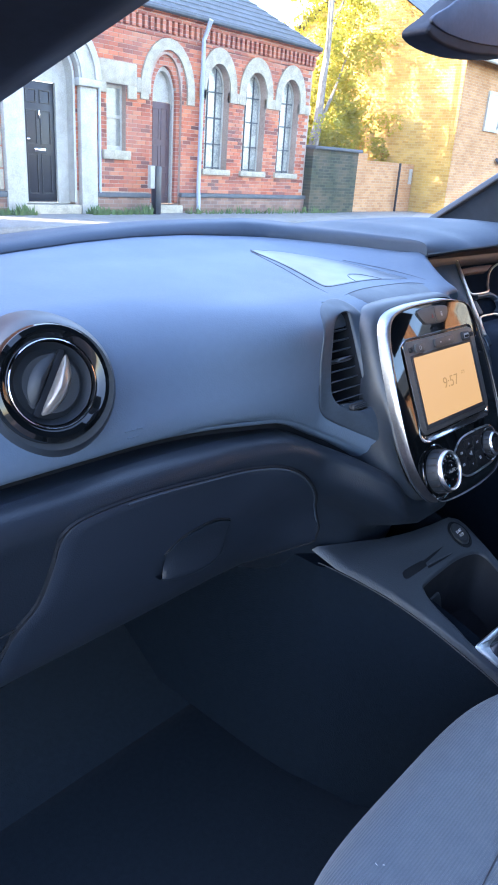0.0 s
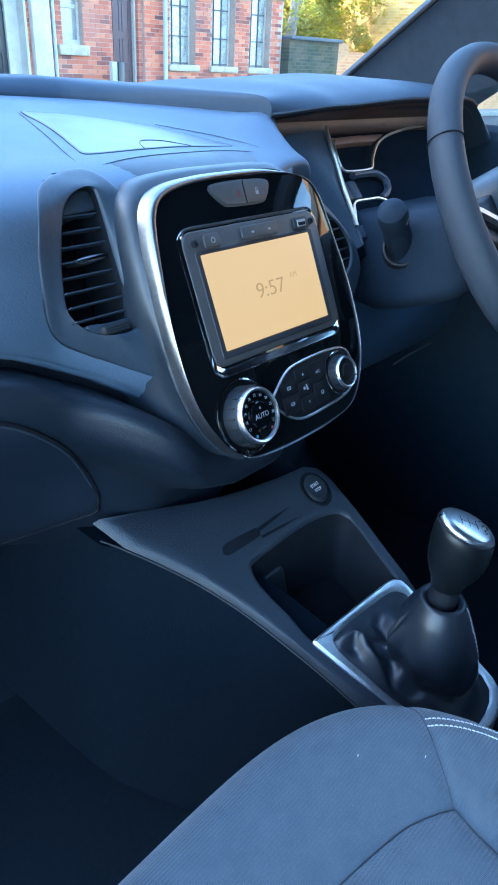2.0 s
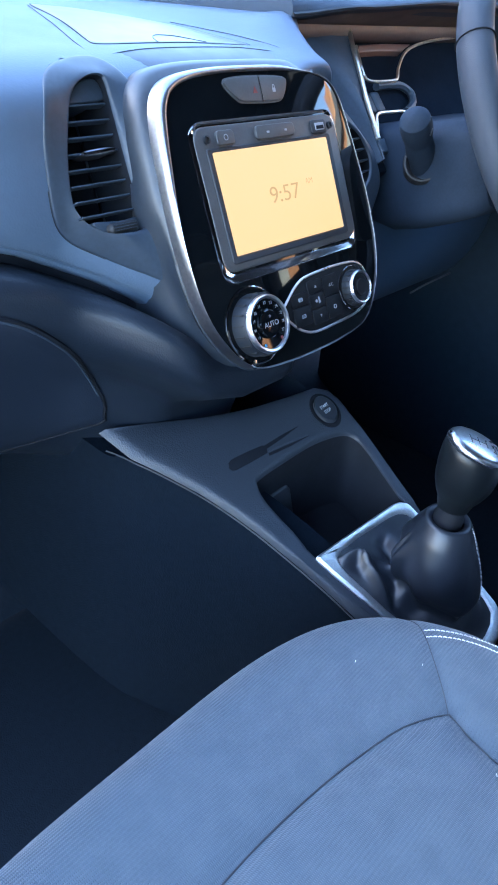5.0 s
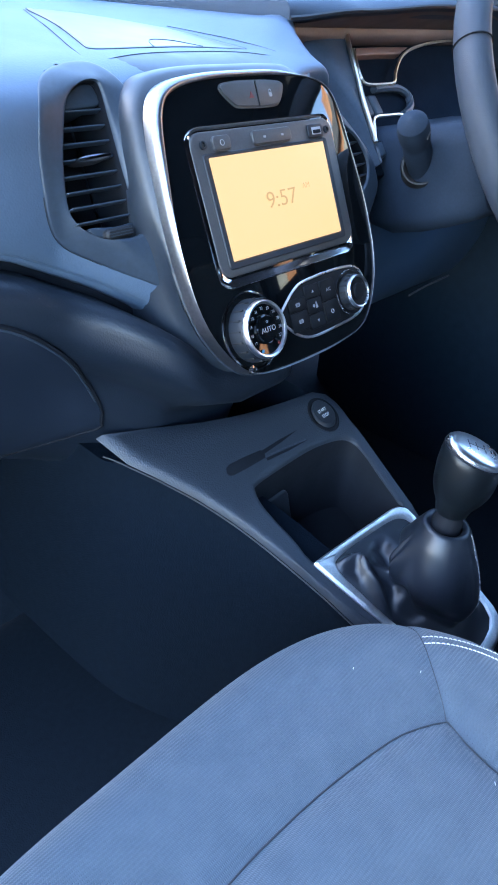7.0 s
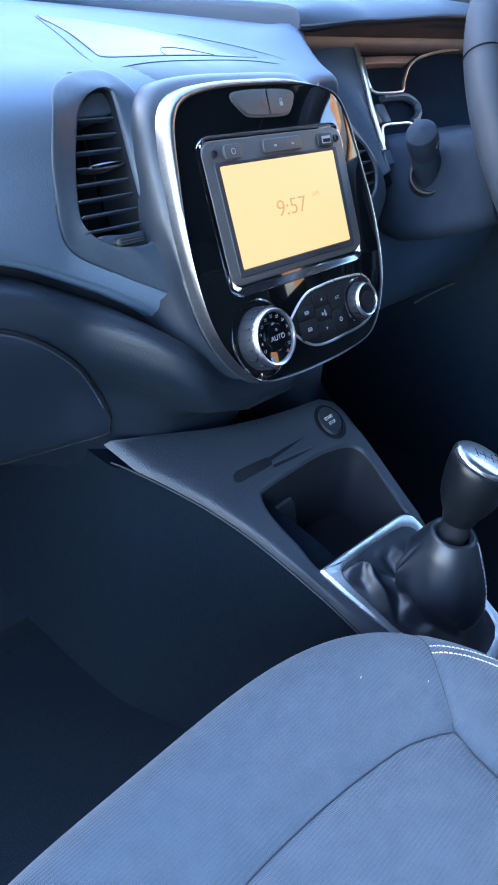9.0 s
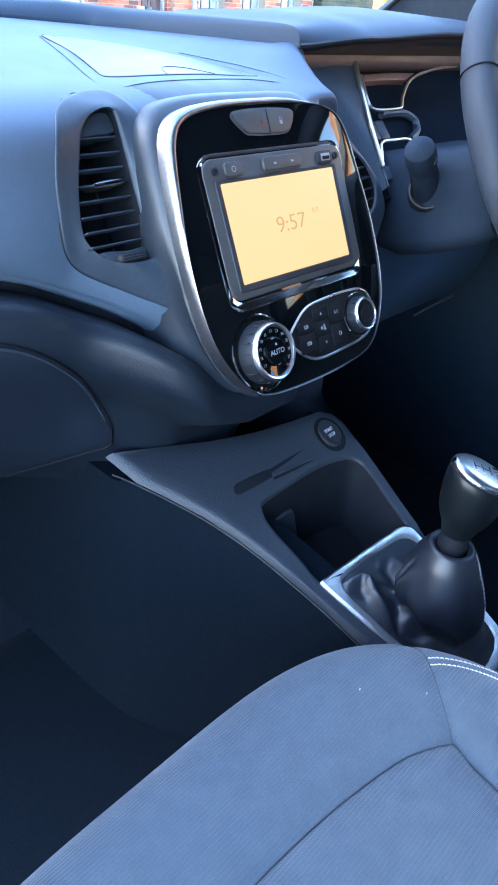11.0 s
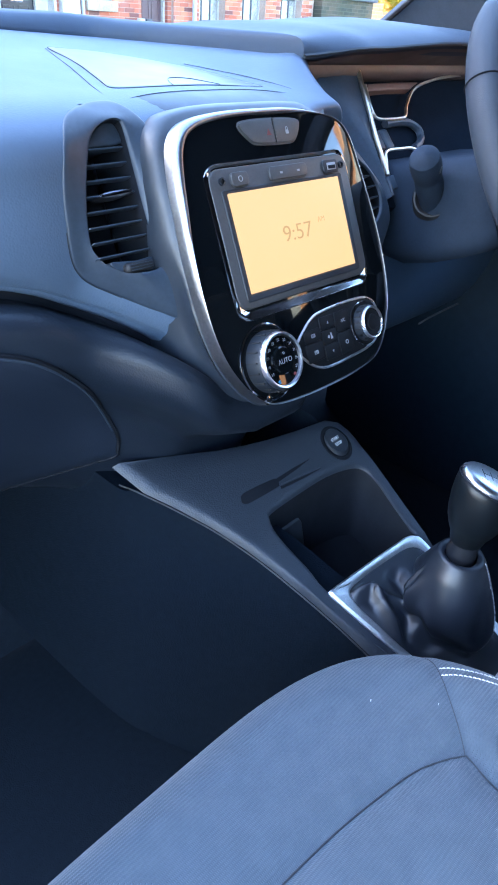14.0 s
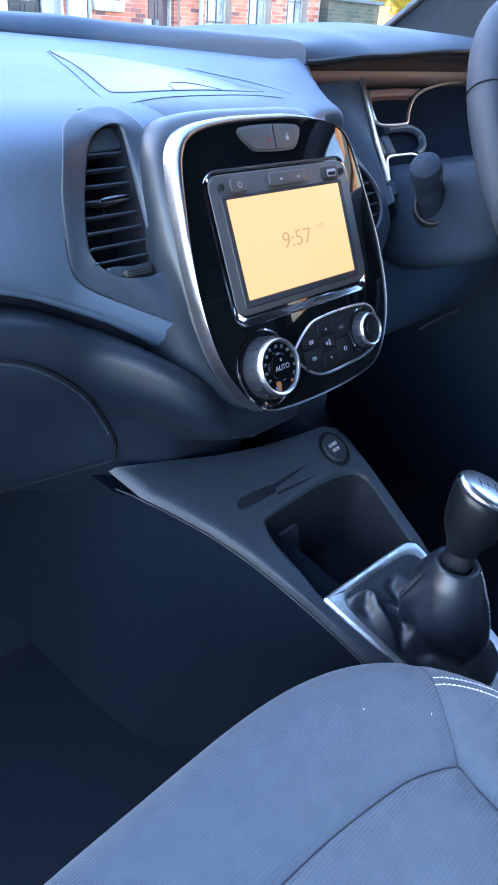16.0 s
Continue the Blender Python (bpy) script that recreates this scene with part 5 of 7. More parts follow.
# ---- driver's side: hood, cluster, column, wheel ----
hoodt = thing("instrument_hood", "dark grey hood over the instrument cluster", "instrument hood", (0.45, 0.3, 0.9))
HOOD_KEYS = {
    0.187: [(0.70, 1.115), (0.55, 1.150), (0.42, 1.1742), (0.34, 1.1768), (0.296, 1.1765), (0.200, 1.1765), (0.158, 1.1740), (0.147, 1.1660), (0.146, 1.1555), (0.149, 1.151), (0.176, 1.146), (0.226, 1.14)],
    0.27: [(0.68, 1.115), (0.52, 1.160), (0.430, 1.1775), (0.36, 1.184), (0.28, 1.1875), (0.22, 1.1880), (0.168, 1.1850), (0.130, 1.1775), (0.111, 1.1665), (0.116, 1.1630), (0.15, 1.152), (0.22, 1.135)],
    0.42: [(0.64, 1.115), (0.50, 1.167), (0.420, 1.182), (0.34, 1.192), (0.27, 1.1975), (0.20, 1.1965), (0.148, 1.1930), (0.108, 1.1855), (0.088, 1.1755), (0.092, 1.1725), (0.13, 1.156), (0.22, 1.14)],
    0.56: [(0.58, 1.120), (0.48, 1.162), (0.400, 1.180), (0.33, 1.190), (0.26, 1.194), (0.19, 1.1935), (0.142, 1.1905), (0.105, 1.1840), (0.087, 1.1755), (0.092, 1.1725), (0.13, 1.156), (0.22, 1.14)],
    0.78: [(0.50, 1.130), (0.42, 1.150), (0.360, 1.155), (0.30, 1.155), (0.24, 1.150), (0.18, 1.140), (0.13, 1.120), (0.105, 1.100), (0.100, 1.090), (0.106, 1.080), (0.13, 1.07), (0.22, 1.05)],
}
put("hood_shell", grid([[(x, p.y, p.z) for p in spline([(0, *q) for q in stations(HOOD_KEYS, x)], 3)] for x in [0.187 + 0.0148 * i for i in range(41)]]), M_TOP, hoodt, angle=60)
put("hood_lip", tube([(x, p[0] - 0.0015, p[1]) for x in [0.187 + 0.02 * i for i in range(22)] for p in [spline([(0, *q) for q in stations(HOOD_KEYS, x)], 3)[24].yz]], 0.0025, 6), M_DARK, hoodt, "dark lip under the hood")
CLU = Matrix(((1, 0, 0, 0), (0, 0.669, -0.743, 0.084), (0, 0.743, 0.669, 1.057), (0, 0, 0, 1)))
clus = thing("instrument_cluster", "dark instrument cluster with thin chrome trim", "instrument cluster", (0.42, 0.12, 1.0))
BX = [0.192 + 0.022 * i for i in range(22)]
put("hood_underside", grid([[(x, p.y, p.z) for p in spline([(0, h[0] + 0.004, h[1] - 0.003), (0, lerp(h[0], 0.150, 0.5), lerp(h[1], 1.1475, 0.55)), (0, 0.150, 1.1475), (0, 0.153, 1.1450)], 3)] for x in BX for h in [stations(HOOD_KEYS, x)[9]]]), M_BROWN, clus, "brown-tinted underside of the hood", angle=60)
put("brow", grid([[(x, p.y, p.z) for p in spline([(0, 0.149, 1.1462), (0, 0.148, 1.1400), (0, 0.150, 1.1335), (0, 0.158, 1.1270), (0, 0.175, 1.122)], 3)] for x in BX]), M_BROWN, clus, "brownish brow lining")
put("cluster_backing", box(0.186, 0.235, 0.98, 0.76, 0.25, 1.165), M_VOID, clus, smooth=False)
put("binnacle_face", plate(rrect(0.240, -0.07, 0.64, 0.105, 0.01), -0.05, -0.012, CLU, 0.003), M_ABYSS, clus)
CH = []
for v, ua, ub in ((0.112, 0.222, 0.318), (0.103, 0.2245, 0.309), (0.0965, 0.222, 0.303), (0.0723, 0.231, 0.294), (0.0483, 0.241, 0.2865), (0.0145, 0.252, 0.275), (-0.036, 0.256, 0.2625), (-0.06, 0.255, 0.258)):
    CH.append([CLU @ Vector(p) for p in ((0.168, v, -0.040), (0.180, v, -0.034 if v > 0.09 else -0.020), (ua - 0.02, v, -0.012), (ua - 0.004, v, -0.006), (ua + 0.003, v, 0.001), ((ua + ub) / 2, v, 0.004), (ub - 0.003, v, 0.003), (ub, v, -0.001), (ub + 0.001, v, -0.03))])
put("side_cheek", grid(CH), M_POD, clus, angle=50)


def clu_tube(name, pts, r, material, label="", w=0.0):
    return put(name, tube([CLU @ Vector((p.x, p.y, w)) for p in spline([(a, c, 0) for a, c in pts], 5)], r, 8), material, clus, label)


clu_tube("chrome_edge", [(0.3035, 0.105), (0.3007, 0.0965), (0.2918, 0.0723), (0.2846, 0.0483), (0.2726, 0.0145), (0.2586, -0.0357)], 0.0030, M_BRIGHT, "thin chrome edge", 0.006)
clu_tube("chrome_trim", [(0.3142, 0.0905), (0.3076, 0.0729), (0.3020, 0.0545), (0.3045, 0.0440), (0.3229, 0.0412), (0.3600, 0.0412), (0.3720, 0.0445), (0.3857, 0.0583), (0.419, 0.080), (0.4625, 0.092), (0.5262, 0.0998), (0.60, 0.104)], 0.0020, M_BRIGHT, "chrome gauge surround")
clu_tube("gauge_shroud", [(0.326, 0.0385), (0.3508, 0.0392), (0.380, 0.0375), (0.3965, 0.0270), (0.3930, 0.0136), (0.3796, 0.0050), (0.366, 0.0010)], 0.0052, M_POD, "", -0.006)
clu_tube("chrome_trim", [(0.2699, -0.0295), (0.2800, -0.0150), (0.2870, -0.0040), (0.2980, -0.0005), (0.3220, -0.0008), (0.3460, -0.0015), (0.3600, -0.0060), (0.38, -0.014)], 0.0020, M_BRIGHT)
put("gauge_bezel", plate([(0.3228, 0.0937), (0.3840, 0.0955), (0.4449, 0.0946), (0.419, 0.0836), (0.37, 0.0845), (0.3185, 0.0831)], -0.012, -0.002, CLU, 0.002), M_TAN, clus, "tan upper gauge bezel")
for u in (0.292, 0.312):
    put("gauge_step", plate(rrect(u, 0.006, u + 0.017, 0.034, 0.004), -0.02, -0.008, CLU, 0.003), M_POD, clus)
put("lower_tab", plate(rrect(0.262, -0.052, 0.292, -0.034, 0.004), -0.01, 0.003, CLU, 0.002), M_POD, clus)

col = thing("steering_column", "dark plastic steering column shroud with stalk", "steering column", (0.36, 0.0, 0.95))
rows = []
for y, x0, x1, z0, z1 in ((0.10, 0.290, 0.52, 0.925, 1.040), (0.05, 0.275, 0.51, 0.925, 1.048), (0.00, 0.262, 0.49, 0.940, 1.056), (-0.040, 0.258, 0.48, 0.955, 1.066), (-0.075, 0.262, 0.46, 0.97, 1.068), (-0.088, 0.275, 0.45, 0.98, 1.062)):
    rows.append([(p[0], y + (p[1] - 1.0) * 0.25, p[1]) for p in rrect(x0, z0, x1, z1, 0.022)])
bmc = grid(rows, False, True)
cap(bmc, rows[-1])
put("shroud", bmc, M_SHROUD, col, angle=50)
STK = Matrix.Translation((0.264, -0.005, 1.021)) @ Vector((-0.044, -0.010, 0.041)).to_track_quat("Z", "Y").to_matrix().to_4x4()
stalk = put("wiper_stalk", lathe([(0.0150, -0.02), (0.0155, 0.010), (0.0165, 0.020), (0.0160, 0.034), (0.0152, 0.038), (0.0162, 0.042), (0.0176, 0.052), (0.0180, 0.062), (0.0164, 0.072), (0.0100, 0.0785), (0.0, 0.0805)], STK, 28), M_SHROUD, col, "black stalk with rounded end")
put("stalk_boot", lathe([(0.0255, -0.016), (0.0245, 0.004), (0.0225, 0.0085), (0.0205, 0.0085), (0.0185, 0.002), (0.0150, -0.004)], Matrix.Translation((0.268, -0.006, 1.017)) @ Vector((-0.80, -0.36, 0.36)).to_track_quat("Z", "Y").to_matrix().to_4x4(), 28), M_RUBBER, stalk, "rubber boot round the stalk")
put("stalk_mark", plate(rrect(-0.0020, -0.0040, 0.0020, 0.0040, 0.0008, 1), 0.0174, 0.0184, Matrix.Translation((0.2205, -0.0147, 1.060)) @ Vector((0.25, -0.95, -0.10)).to_track_quat("Z", "Y").to_matrix().to_4x4(), 0.0003, steps=1), M_BUTTON, stalk)
kneep = thing("knee_panel", "dark lower panel under the steering column", "dash panel", (0.45, 0.1, 0.7))
put("panel", grid([[(x, p.y, p.z) for p in spline([(0, 0.12, 1.03), (0, 0.09, 0.98), (0, 0.085, 0.90), (0, 0.10, 0.82), (0, 0.16, 0.74), (0, 0.30, 0.70)], 3)] for x in (0.10, 0.18, 0.26, 0.4, 0.6, 0.78)]), M_KNEE, kneep)
put("panel_seam", tube(spline([(0.455, 0.080, 0.785), (0.50, 0.080, 0.789), (0.58, 0.080, 0.791)], 4), 0.0014, 6), M_BUTTON, kneep)

wheel = thing("steering_wheel", "dark leather steering wheel with silver spoke trim", "steering wheel", (0.35, -0.133, 1.07))
TW = radians(34)
WM = Matrix(((1, 0, 0, 0.35), (0, math.sin(TW), -math.cos(TW), -0.133), (0, math.cos(TW), math.sin(TW), 1.07), (0, 0, 0, 1)))
rows = []
for i in range(72):
    a = 2 * math.pi * i / 72
    grip = 1 + 0.10 * max(0, math.cos(2 * (a - radians(20)))) ** 4
    c = Vector((0.187 * math.cos(a), 0.187 * math.sin(a), 0))
    e = Vector((math.cos(a), math.sin(a), 0))
    rows.append([WM @ (c + e * (0.0155 * grip * math.cos(2 * math.pi * j / 16)) + Vector((0, 0, 0.0185 * grip * math.sin(2 * math.pi * j / 16)))) for j in range(16)])
put("rim", grid(rows, True, True), M_RIM, wheel, "leather wheel rim", angle=80)
for a in (150, 30):
    put("rim_seam", tube([WM @ Vector((0.187 * math.cos(radians(a)) + 0.0162 * math.cos(t_) * math.cos(radians(a)), 0.187 * math.sin(radians(a)) + 0.0162 * math.cos(t_) * math.sin(radians(a)), 0.0192 * math.sin(t_))) for t_ in [2 * math.pi * k / 24 for k in range(24)]], 0.0008, 5, True), M_VOID, wheel)
put("airbag_cover", plate([(p.x, p.y) for p in spline([(-0.085, 0.035, 0), (-0.05, 0.062, 0), (0, 0.068, 0), (0.05, 0.062, 0), (0.085, 0.035, 0), (0.070, -0.035, 0), (0.035, -0.068, 0), (-0.035, -0.068, 0), (-0.070, -0.035, 0)], 4, True)], -0.05, 0.012, WM, 0.015), M_POD, wheel)
for sgn in (-1, 1):
    put("spoke", plate([(sgn * a, b) for a, b in ((0.07, 0.040), (0.12, 0.030), (0.166, 0.022), (0.166, -0.020), (0.12, -0.018), (0.07, -0.03))], -0.03, -0.008, WM, 0.006), M_DARK, wheel)
    put("spoke_trim", tube([WM @ Vector((sgn * a, b, -0.004)) for a, b in ((0.162, 0.026), (0.14, 0.018), (0.10, 0.0), (0.078, -0.03), (0.060, -0.075), (0.05, -0.12))], 0.007, 8), M_SATIN, wheel, "silver spoke trim")
put("spoke", plate([(-0.03, -0.06), (0.03, -0.06), (0.022, -0.178), (-0.022, -0.178)], -0.03, -0.008, WM, 0.006), M_DARK, wheel)

# ---- interior mirror ----
mir = thing("interior_mirror", "dark plastic interior rear-view mirror", "rear-view mirror", (0.02, 0.06, 1.48))
MM = Matrix(((1, 0, 0, 0.036), (0, 0.10, -0.995, 0.06), (0, 0.995, 0.10, 1.459), (0, 0, 0, 1)))
MO = [(p.x, p.y) for p in spline([(-0.092, -0.034, 0), (-0.086, -0.026, 0), (-0.052, -0.008, 0), (-0.020, 0.012, 0), (0.02, 0.030, 0), (0.08, 0.040, 0), (0.15, 0.036, 0), (0.185, 0.020, 0), (0.19, -0.010, 0), (0.16, -0.024, 0), (0.10, -0.034, 0), (0.0137, -0.0427, 0), (-0.040, -0.0435, 0), (-0.068, -0.0415, 0), (-0.085, -0.038, 0)], 4, True)]
put("mirror_shell", plate(MO, -0.034, 0.0, MM, 0.004, steps=4), M_DARKTRIM, mir, angle=60)
put("mirror_glass", plate([(lerp(0.05, u, 0.955), lerp(0.002, v, 0.80) + 0.004) for u, v in MO], -0.003, 0.0015, MM, 0.001), M_DIM, mir, "mirror glass with its dim reflection painted as flat grey-blue")
put("mirror_stem", tube([(0.05, 0.085, 1.47), (0.05, 0.100, 1.50), (0.045, 0.06, 1.535)], 0.012, 10), M_DARKTRIM, mir)

# ---- passenger seat ----
seat = thing("passenger_seat", "dark blue-grey cloth passenger seat with white stitching", "car seat", (-0.34, -0.45, 0.40))
SCX, SCY, SA, SB, SN = -0.329, -0.50, 0.291, 0.31, 3.5
INSERT = [(-0.165, -0.72), (-0.165, -0.5), (-0.162, -0.42), (-0.160, -0.386), (-0.157, -0.367)]
INSERT += [(p.x, p.y) for p in spline([(-0.150, -0.347, 0), (-0.175, -0.333, 0), (-0.201, -0.324, 0), (-0.264, -0.313, 0), (-0.335, -0.3085, 0), (-0.406, -0.313, 0), (-0.469, -0.324, 0), (-0.495, -0.333, 0), (-0.52, -0.347, 0)], 4)]
INSERT += [(-0.513, -0.367), (-0.510, -0.386), (-0.508, -0.42), (-0.505, -0.5), (-0.505, -0.72)]
BOLSTER = [(p.x, p.y) for p in spline([(-0.150, -0.346, 0), (-0.130, -0.324, 0), (-0.105, -0.297, 0), (-0.090, -0.279, 0), (-0.082, -0.255, 0), (-0.078, -0.22, 0)], 4)]


def seg_dist(p, line):
    best = 9.0
    for a, b in zip(line, line[1:]):
        ax, ay, bx, by = a[0], a[1], b[0], b[1]
        dx, dy = bx - ax, by - ay
        t_ = max(0.0, min(1.0, ((p[0] - ax) * dx + (p[1] - ay) * dy) / (dx * dx + dy * dy + 1e-12)))
        best = min(best, math.hypot(p[0] - ax - dx * t_, p[1] - ay - dy * t_))
    return best


def seat_z(x, y, s):
    c = abs(x - SCX) / SA
    z = 0.730 + 0.013 * c * c - 0.05 * max(0.0, -0.32 - y)
    d1, d2 = seg_dist((x, y), INSERT), seg_dist((x, y), BOLSTER)
    z -= 0.0030 * math.exp(-(d1 / 0.0055) ** 2) + 0.0036 * math.exp(-(d1 / 0.018) ** 2) + 0.0018 * math.exp(-(d2 / 0.006) ** 2)
    if inside(x, y, INSERT):
        z += 0.0030 * (1 - math.exp(-d1 / 0.020))
    if s > 0.84:
        t_ = min(1.0, (s - 0.84) / 0.16)
        z -= 0.046 * (1 - math.sqrt(max(0.0, 1 - t_ * t_)))
    return z


def seat_ring(s, n=420):
    out = []
    for k in range(n):
        a = 2 * math.pi * k / n
        ca, sa = math.cos(a), math.sin(a)
        out.append((SCX + SA * s * math.copysign(abs(ca) ** (2 / SN), ca), SCY + SB * s * math.copysign(abs(sa) ** (2 / SN), sa)))
    return out


SS = [0.02] + [0.06 * k for k in range(1, 7)] + [0.36 + 0.0125 * k for k in range(1, 40)] + [0.86 + 0.014 * k for k in range(10)] + [0.995, 1.0]
rows = [[Vector((x, y, seat_z(x, y, s))) for x, y in seat_ring(s)] for s in SS]
put("cushion_top", grid(rows, False, True), M_CLOTH, seat, "ribbed blue-grey seat cloth", angle=80)
rows = [[Vector((x, y, seat_z(x, y, 1.0) - h)) for x, y in seat_ring(s)] for s, h in ((1.0, 0.0), (1.005, 0.012), (1.0, 0.05), (0.97, 0.12), (0.92, 0.20), (0.90, 0.30))]
put("cushion_side", grid(rows, False, True), M_CLOTH2, seat, angle=80)


def seat_s(x, y):
    return (abs((x - SCX) / SA) ** SN + abs((y - SCY) / SB) ** SN) ** (1 / SN)


def on_seat(x, y, h=0.0):
    return Vector((x, y, seat_z(x, y, seat_s(x, y)) + h))


put("insert_seam", tube([on_seat(x, y, 0.0008) for x, y in INSERT], 0.0007, 5), M_PIPING, seat)
put("bolster_seam", tube([on_seat(x, y, 0.0001) for x, y in BOLSTER], 0.0004, 5), M_PIPING, seat)
for row in range(2):
    pts = spline(((-0.098, -0.292, 0), (-0.084, -0.309, 0), (-0.073, -0.328, 0), (-0.066, -0.345, 0), (-0.062, -0.37, 0)) if row == 0 else ((-0.1045, -0.2975, 0), (-0.091, -0.3145, 0), (-0.081, -0.333, 0), (-0.076, -0.350, 0), (-0.073, -0.375, 0)), 12)
    for k in range(0, len(pts) - 2, 2):
        put("stitch", tube([on_seat(pts[k].x, pts[k].y, 0.0006), on_seat(lerp(pts[k].x, pts[k + 1].x, 0.5), lerp(pts[k].y, pts[k + 1].y, 0.5), 0.0012), on_seat(lerp(pts[k].x, pts[k + 2].x, 0.72), lerp(pts[k].y, pts[k + 2].y, 0.72), 0.0006)], 0.00052, 5), M_THREAD, seat, "white stitch")
put("seat_base", box(-0.56, -0.80, 0.352, -0.11, -0.30, 0.50, 0.02), M_DARK, seat)
put("backrest", box(-0.60, -1.02, 0.60, -0.08, -0.84, 1.28, 0.05), M_CLOTH, seat)
rnd = random.Random(21)
for k in range(9):
    x, y = rnd.uniform(-0.50, -0.08), rnd.uniform(-0.44, -0.23)
    if seat_s(x, y) < 0.93:
        d = Vector((rnd.uniform(-1, 1), rnd.uniform(-1, 1))).normalized() * rnd.uniform(0.0006, 0.0016)
        put("lint_speck", tube([on_seat(x - d.x, y - d.y, 0.0003), on_seat(x + d.x, y + d.y, 0.0006)], 0.00028, 4), M_THREAD, seat)

# ---- driver's seat, unseen, added for its shade and reflections ----
dseat = thing("driver_seat", "unseen blue-grey cloth driver's seat, added for shade and reflections", "car seat", (0.38, -0.6, 0.40))


def cushion(cx, cy, cz, hx, hy, hz, n=4.0, m=None):
    """A padded block with rounded faces."""
    rows_ = []
    for i in range(17):
        a = math.pi * (i / 16 - 0.5)
        ring_ = []
        for j in range(40):
            b = 2 * math.pi * j / 40
            q = [math.copysign(abs(c) ** (2 / n), c) for c in (math.cos(a) * math.cos(b), math.cos(a) * math.sin(b), math.sin(a))]
            v = Vector((hx * q[0], hy * q[1], hz * q[2]))
            ring_.append(Vector((cx, cy, cz)) + (m.to_3x3() @ v if m else v))
        rows_.append(ring_)
    return grid(rows_, False, True)


put("cushion_top", cushion(0.385, -0.60, 0.63, 0.235, 0.27, 0.09), M_CLOTH, dseat, angle=80)
put("seat_base", box(0.18, -0.82, 0.352, 0.59, -0.40, 0.55, 0.02), M_DARK, dseat)
lean = pose(0, 0, 0, -14)
put("backrest", cushion(0.385, -0.92, 0.98, 0.225, 0.075, 0.33, 4.0, lean), M_CLOTH, dseat, angle=80)
hr = put("headrest", cushion(0.385, -1.01, 1.40, 0.13, 0.045, 0.085, 3.5, lean), M_CLOTH2, dseat, angle=80)
for x in (0.33, 0.44):
    put("headrest_post", tube([(x, -0.985, 1.27), (x, -1.005, 1.36)], 0.006, 8), M_CHROME, hr)

# ---- outside ----
M_ASPHALT = mat("asphalt", (0.055, 0.055, 0.056), 0.9, base2=(0.04, 0.04, 0.042), scale=3, bump=0.5, bump_scale=150)
M_PAVE = mat("paving", (0.26, 0.25, 0.23), 0.85, base2=(0.20, 0.19, 0.17), scale=4, bump=0.3, bump_scale=120)
# unseen paving, toned to throw pinkish reflections and bounce into the car
M_CONCRETE = mat("pink_bounce_paving", (0.165, 0.125, 0.118), 0.85, base2=(0.12, 0.092, 0.088), scale=4, bump=0.3, bump_scale=120)
M_STONE = mat("pale_painted_stone", (0.50, 0.43, 0.32), 0.8, base2=(0.30, 0.26, 0.19), scale=6, bump=0.3, bump_scale=60)
M_WHITE = mat("white_paint", (0.50, 0.47, 0.41), 0.6, base2=(0.36, 0.34, 0.29), scale=5, bump=0.1, bump_scale=40)
M_PLINTH = mat("dark_plinth_cap", (0.10, 0.105, 0.11), 0.7, scale=8, bump=0.3, bump_scale=60)
M_BLACKDOOR = mat("black_door_paint", (0.012, 0.012, 0.016), 0.35, scale=8)
M_BROWNDOOR = mat("brown_door_paint", (0.10, 0.050, 0.048), 0.5, base2=(0.075, 0.04, 0.04), scale=9)
M_SLATE = mat("slate", (0.075, 0.08, 0.085), 0.6, base2=(0.05, 0.055, 0.055), scale=5, bump=0.3, bump_scale=50)
M_PIPE = mat("grey_pipe_paint", (0.42, 0.46, 0.52), 0.5, scale=9)
# pale reflections and curtains are mixed into this glass colour
M_WINGLASS = mat("pale_reflection_glass", (0.22, 0.225, 0.21), 0.15, base2=(0.50, 0.49, 0.42), scale=3, rough2=0.3, spec=0.8)
M_DARKPANE = mat("dim_window_glass", (0.20, 0.21, 0.19), 0.15, base2=(0.28, 0.28, 0.25), scale=4, spec=0.6)
M_GRASS = mat("rough_grass", (0.11, 0.16, 0.05), 0.9, base2=(0.07, 0.11, 0.03), scale=12)
M_BARK = mat("pale_bark", (0.36, 0.31, 0.26), 0.9, base2=(0.16, 0.13, 0.11), scale=9, bump=0.6, bump_scale=40)
M_LEAF = mat("autumn_leaves", (0.12, 0.145, 0.028), 0.6, base2=(0.27, 0.235, 0.036), scale=1.3)
_nt = M_LEAF.node_tree
_tl = _nt.nodes.new("ShaderNodeBsdfTranslucent")
_tl.inputs[0].default_value = (0.56, 0.52, 0.06, 1)
_mx = _nt.nodes.new("ShaderNodeMixShader")
_mx.inputs[0].default_value = 0.5
_nt.links.new(_nt.nodes["Principled BSDF"].outputs[0], _mx.inputs[1])
_nt.links.new(_tl.outputs[0], _mx.inputs[2])
_nt.links.new(_mx.outputs[0], _nt.nodes["Material Output"].inputs[0])


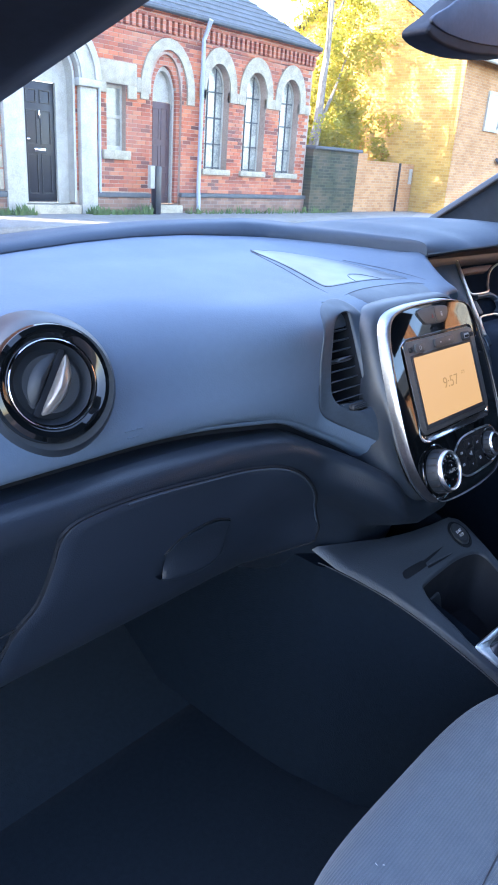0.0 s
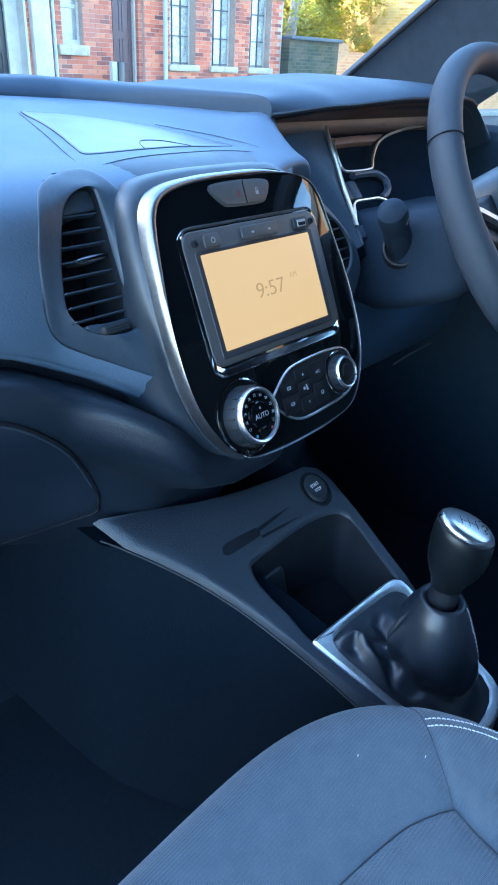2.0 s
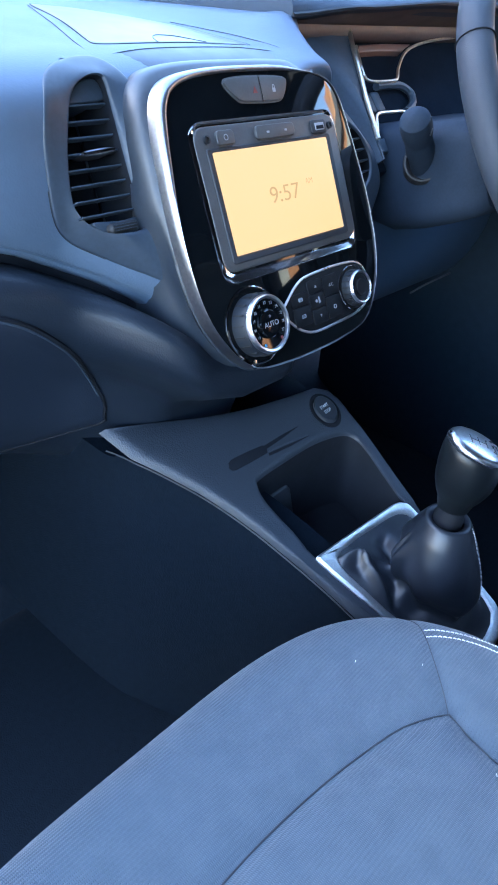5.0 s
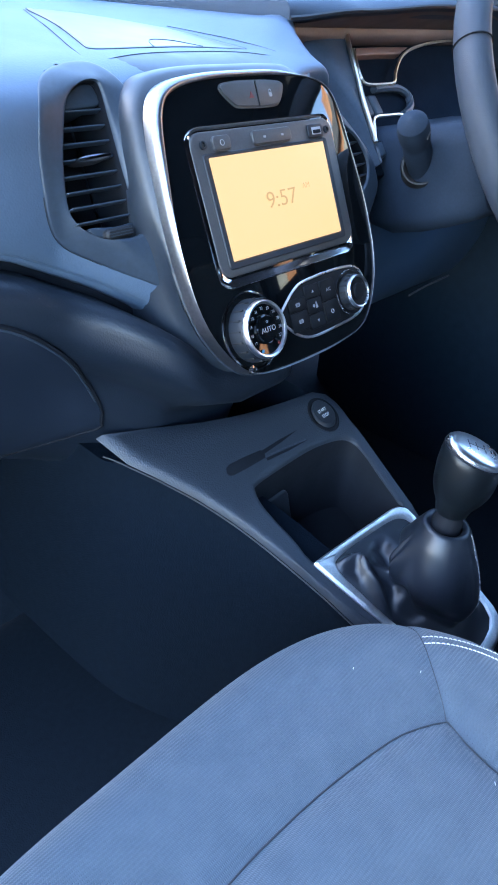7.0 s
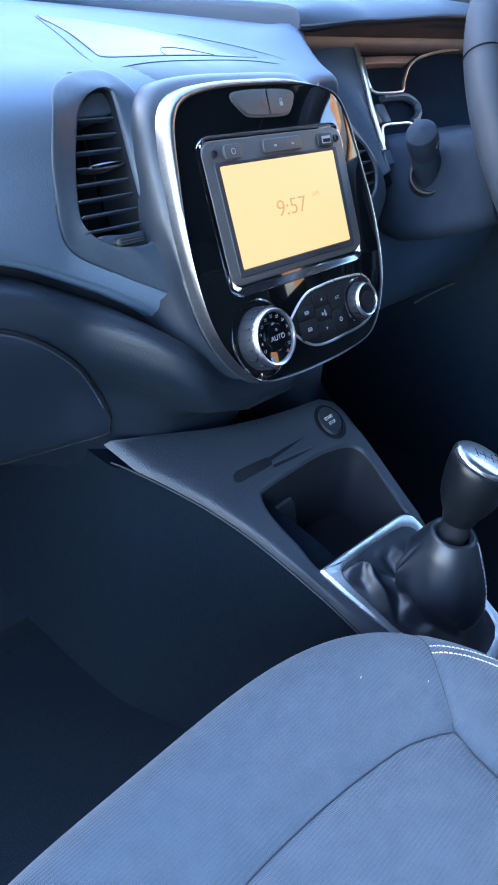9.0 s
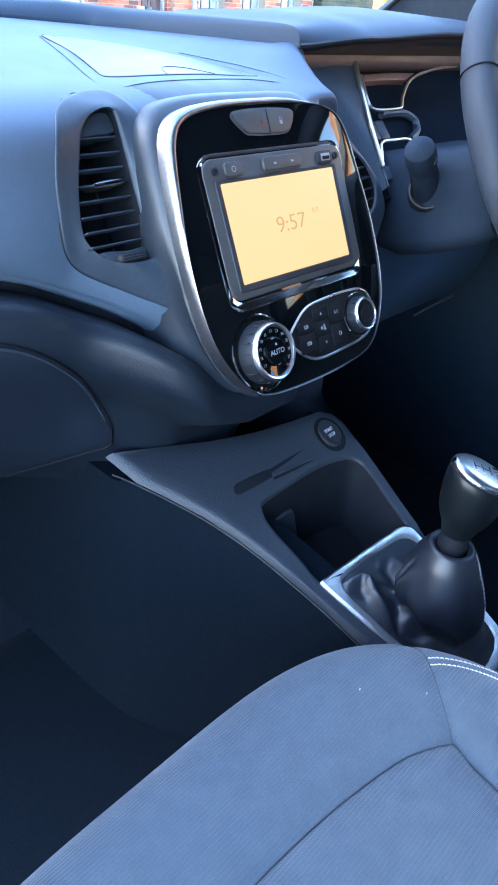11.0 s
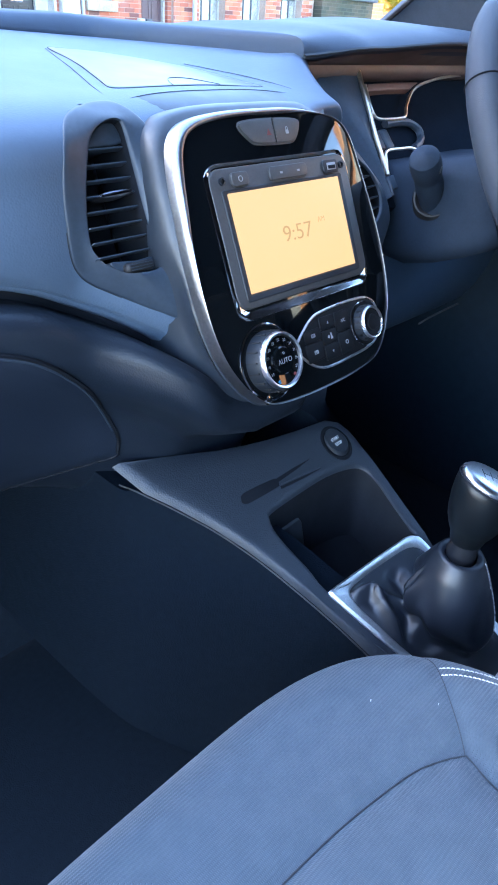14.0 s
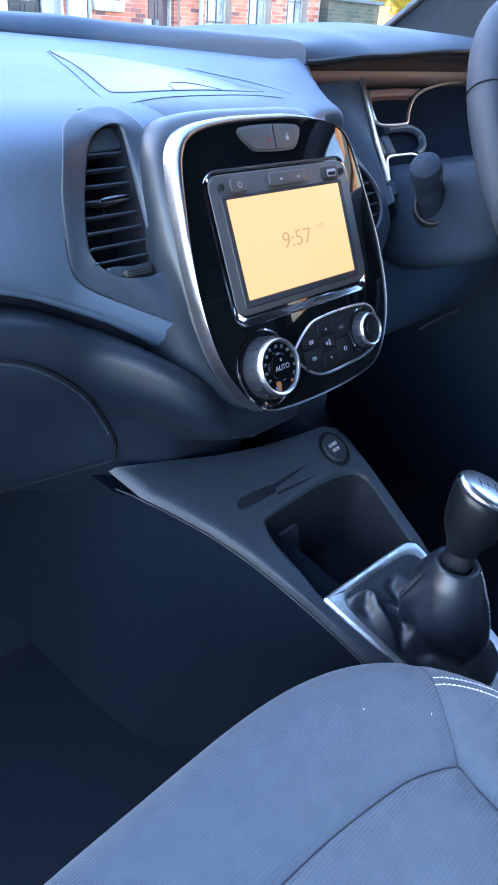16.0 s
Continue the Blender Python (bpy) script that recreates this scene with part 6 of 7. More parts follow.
def brick_mat(name, c1, c2, mortar, bump=0.6, stain=(0.6, 0.6, 0.6), axis="xz"):
    """Brickwork of 225 x 75 mm courses with uneven tones, stains and recessed joints."""
    m = mat(name, c1, 0.85, base2=c2, scale=2.2)
    nt = m.node_tree
    p = nt.nodes["Principled BSDF"]
    tc = nt.nodes.new("ShaderNodeTexCoord")
    sep = nt.nodes.new("ShaderNodeSeparateXYZ")
    cmb = nt.nodes.new("ShaderNodeCombineXYZ")
    nt.links.new(tc.outputs["Object"], sep.inputs[0])
    nt.links.new(sep.outputs["X" if axis == "xz" else "Y"], cmb.inputs["X"])
    nt.links.new(sep.outputs["Z"], cmb.inputs["Y"])
    br = nt.nodes.new("ShaderNodeTexBrick")
    br.inputs["Scale"].default_value = 1.0
    br.inputs["Brick Width"].default_value = 0.225
    br.inputs["Row Height"].default_value = 0.075
    br.inputs["Mortar Size"].default_value = 0.006
    br.inputs["Color1"].default_value = (*c1, 1)
    br.inputs["Color2"].default_value = (*c2, 1)
    br.inputs["Mortar"].default_value = (*mortar, 1)
    nt.links.new(cmb.outputs[0], br.inputs["Vector"])
    nz = nt.nodes.new("ShaderNodeTexNoise")
    nz.inputs["Scale"].default_value = 1.6
    nz.inputs["Detail"].default_value = 6
    nt.links.new(tc.outputs["Object"], nz.inputs["Vector"])
    rg = nt.nodes.new("ShaderNodeMapRange")
    rg.inputs["From Min"].default_value, rg.inputs["From Max"].default_value = 0.35, 0.7
    nt.links.new(nz.outputs["Fac"], rg.inputs["Value"])
    mx = nt.nodes.new("ShaderNodeMix")
    mx.data_type, mx.blend_type = "RGBA", "MULTIPLY"
    mx.inputs["B"].default_value = (*stain, 1)
    nt.links.new(rg.outputs["Result"], mx.inputs["Factor"])
    nt.links.new(br.outputs["Color"], mx.inputs["A"])
    nt.links.new(mx.outputs["Result"], p.inputs["Base Color"])
    b = nt.nodes.new("ShaderNodeBump")
    b.inputs["Strength"].default_value = bump
    b.inputs["Distance"].default_value = 0.01
    b.invert = True
    nt.links.new(br.outputs["Fac"], b.inputs["Height"])
    nt.links.new(b.outputs["Normal"], p.inputs["Normal"])
    return m


M_BRICK = brick_mat("red_brick", (0.58, 0.200, 0.105), (0.36, 0.100, 0.060), (0.46, 0.33, 0.25), stain=(0.70, 0.66, 0.66))
# gable brick made yellower than the front, adding sunlight to the colour
M_BUFF = brick_mat("buff_brick", (0.60, 0.38, 0.10), (0.46, 0.27, 0.065), (0.50, 0.38, 0.18), stain=(0.85, 0.78, 0.7), axis="yz")
M_BUFFX = brick_mat("buff_brick_front", (0.60, 0.32, 0.14), (0.47, 0.23, 0.095), (0.52, 0.37, 0.24), stain=(0.85, 0.78, 0.7))
M_PLINTHBRICK = brick_mat("stained_plinth_brick", (0.34, 0.19, 0.13), (0.22, 0.12, 0.085), (0.30, 0.24, 0.19), stain=(0.7, 0.7, 0.66))
M_MORTAR = mat("lime_mortar", (0.47, 0.35, 0.27), 0.9, base2=(0.36, 0.25, 0.19), scale=2.5, bump=0.4, bump_scale=90)


def brick_piece_mat(name, island):
    """One fired brick after another: each its own red, with soot and pale weathering over them."""
    m = mat(name, (0.52, 0.17, 0.09), 0.85, base2=(0.40, 0.12, 0.065), scale=7, bump=0.5, bump_scale=80)
    nt = m.node_tree
    p = nt.nodes["Principled BSDF"]
    src = nt.nodes.new("ShaderNodeNewGeometry").outputs["Random Per Island"] if island else nt.nodes.new("ShaderNodeObjectInfo").outputs["Random"]
    ramp = nt.nodes.new("ShaderNodeValToRGB")
    cr = ramp.color_ramp
    cr.elements[0].position, cr.elements[0].color = 0.0, (0.12, 0.050, 0.042, 1)
    cr.elements[1].position, cr.elements[1].color = 1.0, (0.60, 0.22, 0.105, 1)
    for pos, col in ((0.10, (0.25, 0.070, 0.042, 1)), (0.35, (0.43, 0.112, 0.055, 1)), (0.7, (0.53, 0.150, 0.070, 1))):
        e = cr.elements.new(pos)
        e.color = col
    nt.links.new(src, ramp.inputs[0])
    tc = nt.nodes.new("ShaderNodeNewGeometry")
    nz = nt.nodes.new("ShaderNodeTexNoise")
    nz.inputs["Scale"].default_value = 1.3
    nz.inputs["Detail"].default_value = 6
    nt.links.new(tc.outputs["Position"], nz.inputs["Vector"])
    rg = nt.nodes.new("ShaderNodeMapRange")
    rg.inputs["From Min"].default_value, rg.inputs["From Max"].default_value = 0.40, 0.75
    rg.inputs["To Max"].default_value = 0.6
    nt.links.new(nz.outputs["Fac"], rg.inputs["Value"])
    mx = nt.nodes.new("ShaderNodeMix")
    mx.data_type = "RGBA"
    mx.inputs["B"].default_value = (0.30, 0.17, 0.13, 1)
    nt.links.new(rg.outputs["Result"], mx.inputs["Factor"])
    nt.links.new(ramp.outputs["Color"], mx.inputs["A"])
    nt.links.new(mx.outputs["Result"], p.inputs["Base Color"])
    return m


M_BRICK_ONE = brick_piece_mat("fired_brick", False)
M_BRICK_ALL = brick_piece_mat("fired_bricks", True)
M_OLDWALL = brick_mat("mossy_old_brick", (0.12, 0.085, 0.045), (0.05, 0.050, 0.028), (0.12, 0.10, 0.065), stain=(0.40, 0.60, 0.45))

ground = thing("ground", "grey asphalt street reaching to the horizon", "road", (0, 0, 0), kind="structure")
put("road_surface", grid([[(x, y, 0) for x in (-400, -40, -10, 0, 10, 25, 60, 400)] for y in (-400, -60, -10, 0, 8.5, 30, 80, 400)]), M_ASPHALT, ground)
pave = thing("pavement", "worn grey pavement along the building", "pavement", (8, 10.5, 0), kind="structure")
put("paving_slab", box(-30, 9.6, 0.004, 40, 11.6, 0.12, 0.02), M_PAVE, pave)

near_pave = thing("pavement", "unseen paving beside the parked car, pink for its bounce", "pavement", (-2.5, 0, 0), kind="structure")
put("paving_slab", box(-5.0, -14, 0.004, -1.15, 9.5, 0.10, 0.02), M_CONCRETE, near_pave)
FY = 11.55
house = thing("old_school_house", "red brick building with arched pale stone windows", "building", (9.5, 13, 0.1))


def arch_top(cx, half, spring, rise):
    return lambda x: spring + rise * math.sqrt(max(0.0, 1 - ((x - cx) / half) ** 2))


def wall_face(x0, x1, z0, z1, y, holes, depth):
    """A thick wall with openings that go through it: (xa, xb, sill, top function)."""
    bm = bmesh.new()
    cuts = {x0, x1}
    for xa, xb, zb, tf in holes:
        for k in range(17):
            cuts.add(round(lerp(xa, xb, k / 16), 5))
    cuts = sorted(cuts)

    def quad(*pts):
        bm.faces.new([bm.verts.new(p) for p in pts])
    for a, b in zip(cuts, cuts[1:]):
        mid = (a + b) / 2
        hole = next((h for h in holes if h[0] < mid < h[1]), None)
        if hole is None:
            quad((a, y, z0), (b, y, z0), (b, y, z1), (a, y, z1))
            continue
        xa, xb, zb, tf = hole
        ta, tb = tf(a), tf(b)
        quad((a, y, z0), (b, y, z0), (b, y, zb), (a, y, zb))
        quad((a, y, ta), (b, y, tb), (b, y, z1), (a, y, z1))
        quad((a, y, ta), (b, y, tb), (b, y + depth, tb), (a, y + depth, ta))
        quad((a, y, zb), (b, y, zb), (b, y + depth, zb), (a, y + depth, zb))
        if abs(a - xa) < 1e-4:
            quad((a, y, zb), (a, y, ta), (a, y + depth, ta), (a, y + depth, zb))
        if abs(b - xb) < 1e-4:
            quad((b, y, zb), (b, y, tb), (b, y + depth, tb), (b, y + depth, zb))
    quad((x1, y, z0), (x1, y + 9, z0), (x1, y + 9, z1), (x1, y, z1))
    return bm


WIN = [(11.055, 0.365, 1.04, 2.62, 0.52), (12.275, 0.365, 1.04, 2.62, 0.50), (13.50, 0.36, 1.04, 2.62, 0.50)]
holes = [(cx - hw, cx + hw, zb, arch_top(cx, hw, sp, rise)) for cx, hw, zb, sp, rise in WIN]
holes.append((9.16, 10.02, 0.28, arch_top(9.59, 0.43, 2.32, 0.80)))
holes.append((8.10, 8.56, 1.29, lambda x: 2.45))
holes.append((6.28, 7.36, 0.28, arch_top(6.82, 0.54, 2.42, 0.62)))
holes.append((3.9, 5.0, 0.28, lambda x: 2.6))
put("facade_wall", wall_face(-6.0, 14.28, 0.0, 3.95, FY, holes, 0.30), M_MORTAR, house, "pale mortar behind red bricks", smooth=False)
# unseen tall section, added to block the low sun from the dashboard
put("sun_block_wall", box(-16.0, 11.9, 3.0, 5.0, 12.3, 9.5), M_BRICK, house, smooth=False)


def arch_band(cx, spring, r_in, r_out, rise_in, rise_out, y0, y1, legs=0.0, n=28):
    """A stone arch round an opening, with short legs down to its imposts."""
    outer, inner = [], []
    if legs:
        outer.append((cx - r_out, spring - legs)); inner.append((cx - r_in, spring - legs))
    for k in range(n + 1):
        a = math.pi - math.pi * k / n
        outer.append((cx + r_out * math.cos(a), spring + rise_out * math.sin(a)))
        inner.append((cx + r_in * math.cos(a), spring + rise_in * math.sin(a)))
    if legs:
        outer.append((cx + r_out, spring - legs)); inner.append((cx + r_in, spring - legs))
    rows = []
    for ring, y in ((outer, y1), (outer, y0 + 0.012), (outer, y0), (inner, y0), (inner, y1)):
        rows.append([(p[0], y, p[1]) for p in ring])
    bm = grid(rows)
    for k in (0, -1):
        a, b = outer[k], inner[k]
        bm.faces.new([bm.verts.new(q) for q in ((a[0], y0, a[1]), (b[0], y0, b[1]), (b[0], y1, b[1]), (a[0], y1, a[1]))])
    return bm


for cx, hw, zb, sp, rise in WIN:
    put("stone_arch", arch_band(cx, sp, hw, hw + 0.20, rise, rise + 0.30, FY - 0.04, FY + 0.05, 0.20), M_STONE, house, "pale stone window arch")
    put("window_sill", box(cx - hw - 0.07, FY - 0.08, zb - 0.12, cx + hw + 0.07, FY + 0.2, zb, 0.015), M_STONE, house)
    w = put("window", arch_band(cx, sp, hw - 0.05, hw - 0.003, rise - 0.05, rise - 0.003, FY + 0.17, FY + 0.23, sp - zb), M_WHITE, house, "white arched window")
    bmw = bmesh.new()
    for dx in (-0.12, 0.12):
        box(cx + dx - 0.010, FY + 0.18, zb, cx + dx + 0.010, FY + 0.22, sp + rise * 0.92, 0, bmw)
    for z in (zb + 0.03, zb + 0.52, zb + 1.05, sp - 0.02):
        box(cx - hw + 0.04, FY + 0.175, z - 0.013, cx + hw - 0.04, FY + 0.225, z + 0.013, 0, bmw)
    put("glazing_bars", bmw, M_PLINTH, w, smooth=False)
    rows = [[(cx + (hw - 0.02) * (k / 12 - 1), FY + 0.205, zb) for k in range(25)], [(cx + (hw - 0.02) * (k / 12 - 1), FY + 0.205, arch_top(cx, hw - 0.01, sp, rise - 0.01)(cx + (hw - 0.02) * (k / 12 - 1))) for k in range(25)]]
    put("pane", grid(rows), M_WINGLASS, w, "glass with pale reflections and curtains painted in")
# linking stone band at the springing
for a, b in ((10.52, 10.69), (11.62, 11.71), (12.84, 12.94), (14.06, 14.285)):
    put("impost_band", box(a, FY - 0.04, 2.42, b, FY + 0.02, 2.62, 0.01), M_STONE, house)
put("plinth", box(10.0, FY - 0.06, 0.05, 14.31, FY + 0.02, 0.44, 0.01), M_PLINTHBRICK, house)
put("plinth_cap", box(10.0, FY - 0.09, 0.44, 14.33, FY + 0.02, 0.53, 0.02), M_PLINTH, house)
put("plinth", box(7.45, FY - 0.06, 0.05, 9.16, FY + 0.02, 0.42, 0.01), M_PLINTHBRICK, house)
put("plinth_cap", box(7.45, FY - 0.09, 0.42, 9.16, FY + 0.02, 0.51, 0.02), M_PLINTH, house)
put("plinth", box(5.25, FY - 0.06, 0.05, 6.25, FY + 0.02, 0.40, 0.01), M_PLINTHBRICK, house)
put("plinth_cap", box(5.22, FY - 0.10, 0.40, 6.26, FY + 0.02, 0.50, 0.02), M_PLINTH, house)
# eaves
put("cornice", box(7.6, FY - 0.14, 3.78, 14.42, FY + 0.02, 3.88, 0.01), M_BRICK, house)
put("cornice", box(7.6, FY - 0.08, 3.70, 14.36, FY + 0.02, 3.78, 0.01), M_BRICK, house)
for k in range(44):
    put("dentil", box(7.75 + 0.15 * k, FY - 0.08, 3.48, 7.83 + 0.15 * k, FY + 0.02, 3.70), M_BRICK, house, smooth=False)
put("string_course", box(7.6, FY - 0.03, 3.40, 14.3, FY + 0.02, 3.47), M_BRICK, house)
rf = bmesh.new()
EX, EY, EZ = 14.30, FY - 0.16, 3.88
ridge = (10.9, 15.4, 6.45)
for q in (((4, EY, EZ), (EX, EY, EZ), ridge, (4, 15.4, 6.45)), ((EX, EY, EZ), (EX, 20, EZ), ridge), ((4, EY, EZ - 0.08), (EX, EY, EZ - 0.08), (EX, EY, EZ), (4, EY, EZ)), ((EX, EY, EZ - 0.08), (EX, 20, EZ - 0.08), (EX, 20, EZ), (EX, EY, EZ)), ((4, EY, EZ - 0.08), (EX, EY, EZ - 0.08), (EX, 20, EZ - 0.08), (4, 20, EZ - 0.08))):
    rf.faces.new([rf.verts.new(p) for p in q])
put("roof", rf, M_SLATE, house, "dark slate hipped roof", smooth=False)
for k in range(20):
    a_, b_ = k / 20, (k + 1.15) / 20
    ya, yb = lerp(EY, 15.4, a_), lerp(EY, 15.4, min(1.0, b_))
    za, zb = lerp(EZ, 6.45, a_) + 0.035, lerp(EZ, 6.45, min(1.0, b_)) + 0.012
    xa, xb = lerp(EX, 10.9, a_), lerp(EX, 10.9, min(1.0, b_))
    bm = grid([[(4, ya, za - 0.02), (xa, ya, za - 0.02)], [(4, ya, za), (xa, ya, za)], [(4, yb, zb), (xb, yb, zb)]])
    put("slate_course", bm, M_SLATE, house, smooth=False)
put("gutter", tube([(4, EY - 0.03, EZ - 0.03), (EX, EY - 0.03, EZ - 0.03)], 0.05, 8), M_PLINTH, house)
put("downpipe", tube([(10.50, FY - 0.28, 3.85), (10.50, FY - 0.20, 3.70), (10.49, FY - 0.10, 3.50), (10.48, FY - 0.10, 0.6), (10.48, FY - 0.12, 0.45), (10.48, FY - 0.13, 0.10)], 0.045, 10), M_PIPE, house, "pale grey downpipe")
put("side_pipe", tube([(7.90, FY - 0.05, 2.4), (7.90, FY - 0.05, 0.5)], 0.03, 8), M_PIPE, house)
# small sash window
w = put("window", hoop([(8.10, 1.29), (8.56, 1.29), (8.56, 2.45), (8.10, 2.45)], [(8.15, 1.37), (8.51, 1.37), (8.51, 2.39), (8.15, 2.39)], -0.05, 0.0, Matrix(((1, 0, 0, 0), (0, 0, -1, FY + 0.12), (0, 1, 0, 0), (0, 0, 0, 1)))), M_WHITE, house, "white sash window", smooth=False)
put("sash_bar", box(8.14, FY + 0.12, 1.86, 8.52, FY + 0.17, 1.92), M_WHITE, w, smooth=False)
put("pane", box(8.14, FY + 0.155, 1.36, 8.52, FY + 0.16, 2.40), M_DARKPANE, w, smooth=False)
put("window_sill", box(7.98, FY - 0.08, 1.12, 8.64, FY + 0.1, 1.29, 0.02), M_STONE, house)
put("stone_lintel", box(7.86, FY - 0.05, 2.45, 8.80, FY + 0.05, 2.84, 0.02), M_STONE, house)
put("stone_block", box(7.86, FY - 0.05, 2.28, 8.08, FY + 0.05, 2.46, 0.02), M_STONE, house)
put("stone_block", box(8.58, FY - 0.05, 2.22, 8.80, FY + 0.05, 2.46, 0.02), M_STONE, house)
put("stone_block", box(8.80, FY - 0.045, 2.36, 9.16, FY + 0.05, 2.62, 0.02), M_STONE, house)
# brown door with fanlight
put("stone_arch", arch_band(9.62, 2.42, 0.52, 0.72, 0.78, 0.98, FY - 0.05, FY + 0.05, 0.16), M_STONE, house, "pale stone door arch")
put("brick_arch", arch_band(9.60, 2.32, 0.32, 0.44, 0.60, 0.80, FY + 0.06, FY + 0.30, 2.0), M_BRICK, house, smooth=False)
put("door_frame", arch_band(9.60, 2.30, 0.28, 0.335, 0.53, 0.61, FY + 0.14, FY + 0.28, 2.0), M_WHITE, house)
put("fanlight", grid([[(9.60 + 0.30 * (k / 10 - 1), FY + 0.26, 2.27) for k in range(21)], [(9.60 + 0.30 * (k / 10 - 1), FY + 0.26, arch_top(9.60, 0.31, 2.30, 0.57)(9.60 + 0.30 * (k / 10 - 1))) for k in range(21)]]), M_WHITE, house)


def panel_door(name, label, x0, x1, z0, z1, y, material, rows_):
    d = put(name, box(x0, y, z0, x1, y + 0.05, z1, 0.005), material, house, label)
    wd = (x1 - x0)
    for a, b in rows_:
        for k in range(2):
            xa = x0 + wd * (0.13 + 0.42 * k)
            put("door_panel", hoop([(xa, z0 + a), (xa + wd * 0.32, z0 + a), (xa + wd * 0.32, z0 + b), (xa, z0 + b)], [(xa + 0.02, z0 + a + 0.02), (xa + wd * 0.32 - 0.02, z0 + a + 0.02), (xa + wd * 0.32 - 0.02, z0 + b - 0.02), (xa + 0.02, z0 + b - 0.02)], -0.01, 0.012, Matrix(((1, 0, 0, 0), (0, 0, -1, y), (0, 1, 0, 0), (0, 0, 0, 1))), bevel=0.004), material, d, smooth=False)
    return d


panel_door("door", "brown panelled door", 9.33, 9.87, 0.30, 2.26, FY + 0.20, M_BROWNDOOR, ((0.12, 0.62), (0.72, 1.15), (1.25, 1.85)))
put("door_step", box(9.1, FY - 0.10, 0.05, 10.05, FY + 0.25, 0.28, 0.02), M_STONE, house)
# black door in the white arched porch
put("stone_arch", arch_band(6.84, 2.45, 0.56, 0.98, 0.62, 0.98, FY - 0.14, FY + 0.05, 0.0), M_WHITE, house, "white painted door arch")
put("arch_moulding", arch_band(6.84, 2.45, 0.90, 1.02, 0.90, 1.02, FY - 0.19, FY - 0.10, 0.0), M_WHITE, house)
put("arch_moulding", arch_band(6.84, 2.45, 0.60, 0.68, 0.66, 0.74, FY - 0.17, FY - 0.10, 0.0), M_WHITE, house)
for a, b in ((5.84, 6.30), (7.38, 7.84)):
    put("door_pier", box(a + 0.06, FY - 0.12, 0.10, b - 0.04, FY + 0.05, 2.32, 0.015), M_WHITE, house)
    put("capital", box(a - 0.02, FY - 0.20, 2.32, b + 0.02, FY + 0.05, 2.45, 0.03), M_WHITE, house)
put("door_frame", hoop([(6.30, 0.28), (7.34, 0.28), (7.34, 2.44), (6.30, 2.44)], [(6.39, 0.30), (7.08, 0.30), (7.08, 2.33), (6.39, 2.33)], -0.06, 0.02, Matrix(((1, 0, 0, 0), (0, 0, -1, FY + 0.16), (0, 1, 0, 0), (0, 0, 0, 1)))), M_WHITE, house, smooth=False)
put("tympanum", grid([[(6.82 + 0.54 * (k / 10 - 1), FY + 0.16, 2.40) for k in range(21)], [(6.82 + 0.54 * (k / 10 - 1), FY + 0.16, arch_top(6.82, 0.545, 2.42, 0.625)(6.82 + 0.54 * (k / 10 - 1))) for k in range(21)]]), M_WHITE, house)
put("porch_lining", arch_band(6.82, 2.42, 0.495, 0.5395, 0.575, 0.6195, FY - 0.06, FY + 0.17, 2.1), M_WHITE, house)
bd = panel_door("door", "black six-panel door", 6.40, 7.07, 0.31, 2.32, FY + 0.18, M_BLACKDOOR, ((0.14, 0.82), (0.98, 1.55), (1.66, 1.88)))
put("letter_box", box(6.63, FY + 0.165, 1.17, 6.86, FY + 0.18, 1.23, 0.005), M_CHROME, bd)
put("door_knocker", box(6.735, FY + 0.155, 1.72, 6.765, FY + 0.18, 1.86, 0.005), M_CHROME, bd)
put("door_handle", box(6.47, FY + 0.14, 1.36, 6.53, FY + 0.18, 1.39, 0.005), M_CHROME, bd)
put("door_step", box(6.2, FY - 0.15, 0.05, 7.4, FY + 0.2, 0.28, 0.02), M_STONE, house)
# quoins beside the porch
for k in range(7):
    wd = 0.30 if k % 2 else 0.18
    put("quoin", box(5.84 - wd - 0.10, FY - 0.03, 0.52 + 0.36 * k, 5.88, FY + 0.02, 0.86 + 0.36 * k, 0.008), M_STONE, house, smooth=False)
put("stone_band", box(5.3, FY - 0.05, 2.85, 5.95, FY + 0.02, 3.35, 0.01), M_STONE, house)
pb = thing("utility_post", "dark utility box on a post by the door", "utility box", (9.1, 11.2, 0.12))
put("post", box(9.02, 11.15, 0.12, 9.16, 11.30, 1.05, 0.01), M_BLACKDOOR, pb)
put("notice_box", box(8.90, 11.18, 0.62, 9.02, 11.28, 1.05, 0.01), M_WHITE, pb)

# ---- garden wall, side house and tree ----
gw = thing("garden_wall", "old mossy dark brick garden wall", "wall", (15.3, 11.3, 0.0))
put("wall_face", box(14.34, 11.35, 0.0, 16.35, 11.60, 1.66), M_OLDWALL, gw, smooth=False)
put("wall_coping", box(14.32, 11.28, 1.66, 16.45, 11.66, 1.74, 0.02), M_PLINTH, gw)
gw2 = thing("garden_wall", "low buff brick boundary wall in sunlight", "wall", (18, 12, 0.0))
put("wall_face", box(16.35, 11.62, 0.0, 17.2, 11.85, 1.68), M_BUFFX, gw2, smooth=False)
put("wall_face", box(17.2, 11.70, 0.0, 19.95, 11.95, 1.50), M_BUFFX, gw2, smooth=False)
sh = thing("side_house", "sunlit buff brick house with pitched roof", "house", (24, 14, 0.0))
bm = bmesh.new()
for q in (((20, 10.5, 0), (20, 18, 0), (20, 18, 4.6), (20, 14.2, 6.9), (20, 10.5, 4.6)),):
    bm.faces.new([bm.verts.new(p) for p in q])
put("gable_wall", bm, M_BUFF, sh, "sunlit brick gable", smooth=False)
put("front_wall", box(20.03, 10.5, 0, 34, 10.8, 4.6), M_BUFFX, sh, smooth=False)
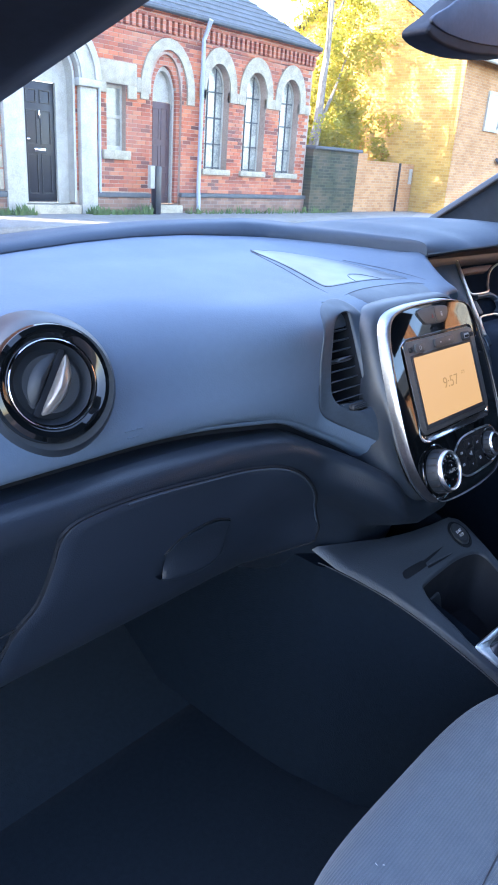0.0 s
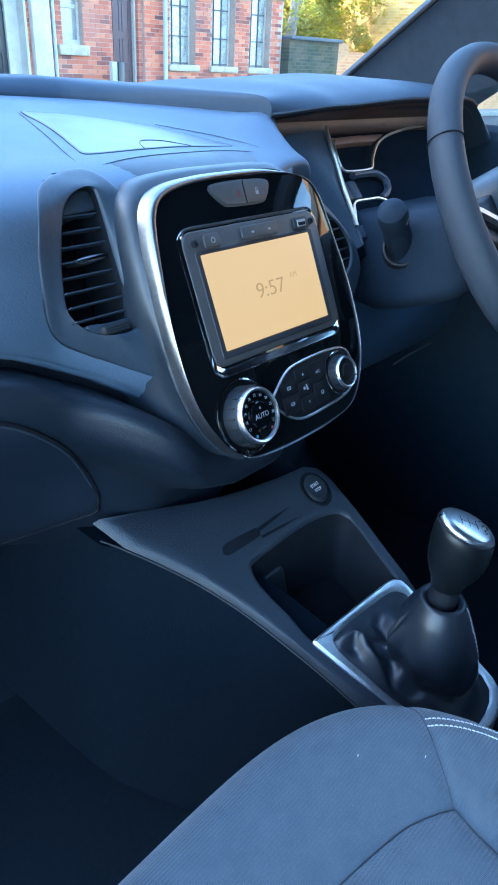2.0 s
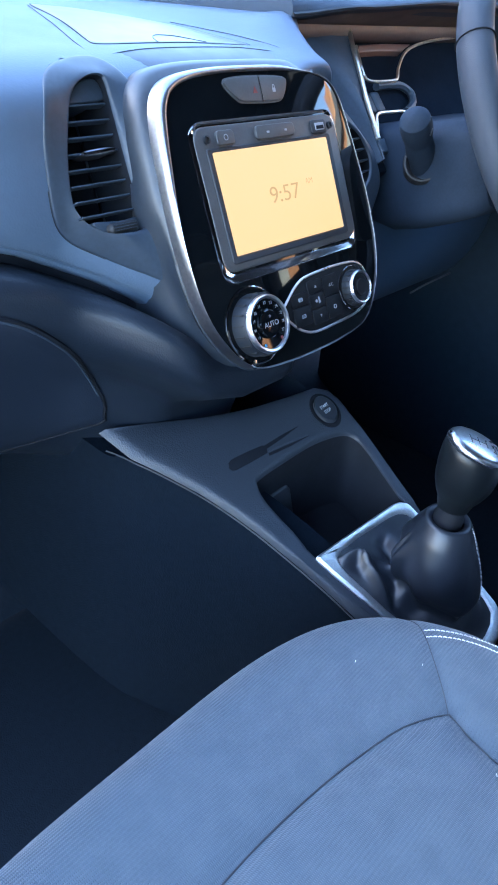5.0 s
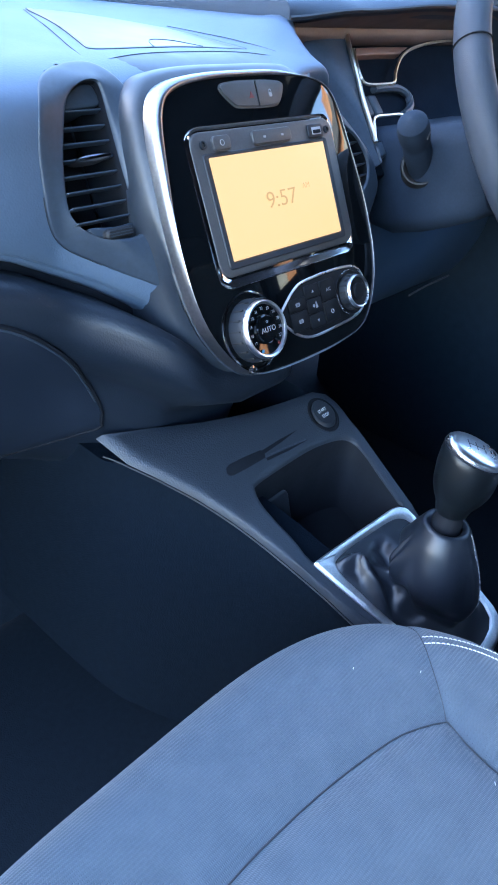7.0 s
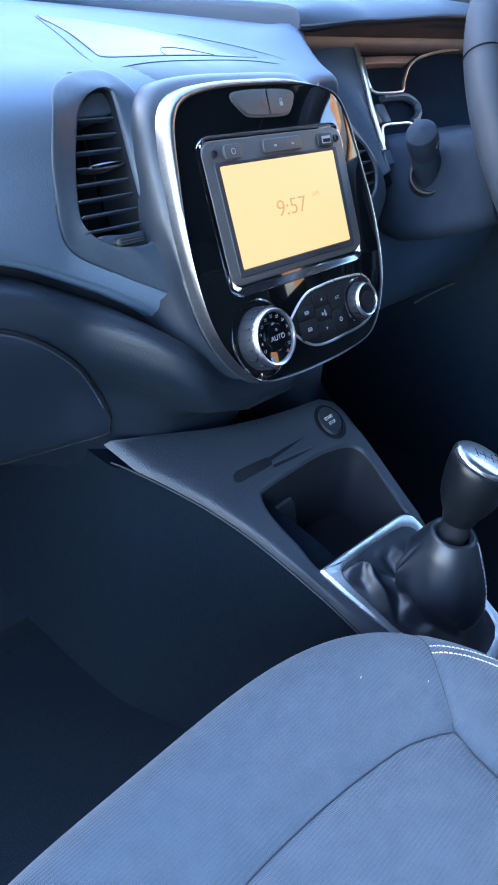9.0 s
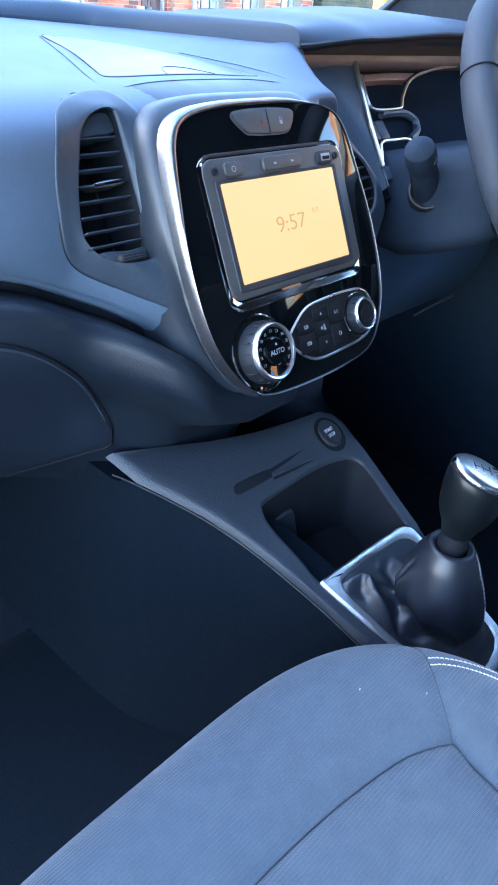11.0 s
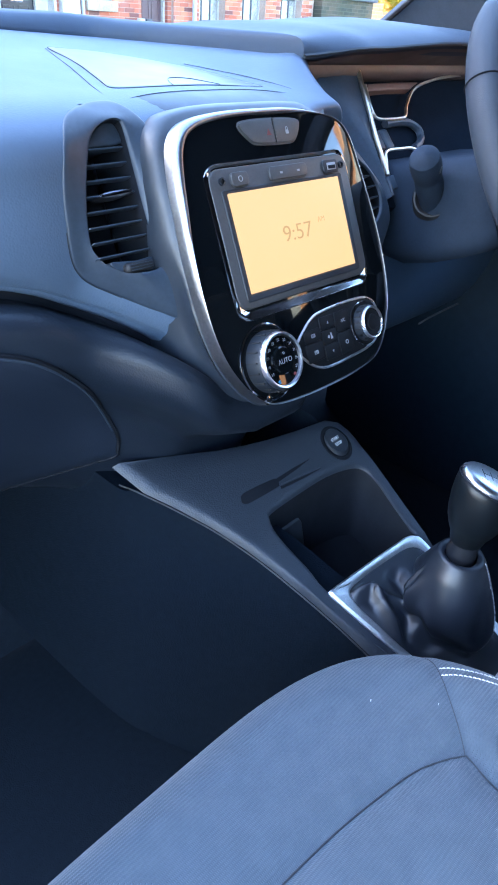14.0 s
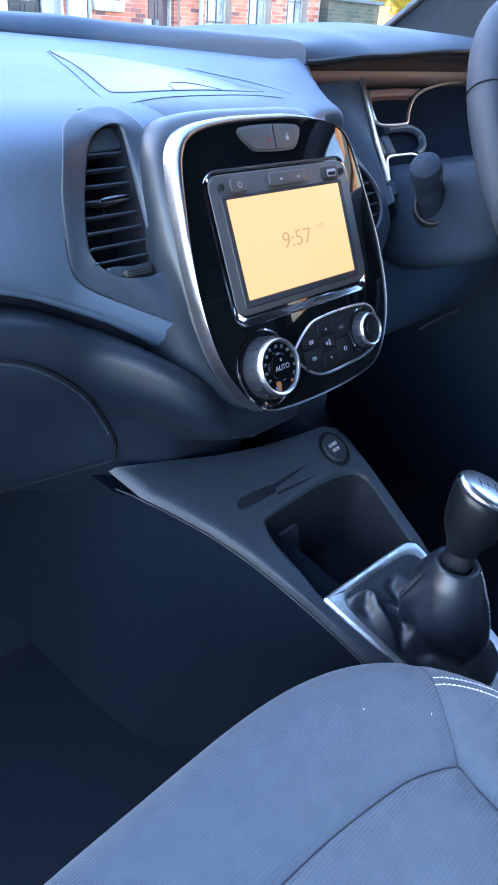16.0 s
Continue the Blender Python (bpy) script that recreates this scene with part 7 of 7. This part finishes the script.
bm = bmesh.new()
for q in (((19.7, 10.1, 4.4), (34, 10.1, 4.4), (34, 14.2, 7.0), (19.7, 14.2, 7.0)), ((19.7, 18.4, 4.4), (34, 18.4, 4.4), (34, 14.2, 7.0), (19.7, 14.2, 7.0))):
    bm.faces.new([bm.verts.new(p) for p in q])
put("roof", bm, M_SLATE, sh, smooth=False)
put("gutter", tube([(19.7, 10.05, 4.42), (34, 10.05, 4.42)], 0.07, 8), M_WHITE, sh)
hw_ = put("window", hoop([(21.70, 2.62), (22.75, 2.62), (22.75, 3.75), (21.70, 3.75)], [(21.80, 2.72), (22.65, 2.72), (22.65, 3.65), (21.80, 3.65)], 0.0, 0.06, Matrix(((1, 0, 0, 0), (0, 0, -1, 10.5), (0, 1, 0, 0), (0, 0, 0, 1)))), M_WHITE, sh, "white framed window", smooth=False)
put("pane", box(21.80, 10.47, 2.72, 22.65, 10.49, 3.65), M_WINGLASS, hw_, smooth=False)
put("downpipe", tube([(23.6, 10.42, 4.4), (23.6, 10.42, 1.9), (23.25, 10.42, 1.7), (22.95, 10.42, 1.85)], 0.05, 8), M_PLINTH, sh)
np_ = thing("wall_plaque", "small white plaque on the boundary wall", "sign", (19.8, 11.68, 0.9))
put("plate", box(19.70, 11.66, 0.92, 19.86, 11.695, 1.36, 0.01), M_WHITE, np_)
fp = thing("fence_post", "thin dark post before the boundary wall", "post", (18.9, 11.6, 0.0))
put("post", box(18.97, 11.58, 0.0, 19.02, 11.64, 1.50, 0.01), M_BLACKDOOR, fp)


def leaf_crown(blobs, n, size, seed):
    """Many small folded leaves scattered through uneven clumps."""
    rnd = random.Random(seed)
    verts, faces = [], []
    for k in range(n):
        c, r = blobs[rnd.randrange(len(blobs))]
        d = Vector((rnd.gauss(0, 1), rnd.gauss(0, 1), rnd.gauss(0, 1))).normalized() * r * rnd.uniform(0.35, 1.05) ** 0.6
        p = Vector(c) + Vector((d.x, d.y, d.z * 0.9))
        a = Vector((rnd.gauss(0, 1), rnd.gauss(0, 1), rnd.gauss(0, 0.6))).normalized()
        b = a.cross(Vector((rnd.gauss(0, 1), rnd.gauss(0, 1), rnd.gauss(0, 1)))).normalized()
        s = size * rnd.uniform(0.6, 1.4)
        i = len(verts)
        nrm = a.cross(b) * s * 0.25
        verts += [p - a * s, p + b * s * 0.5 + nrm, p + a * s, p - b * s * 0.5 + nrm]
        faces += [(i, i + 1, i + 2), (i, i + 2, i + 3)]
    me = bpy.data.meshes.new("crown")
    me.from_pydata(verts, [], faces)
    me.materials.append(M_LEAF)
    return me


def tree(label, at, limbs, blobs, n, size, seed):
    t = thing("tree", label, "tree", at)
    bm = bmesh.new()
    for pts, r0, r1 in limbs:
        sp = spline(pts, 5)
        tube(sp, 1.0, 8, bm=bm, taper=[lerp(r0, r1, k / (len(sp) - 1)) for k in range(len(sp))])
    put("trunk", bm, M_BARK, t, "pale birch-like trunk and limbs")
    ob = new("crown", leaf_crown(blobs, n, size, seed))
    ob.parent = t
    ob.matrix_parent_inverse = Matrix.Translation(-t.location)
    ob["label"] = "sunlit yellow-green leaves"
    return t


rnd = random.Random(5)
blobs = []
for k in range(74):
    x = 17.3 + abs(rnd.gauss(0, 1.0)) if k % 4 else rnd.uniform(16.2, 20.2)
    h = rnd.uniform(2.0, 7.4) if k % 4 else rnd.uniform(1.9, 3.4)
    for j in range(3):
        blobs.append(((x + rnd.uniform(-0.2, 0.2), rnd.uniform(12.6, 15.0), h - 0.45 * j), rnd.uniform(0.22, 0.5)))
tree("tall sunlit autumn tree behind the garden wall", (16.65, 13.2, 0),
     [([(16.65, 13.2, 0), (16.70, 13.2, 1.85), (16.80, 13.2, 2.4), (16.86, 13.2, 3.55), (16.95, 13.2, 4.5), (17.0, 13.3, 7.0)], 0.17, 0.06), ([(16.70, 13.2, 1.9), (16.95, 13.15, 2.6), (17.3, 13.1, 3.3), (18.0, 13.2, 4.5)], 0.08, 0.02), ([(16.86, 13.2, 3.5), (17.5, 13.6, 4.6), (18.5, 13.8, 6.2)], 0.07, 0.02), ([(16.9, 13.2, 4.0), (16.6, 13.0, 5.0), (16.5, 13.0, 6.5)], 0.05, 0.015)],
     blobs, 26000, 0.055, 3)

# ---- brick terrace along the far side of the street, in the sun ----
TX, TZ = 10.5, 4.7
FACE = Matrix(((0, 0, -1, TX), (1, 0, 0, 0), (0, 1, 0, 0), (0, 0, 0, 1)))


def terrace_house(y0, y1, label):
    """A two-storey house whose front faces the street: wall, sashes, door, sills and a slate roof."""
    h = thing("terraced_house", label, "house", (TX, (y0 + y1) / 2, 0.0), group="terrace across the street")
    put("front_wall", box(TX, y0, 0, TX + 0.3, y1, TZ), M_TERRACE, h, smooth=False)
    bm = grid([[(TX - 0.25, y, TZ - 0.05) for y in (y0, y1)], [(TX - 0.25, y, TZ + 0.06) for y in (y0, y1)], [(TX + 4.0, y, TZ + 2.4) for y in (y0, y1)], [(TX + 8.0, y, TZ) for y in (y0, y1)]])
    put("roof", bm, M_SLATE, h, smooth=False)
    put("gutter", tube([(TX - 0.28, y0, TZ), (TX - 0.28, y1, TZ)], 0.06, 8), M_PLINTH, h)
    put("chimney", box(TX + 3.4, y1 - 0.9, TZ + 1.6, TX + 4.3, y1 - 0.2, TZ + 3.4, 0.03), M_TERRACE, h)
    for ya, yb, za, zb in ((y0 + 0.7, y0 + 1.9, 0.95, 2.25), (y0 + 0.7, y0 + 1.9, 3.05, 4.25), (y0 + 2.9, y0 + 4.0, 3.05, 4.25)):
        w_ = put("window", hoop([(ya, za), (yb, za), (yb, zb), (ya, zb)], [(ya + 0.09, za + 0.09), (yb - 0.09, za + 0.09), (yb - 0.09, zb - 0.09), (ya + 0.09, zb - 0.09)], -0.02, 0.05, FACE), M_WHITE, h, "white sash window", smooth=False)
        put("pane", box(TX - 0.02, ya + 0.08, za + 0.08, TX - 0.012, yb - 0.08, zb - 0.08), M_WINGLASS, w_, smooth=False)
        put("sash_bar", box(TX - 0.045, ya + 0.08, (za + zb) / 2 - 0.03, TX - 0.02, yb - 0.08, (za + zb) / 2 + 0.03), M_WHITE, w_, smooth=False)
        put("window_sill", box(TX - 0.12, ya - 0.08, za - 0.12, TX + 0.05, yb + 0.08, za - 0.003, 0.01), M_STONE, w_)
    d_ = put("door", box(TX - 0.03, y0 + 3.0, 0.15, TX + 0.02, y0 + 3.9, 2.15, 0.01), M_BROWNDOOR, h, "brown front door")
    put("door_frame", hoop([(y0 + 2.9, 0.1), (y0 + 4.0, 0.1), (y0 + 4.0, 2.27), (y0 + 2.9, 2.27)], [(y0 + 3.0, 0.15), (y0 + 3.9, 0.15), (y0 + 3.9, 2.15), (y0 + 3.0, 2.15)], -0.02, 0.05, FACE), M_WHITE, d_, smooth=False)
    return h


M_TERRACE = brick_mat("terrace_brick", (0.58, 0.27, 0.12), (0.44, 0.17, 0.075), (0.48, 0.36, 0.24), stain=(0.8, 0.75, 0.7), axis="yz")
terrace = []
for k in range(5):
    terrace.append(terrace_house(-24.0 + 4.9 * k, -24.0 + 4.9 * k + 4.88, "sunlit orange brick terraced house with white sashes"))
# its like on the near side: unseen, added to keep the sun off the car
for h in terrace[3:]:
    n = copy_thing(h, pose(5.0, 1.5, 0, 0, 0, 180) @ h.matrix_world)
    n["label"] = "unseen orange brick terraced house added to block the sun"
    n["group"] = "terrace beside the parked car"

# weeds along the foot of the building
wd = thing("weeds", "straggling green weeds along the wall foot", "weeds", (9, 11.3, 0.1), kind="stuff")
rnd = random.Random(9)
verts, faces = [], []
for k in range(900):
    x = rnd.choice((rnd.uniform(4.6, 6.3), rnd.uniform(7.5, 9.0), rnd.uniform(10.0, 15.5)))
    y = rnd.uniform(11.15, 11.42)
    h = rnd.uniform(0.04, 0.19) * (0.6 + 0.6 * math.sin(x * 2.3) ** 2)
    dx, dy, w_ = rnd.uniform(-0.08, 0.08), rnd.uniform(-0.08, 0.04), rnd.uniform(0.010, 0.028)
    i = len(verts)
    verts += [(x - w_, y, 0.11), (x + w_, y, 0.11), (x + dx * 0.5 + w_, y + dy * 0.5, 0.11 + h * 0.6), (x + dx, y + dy, 0.11 + h)]
    faces += [(i, i + 1, i + 2), (i, i + 2, i + 3)]
me = bpy.data.meshes.new("weed_blades")
me.from_pydata(verts, [], faces)
me.materials.append(M_GRASS)
ob = new("weed_blades", me)
ob.parent = wd
ob.matrix_parent_inverse = Matrix.Translation(-wd.location)

# ---- bricks of the facade, last ----
def brick_mesh(wd):
    bm = bmesh.new()
    hx, hz, d, c = wd / 2, 0.0325, 0.007, 0.004
    back = [bm.verts.new(p) for p in ((-hx, 0, -hz), (hx, 0, -hz), (hx, 0, hz), (-hx, 0, hz))]
    mid = [bm.verts.new(p) for p in ((-hx, -d + 0.002, -hz), (hx, -d + 0.002, -hz), (hx, -d + 0.002, hz), (-hx, -d + 0.002, hz))]
    fr = [bm.verts.new(p) for p in ((-hx + c, -d, -hz + c), (hx - c, -d, -hz + c), (hx - c, -d, hz - c), (-hx + c, -d, hz - c))]
    for a, b in ((back, mid), (mid, fr)):
        for k in range(4):
            bm.faces.new((a[k], a[(k + 1) % 4], b[(k + 1) % 4], b[k]))
    bm.faces.new(fr)
    me = bpy.data.meshes.new("brick")
    bmesh.ops.recalc_face_normals(bm, faces=bm.faces)
    bm.to_mesh(me)
    bm.free()
    return me


def blocked(xa, xb, z):
    for ha, hb, zb, tf in holes:
        if xb > ha and xa < hb and z > zb - 0.03:
            for x in (max(xa, ha + 1e-3), min(xb, hb - 1e-3), (max(xa, ha) + min(xb, hb)) / 2):
                if z - 0.03 < tf(x):
                    return ha, hb
    return None


shared = {}
verts, faces, count = [], [], 0
rnd = random.Random(77)
for row in range(7, 46):
    z = 0.075 * row + 0.04
    x = 4.45 + (0.1125 if row % 2 else 0.0)
    while x < 14.05:
        xa, xb = x, x + 0.215
        x += 0.225
        hit = blocked(xa, xb, z)
        if hit:
            if xa < hit[0] - 0.04:
                xb = hit[0]
            elif xb > hit[1] + 0.04:
                xa = hit[1]
            else:
                continue
        wd_ = round(xb - xa, 2)
        out = rnd.uniform(-0.0015, 0.0015)
        if wd_ not in shared:
            shared[wd_] = brick_mesh(wd_ if wd_ < 0.21 else 0.215)
            shared[wd_].materials.append(M_BRICK_ONE)
        cx = (xa + xb) / 2
        if 7.86 < cx < 9.14 and 0.55 < z < 3.40 and count < 290:
            ob = new("brick", shared[wd_])
            ob.parent = house
            ob.matrix_parent_inverse = Matrix.Translation(-house.location)
            ob.location = (cx, FY + out, z)
            count += 1
        else:
            base = len(verts)
            me = shared[wd_]
            verts += [(v.co.x + cx, v.co.y + FY + out, v.co.z + z) for v in me.vertices]
            faces += [tuple(base + i for i in f.vertices) for f in me.polygons]
me = bpy.data.meshes.new("brickwork")
me.from_pydata(verts, [], faces)
me.materials.append(M_BRICK_ALL)
ob = new("brickwork", me)
ob.parent = house
ob.matrix_parent_inverse = Matrix.Translation(-house.location)
ob["kind"] = "stuff"
ob["label"] = "weathered red bricks in rows"
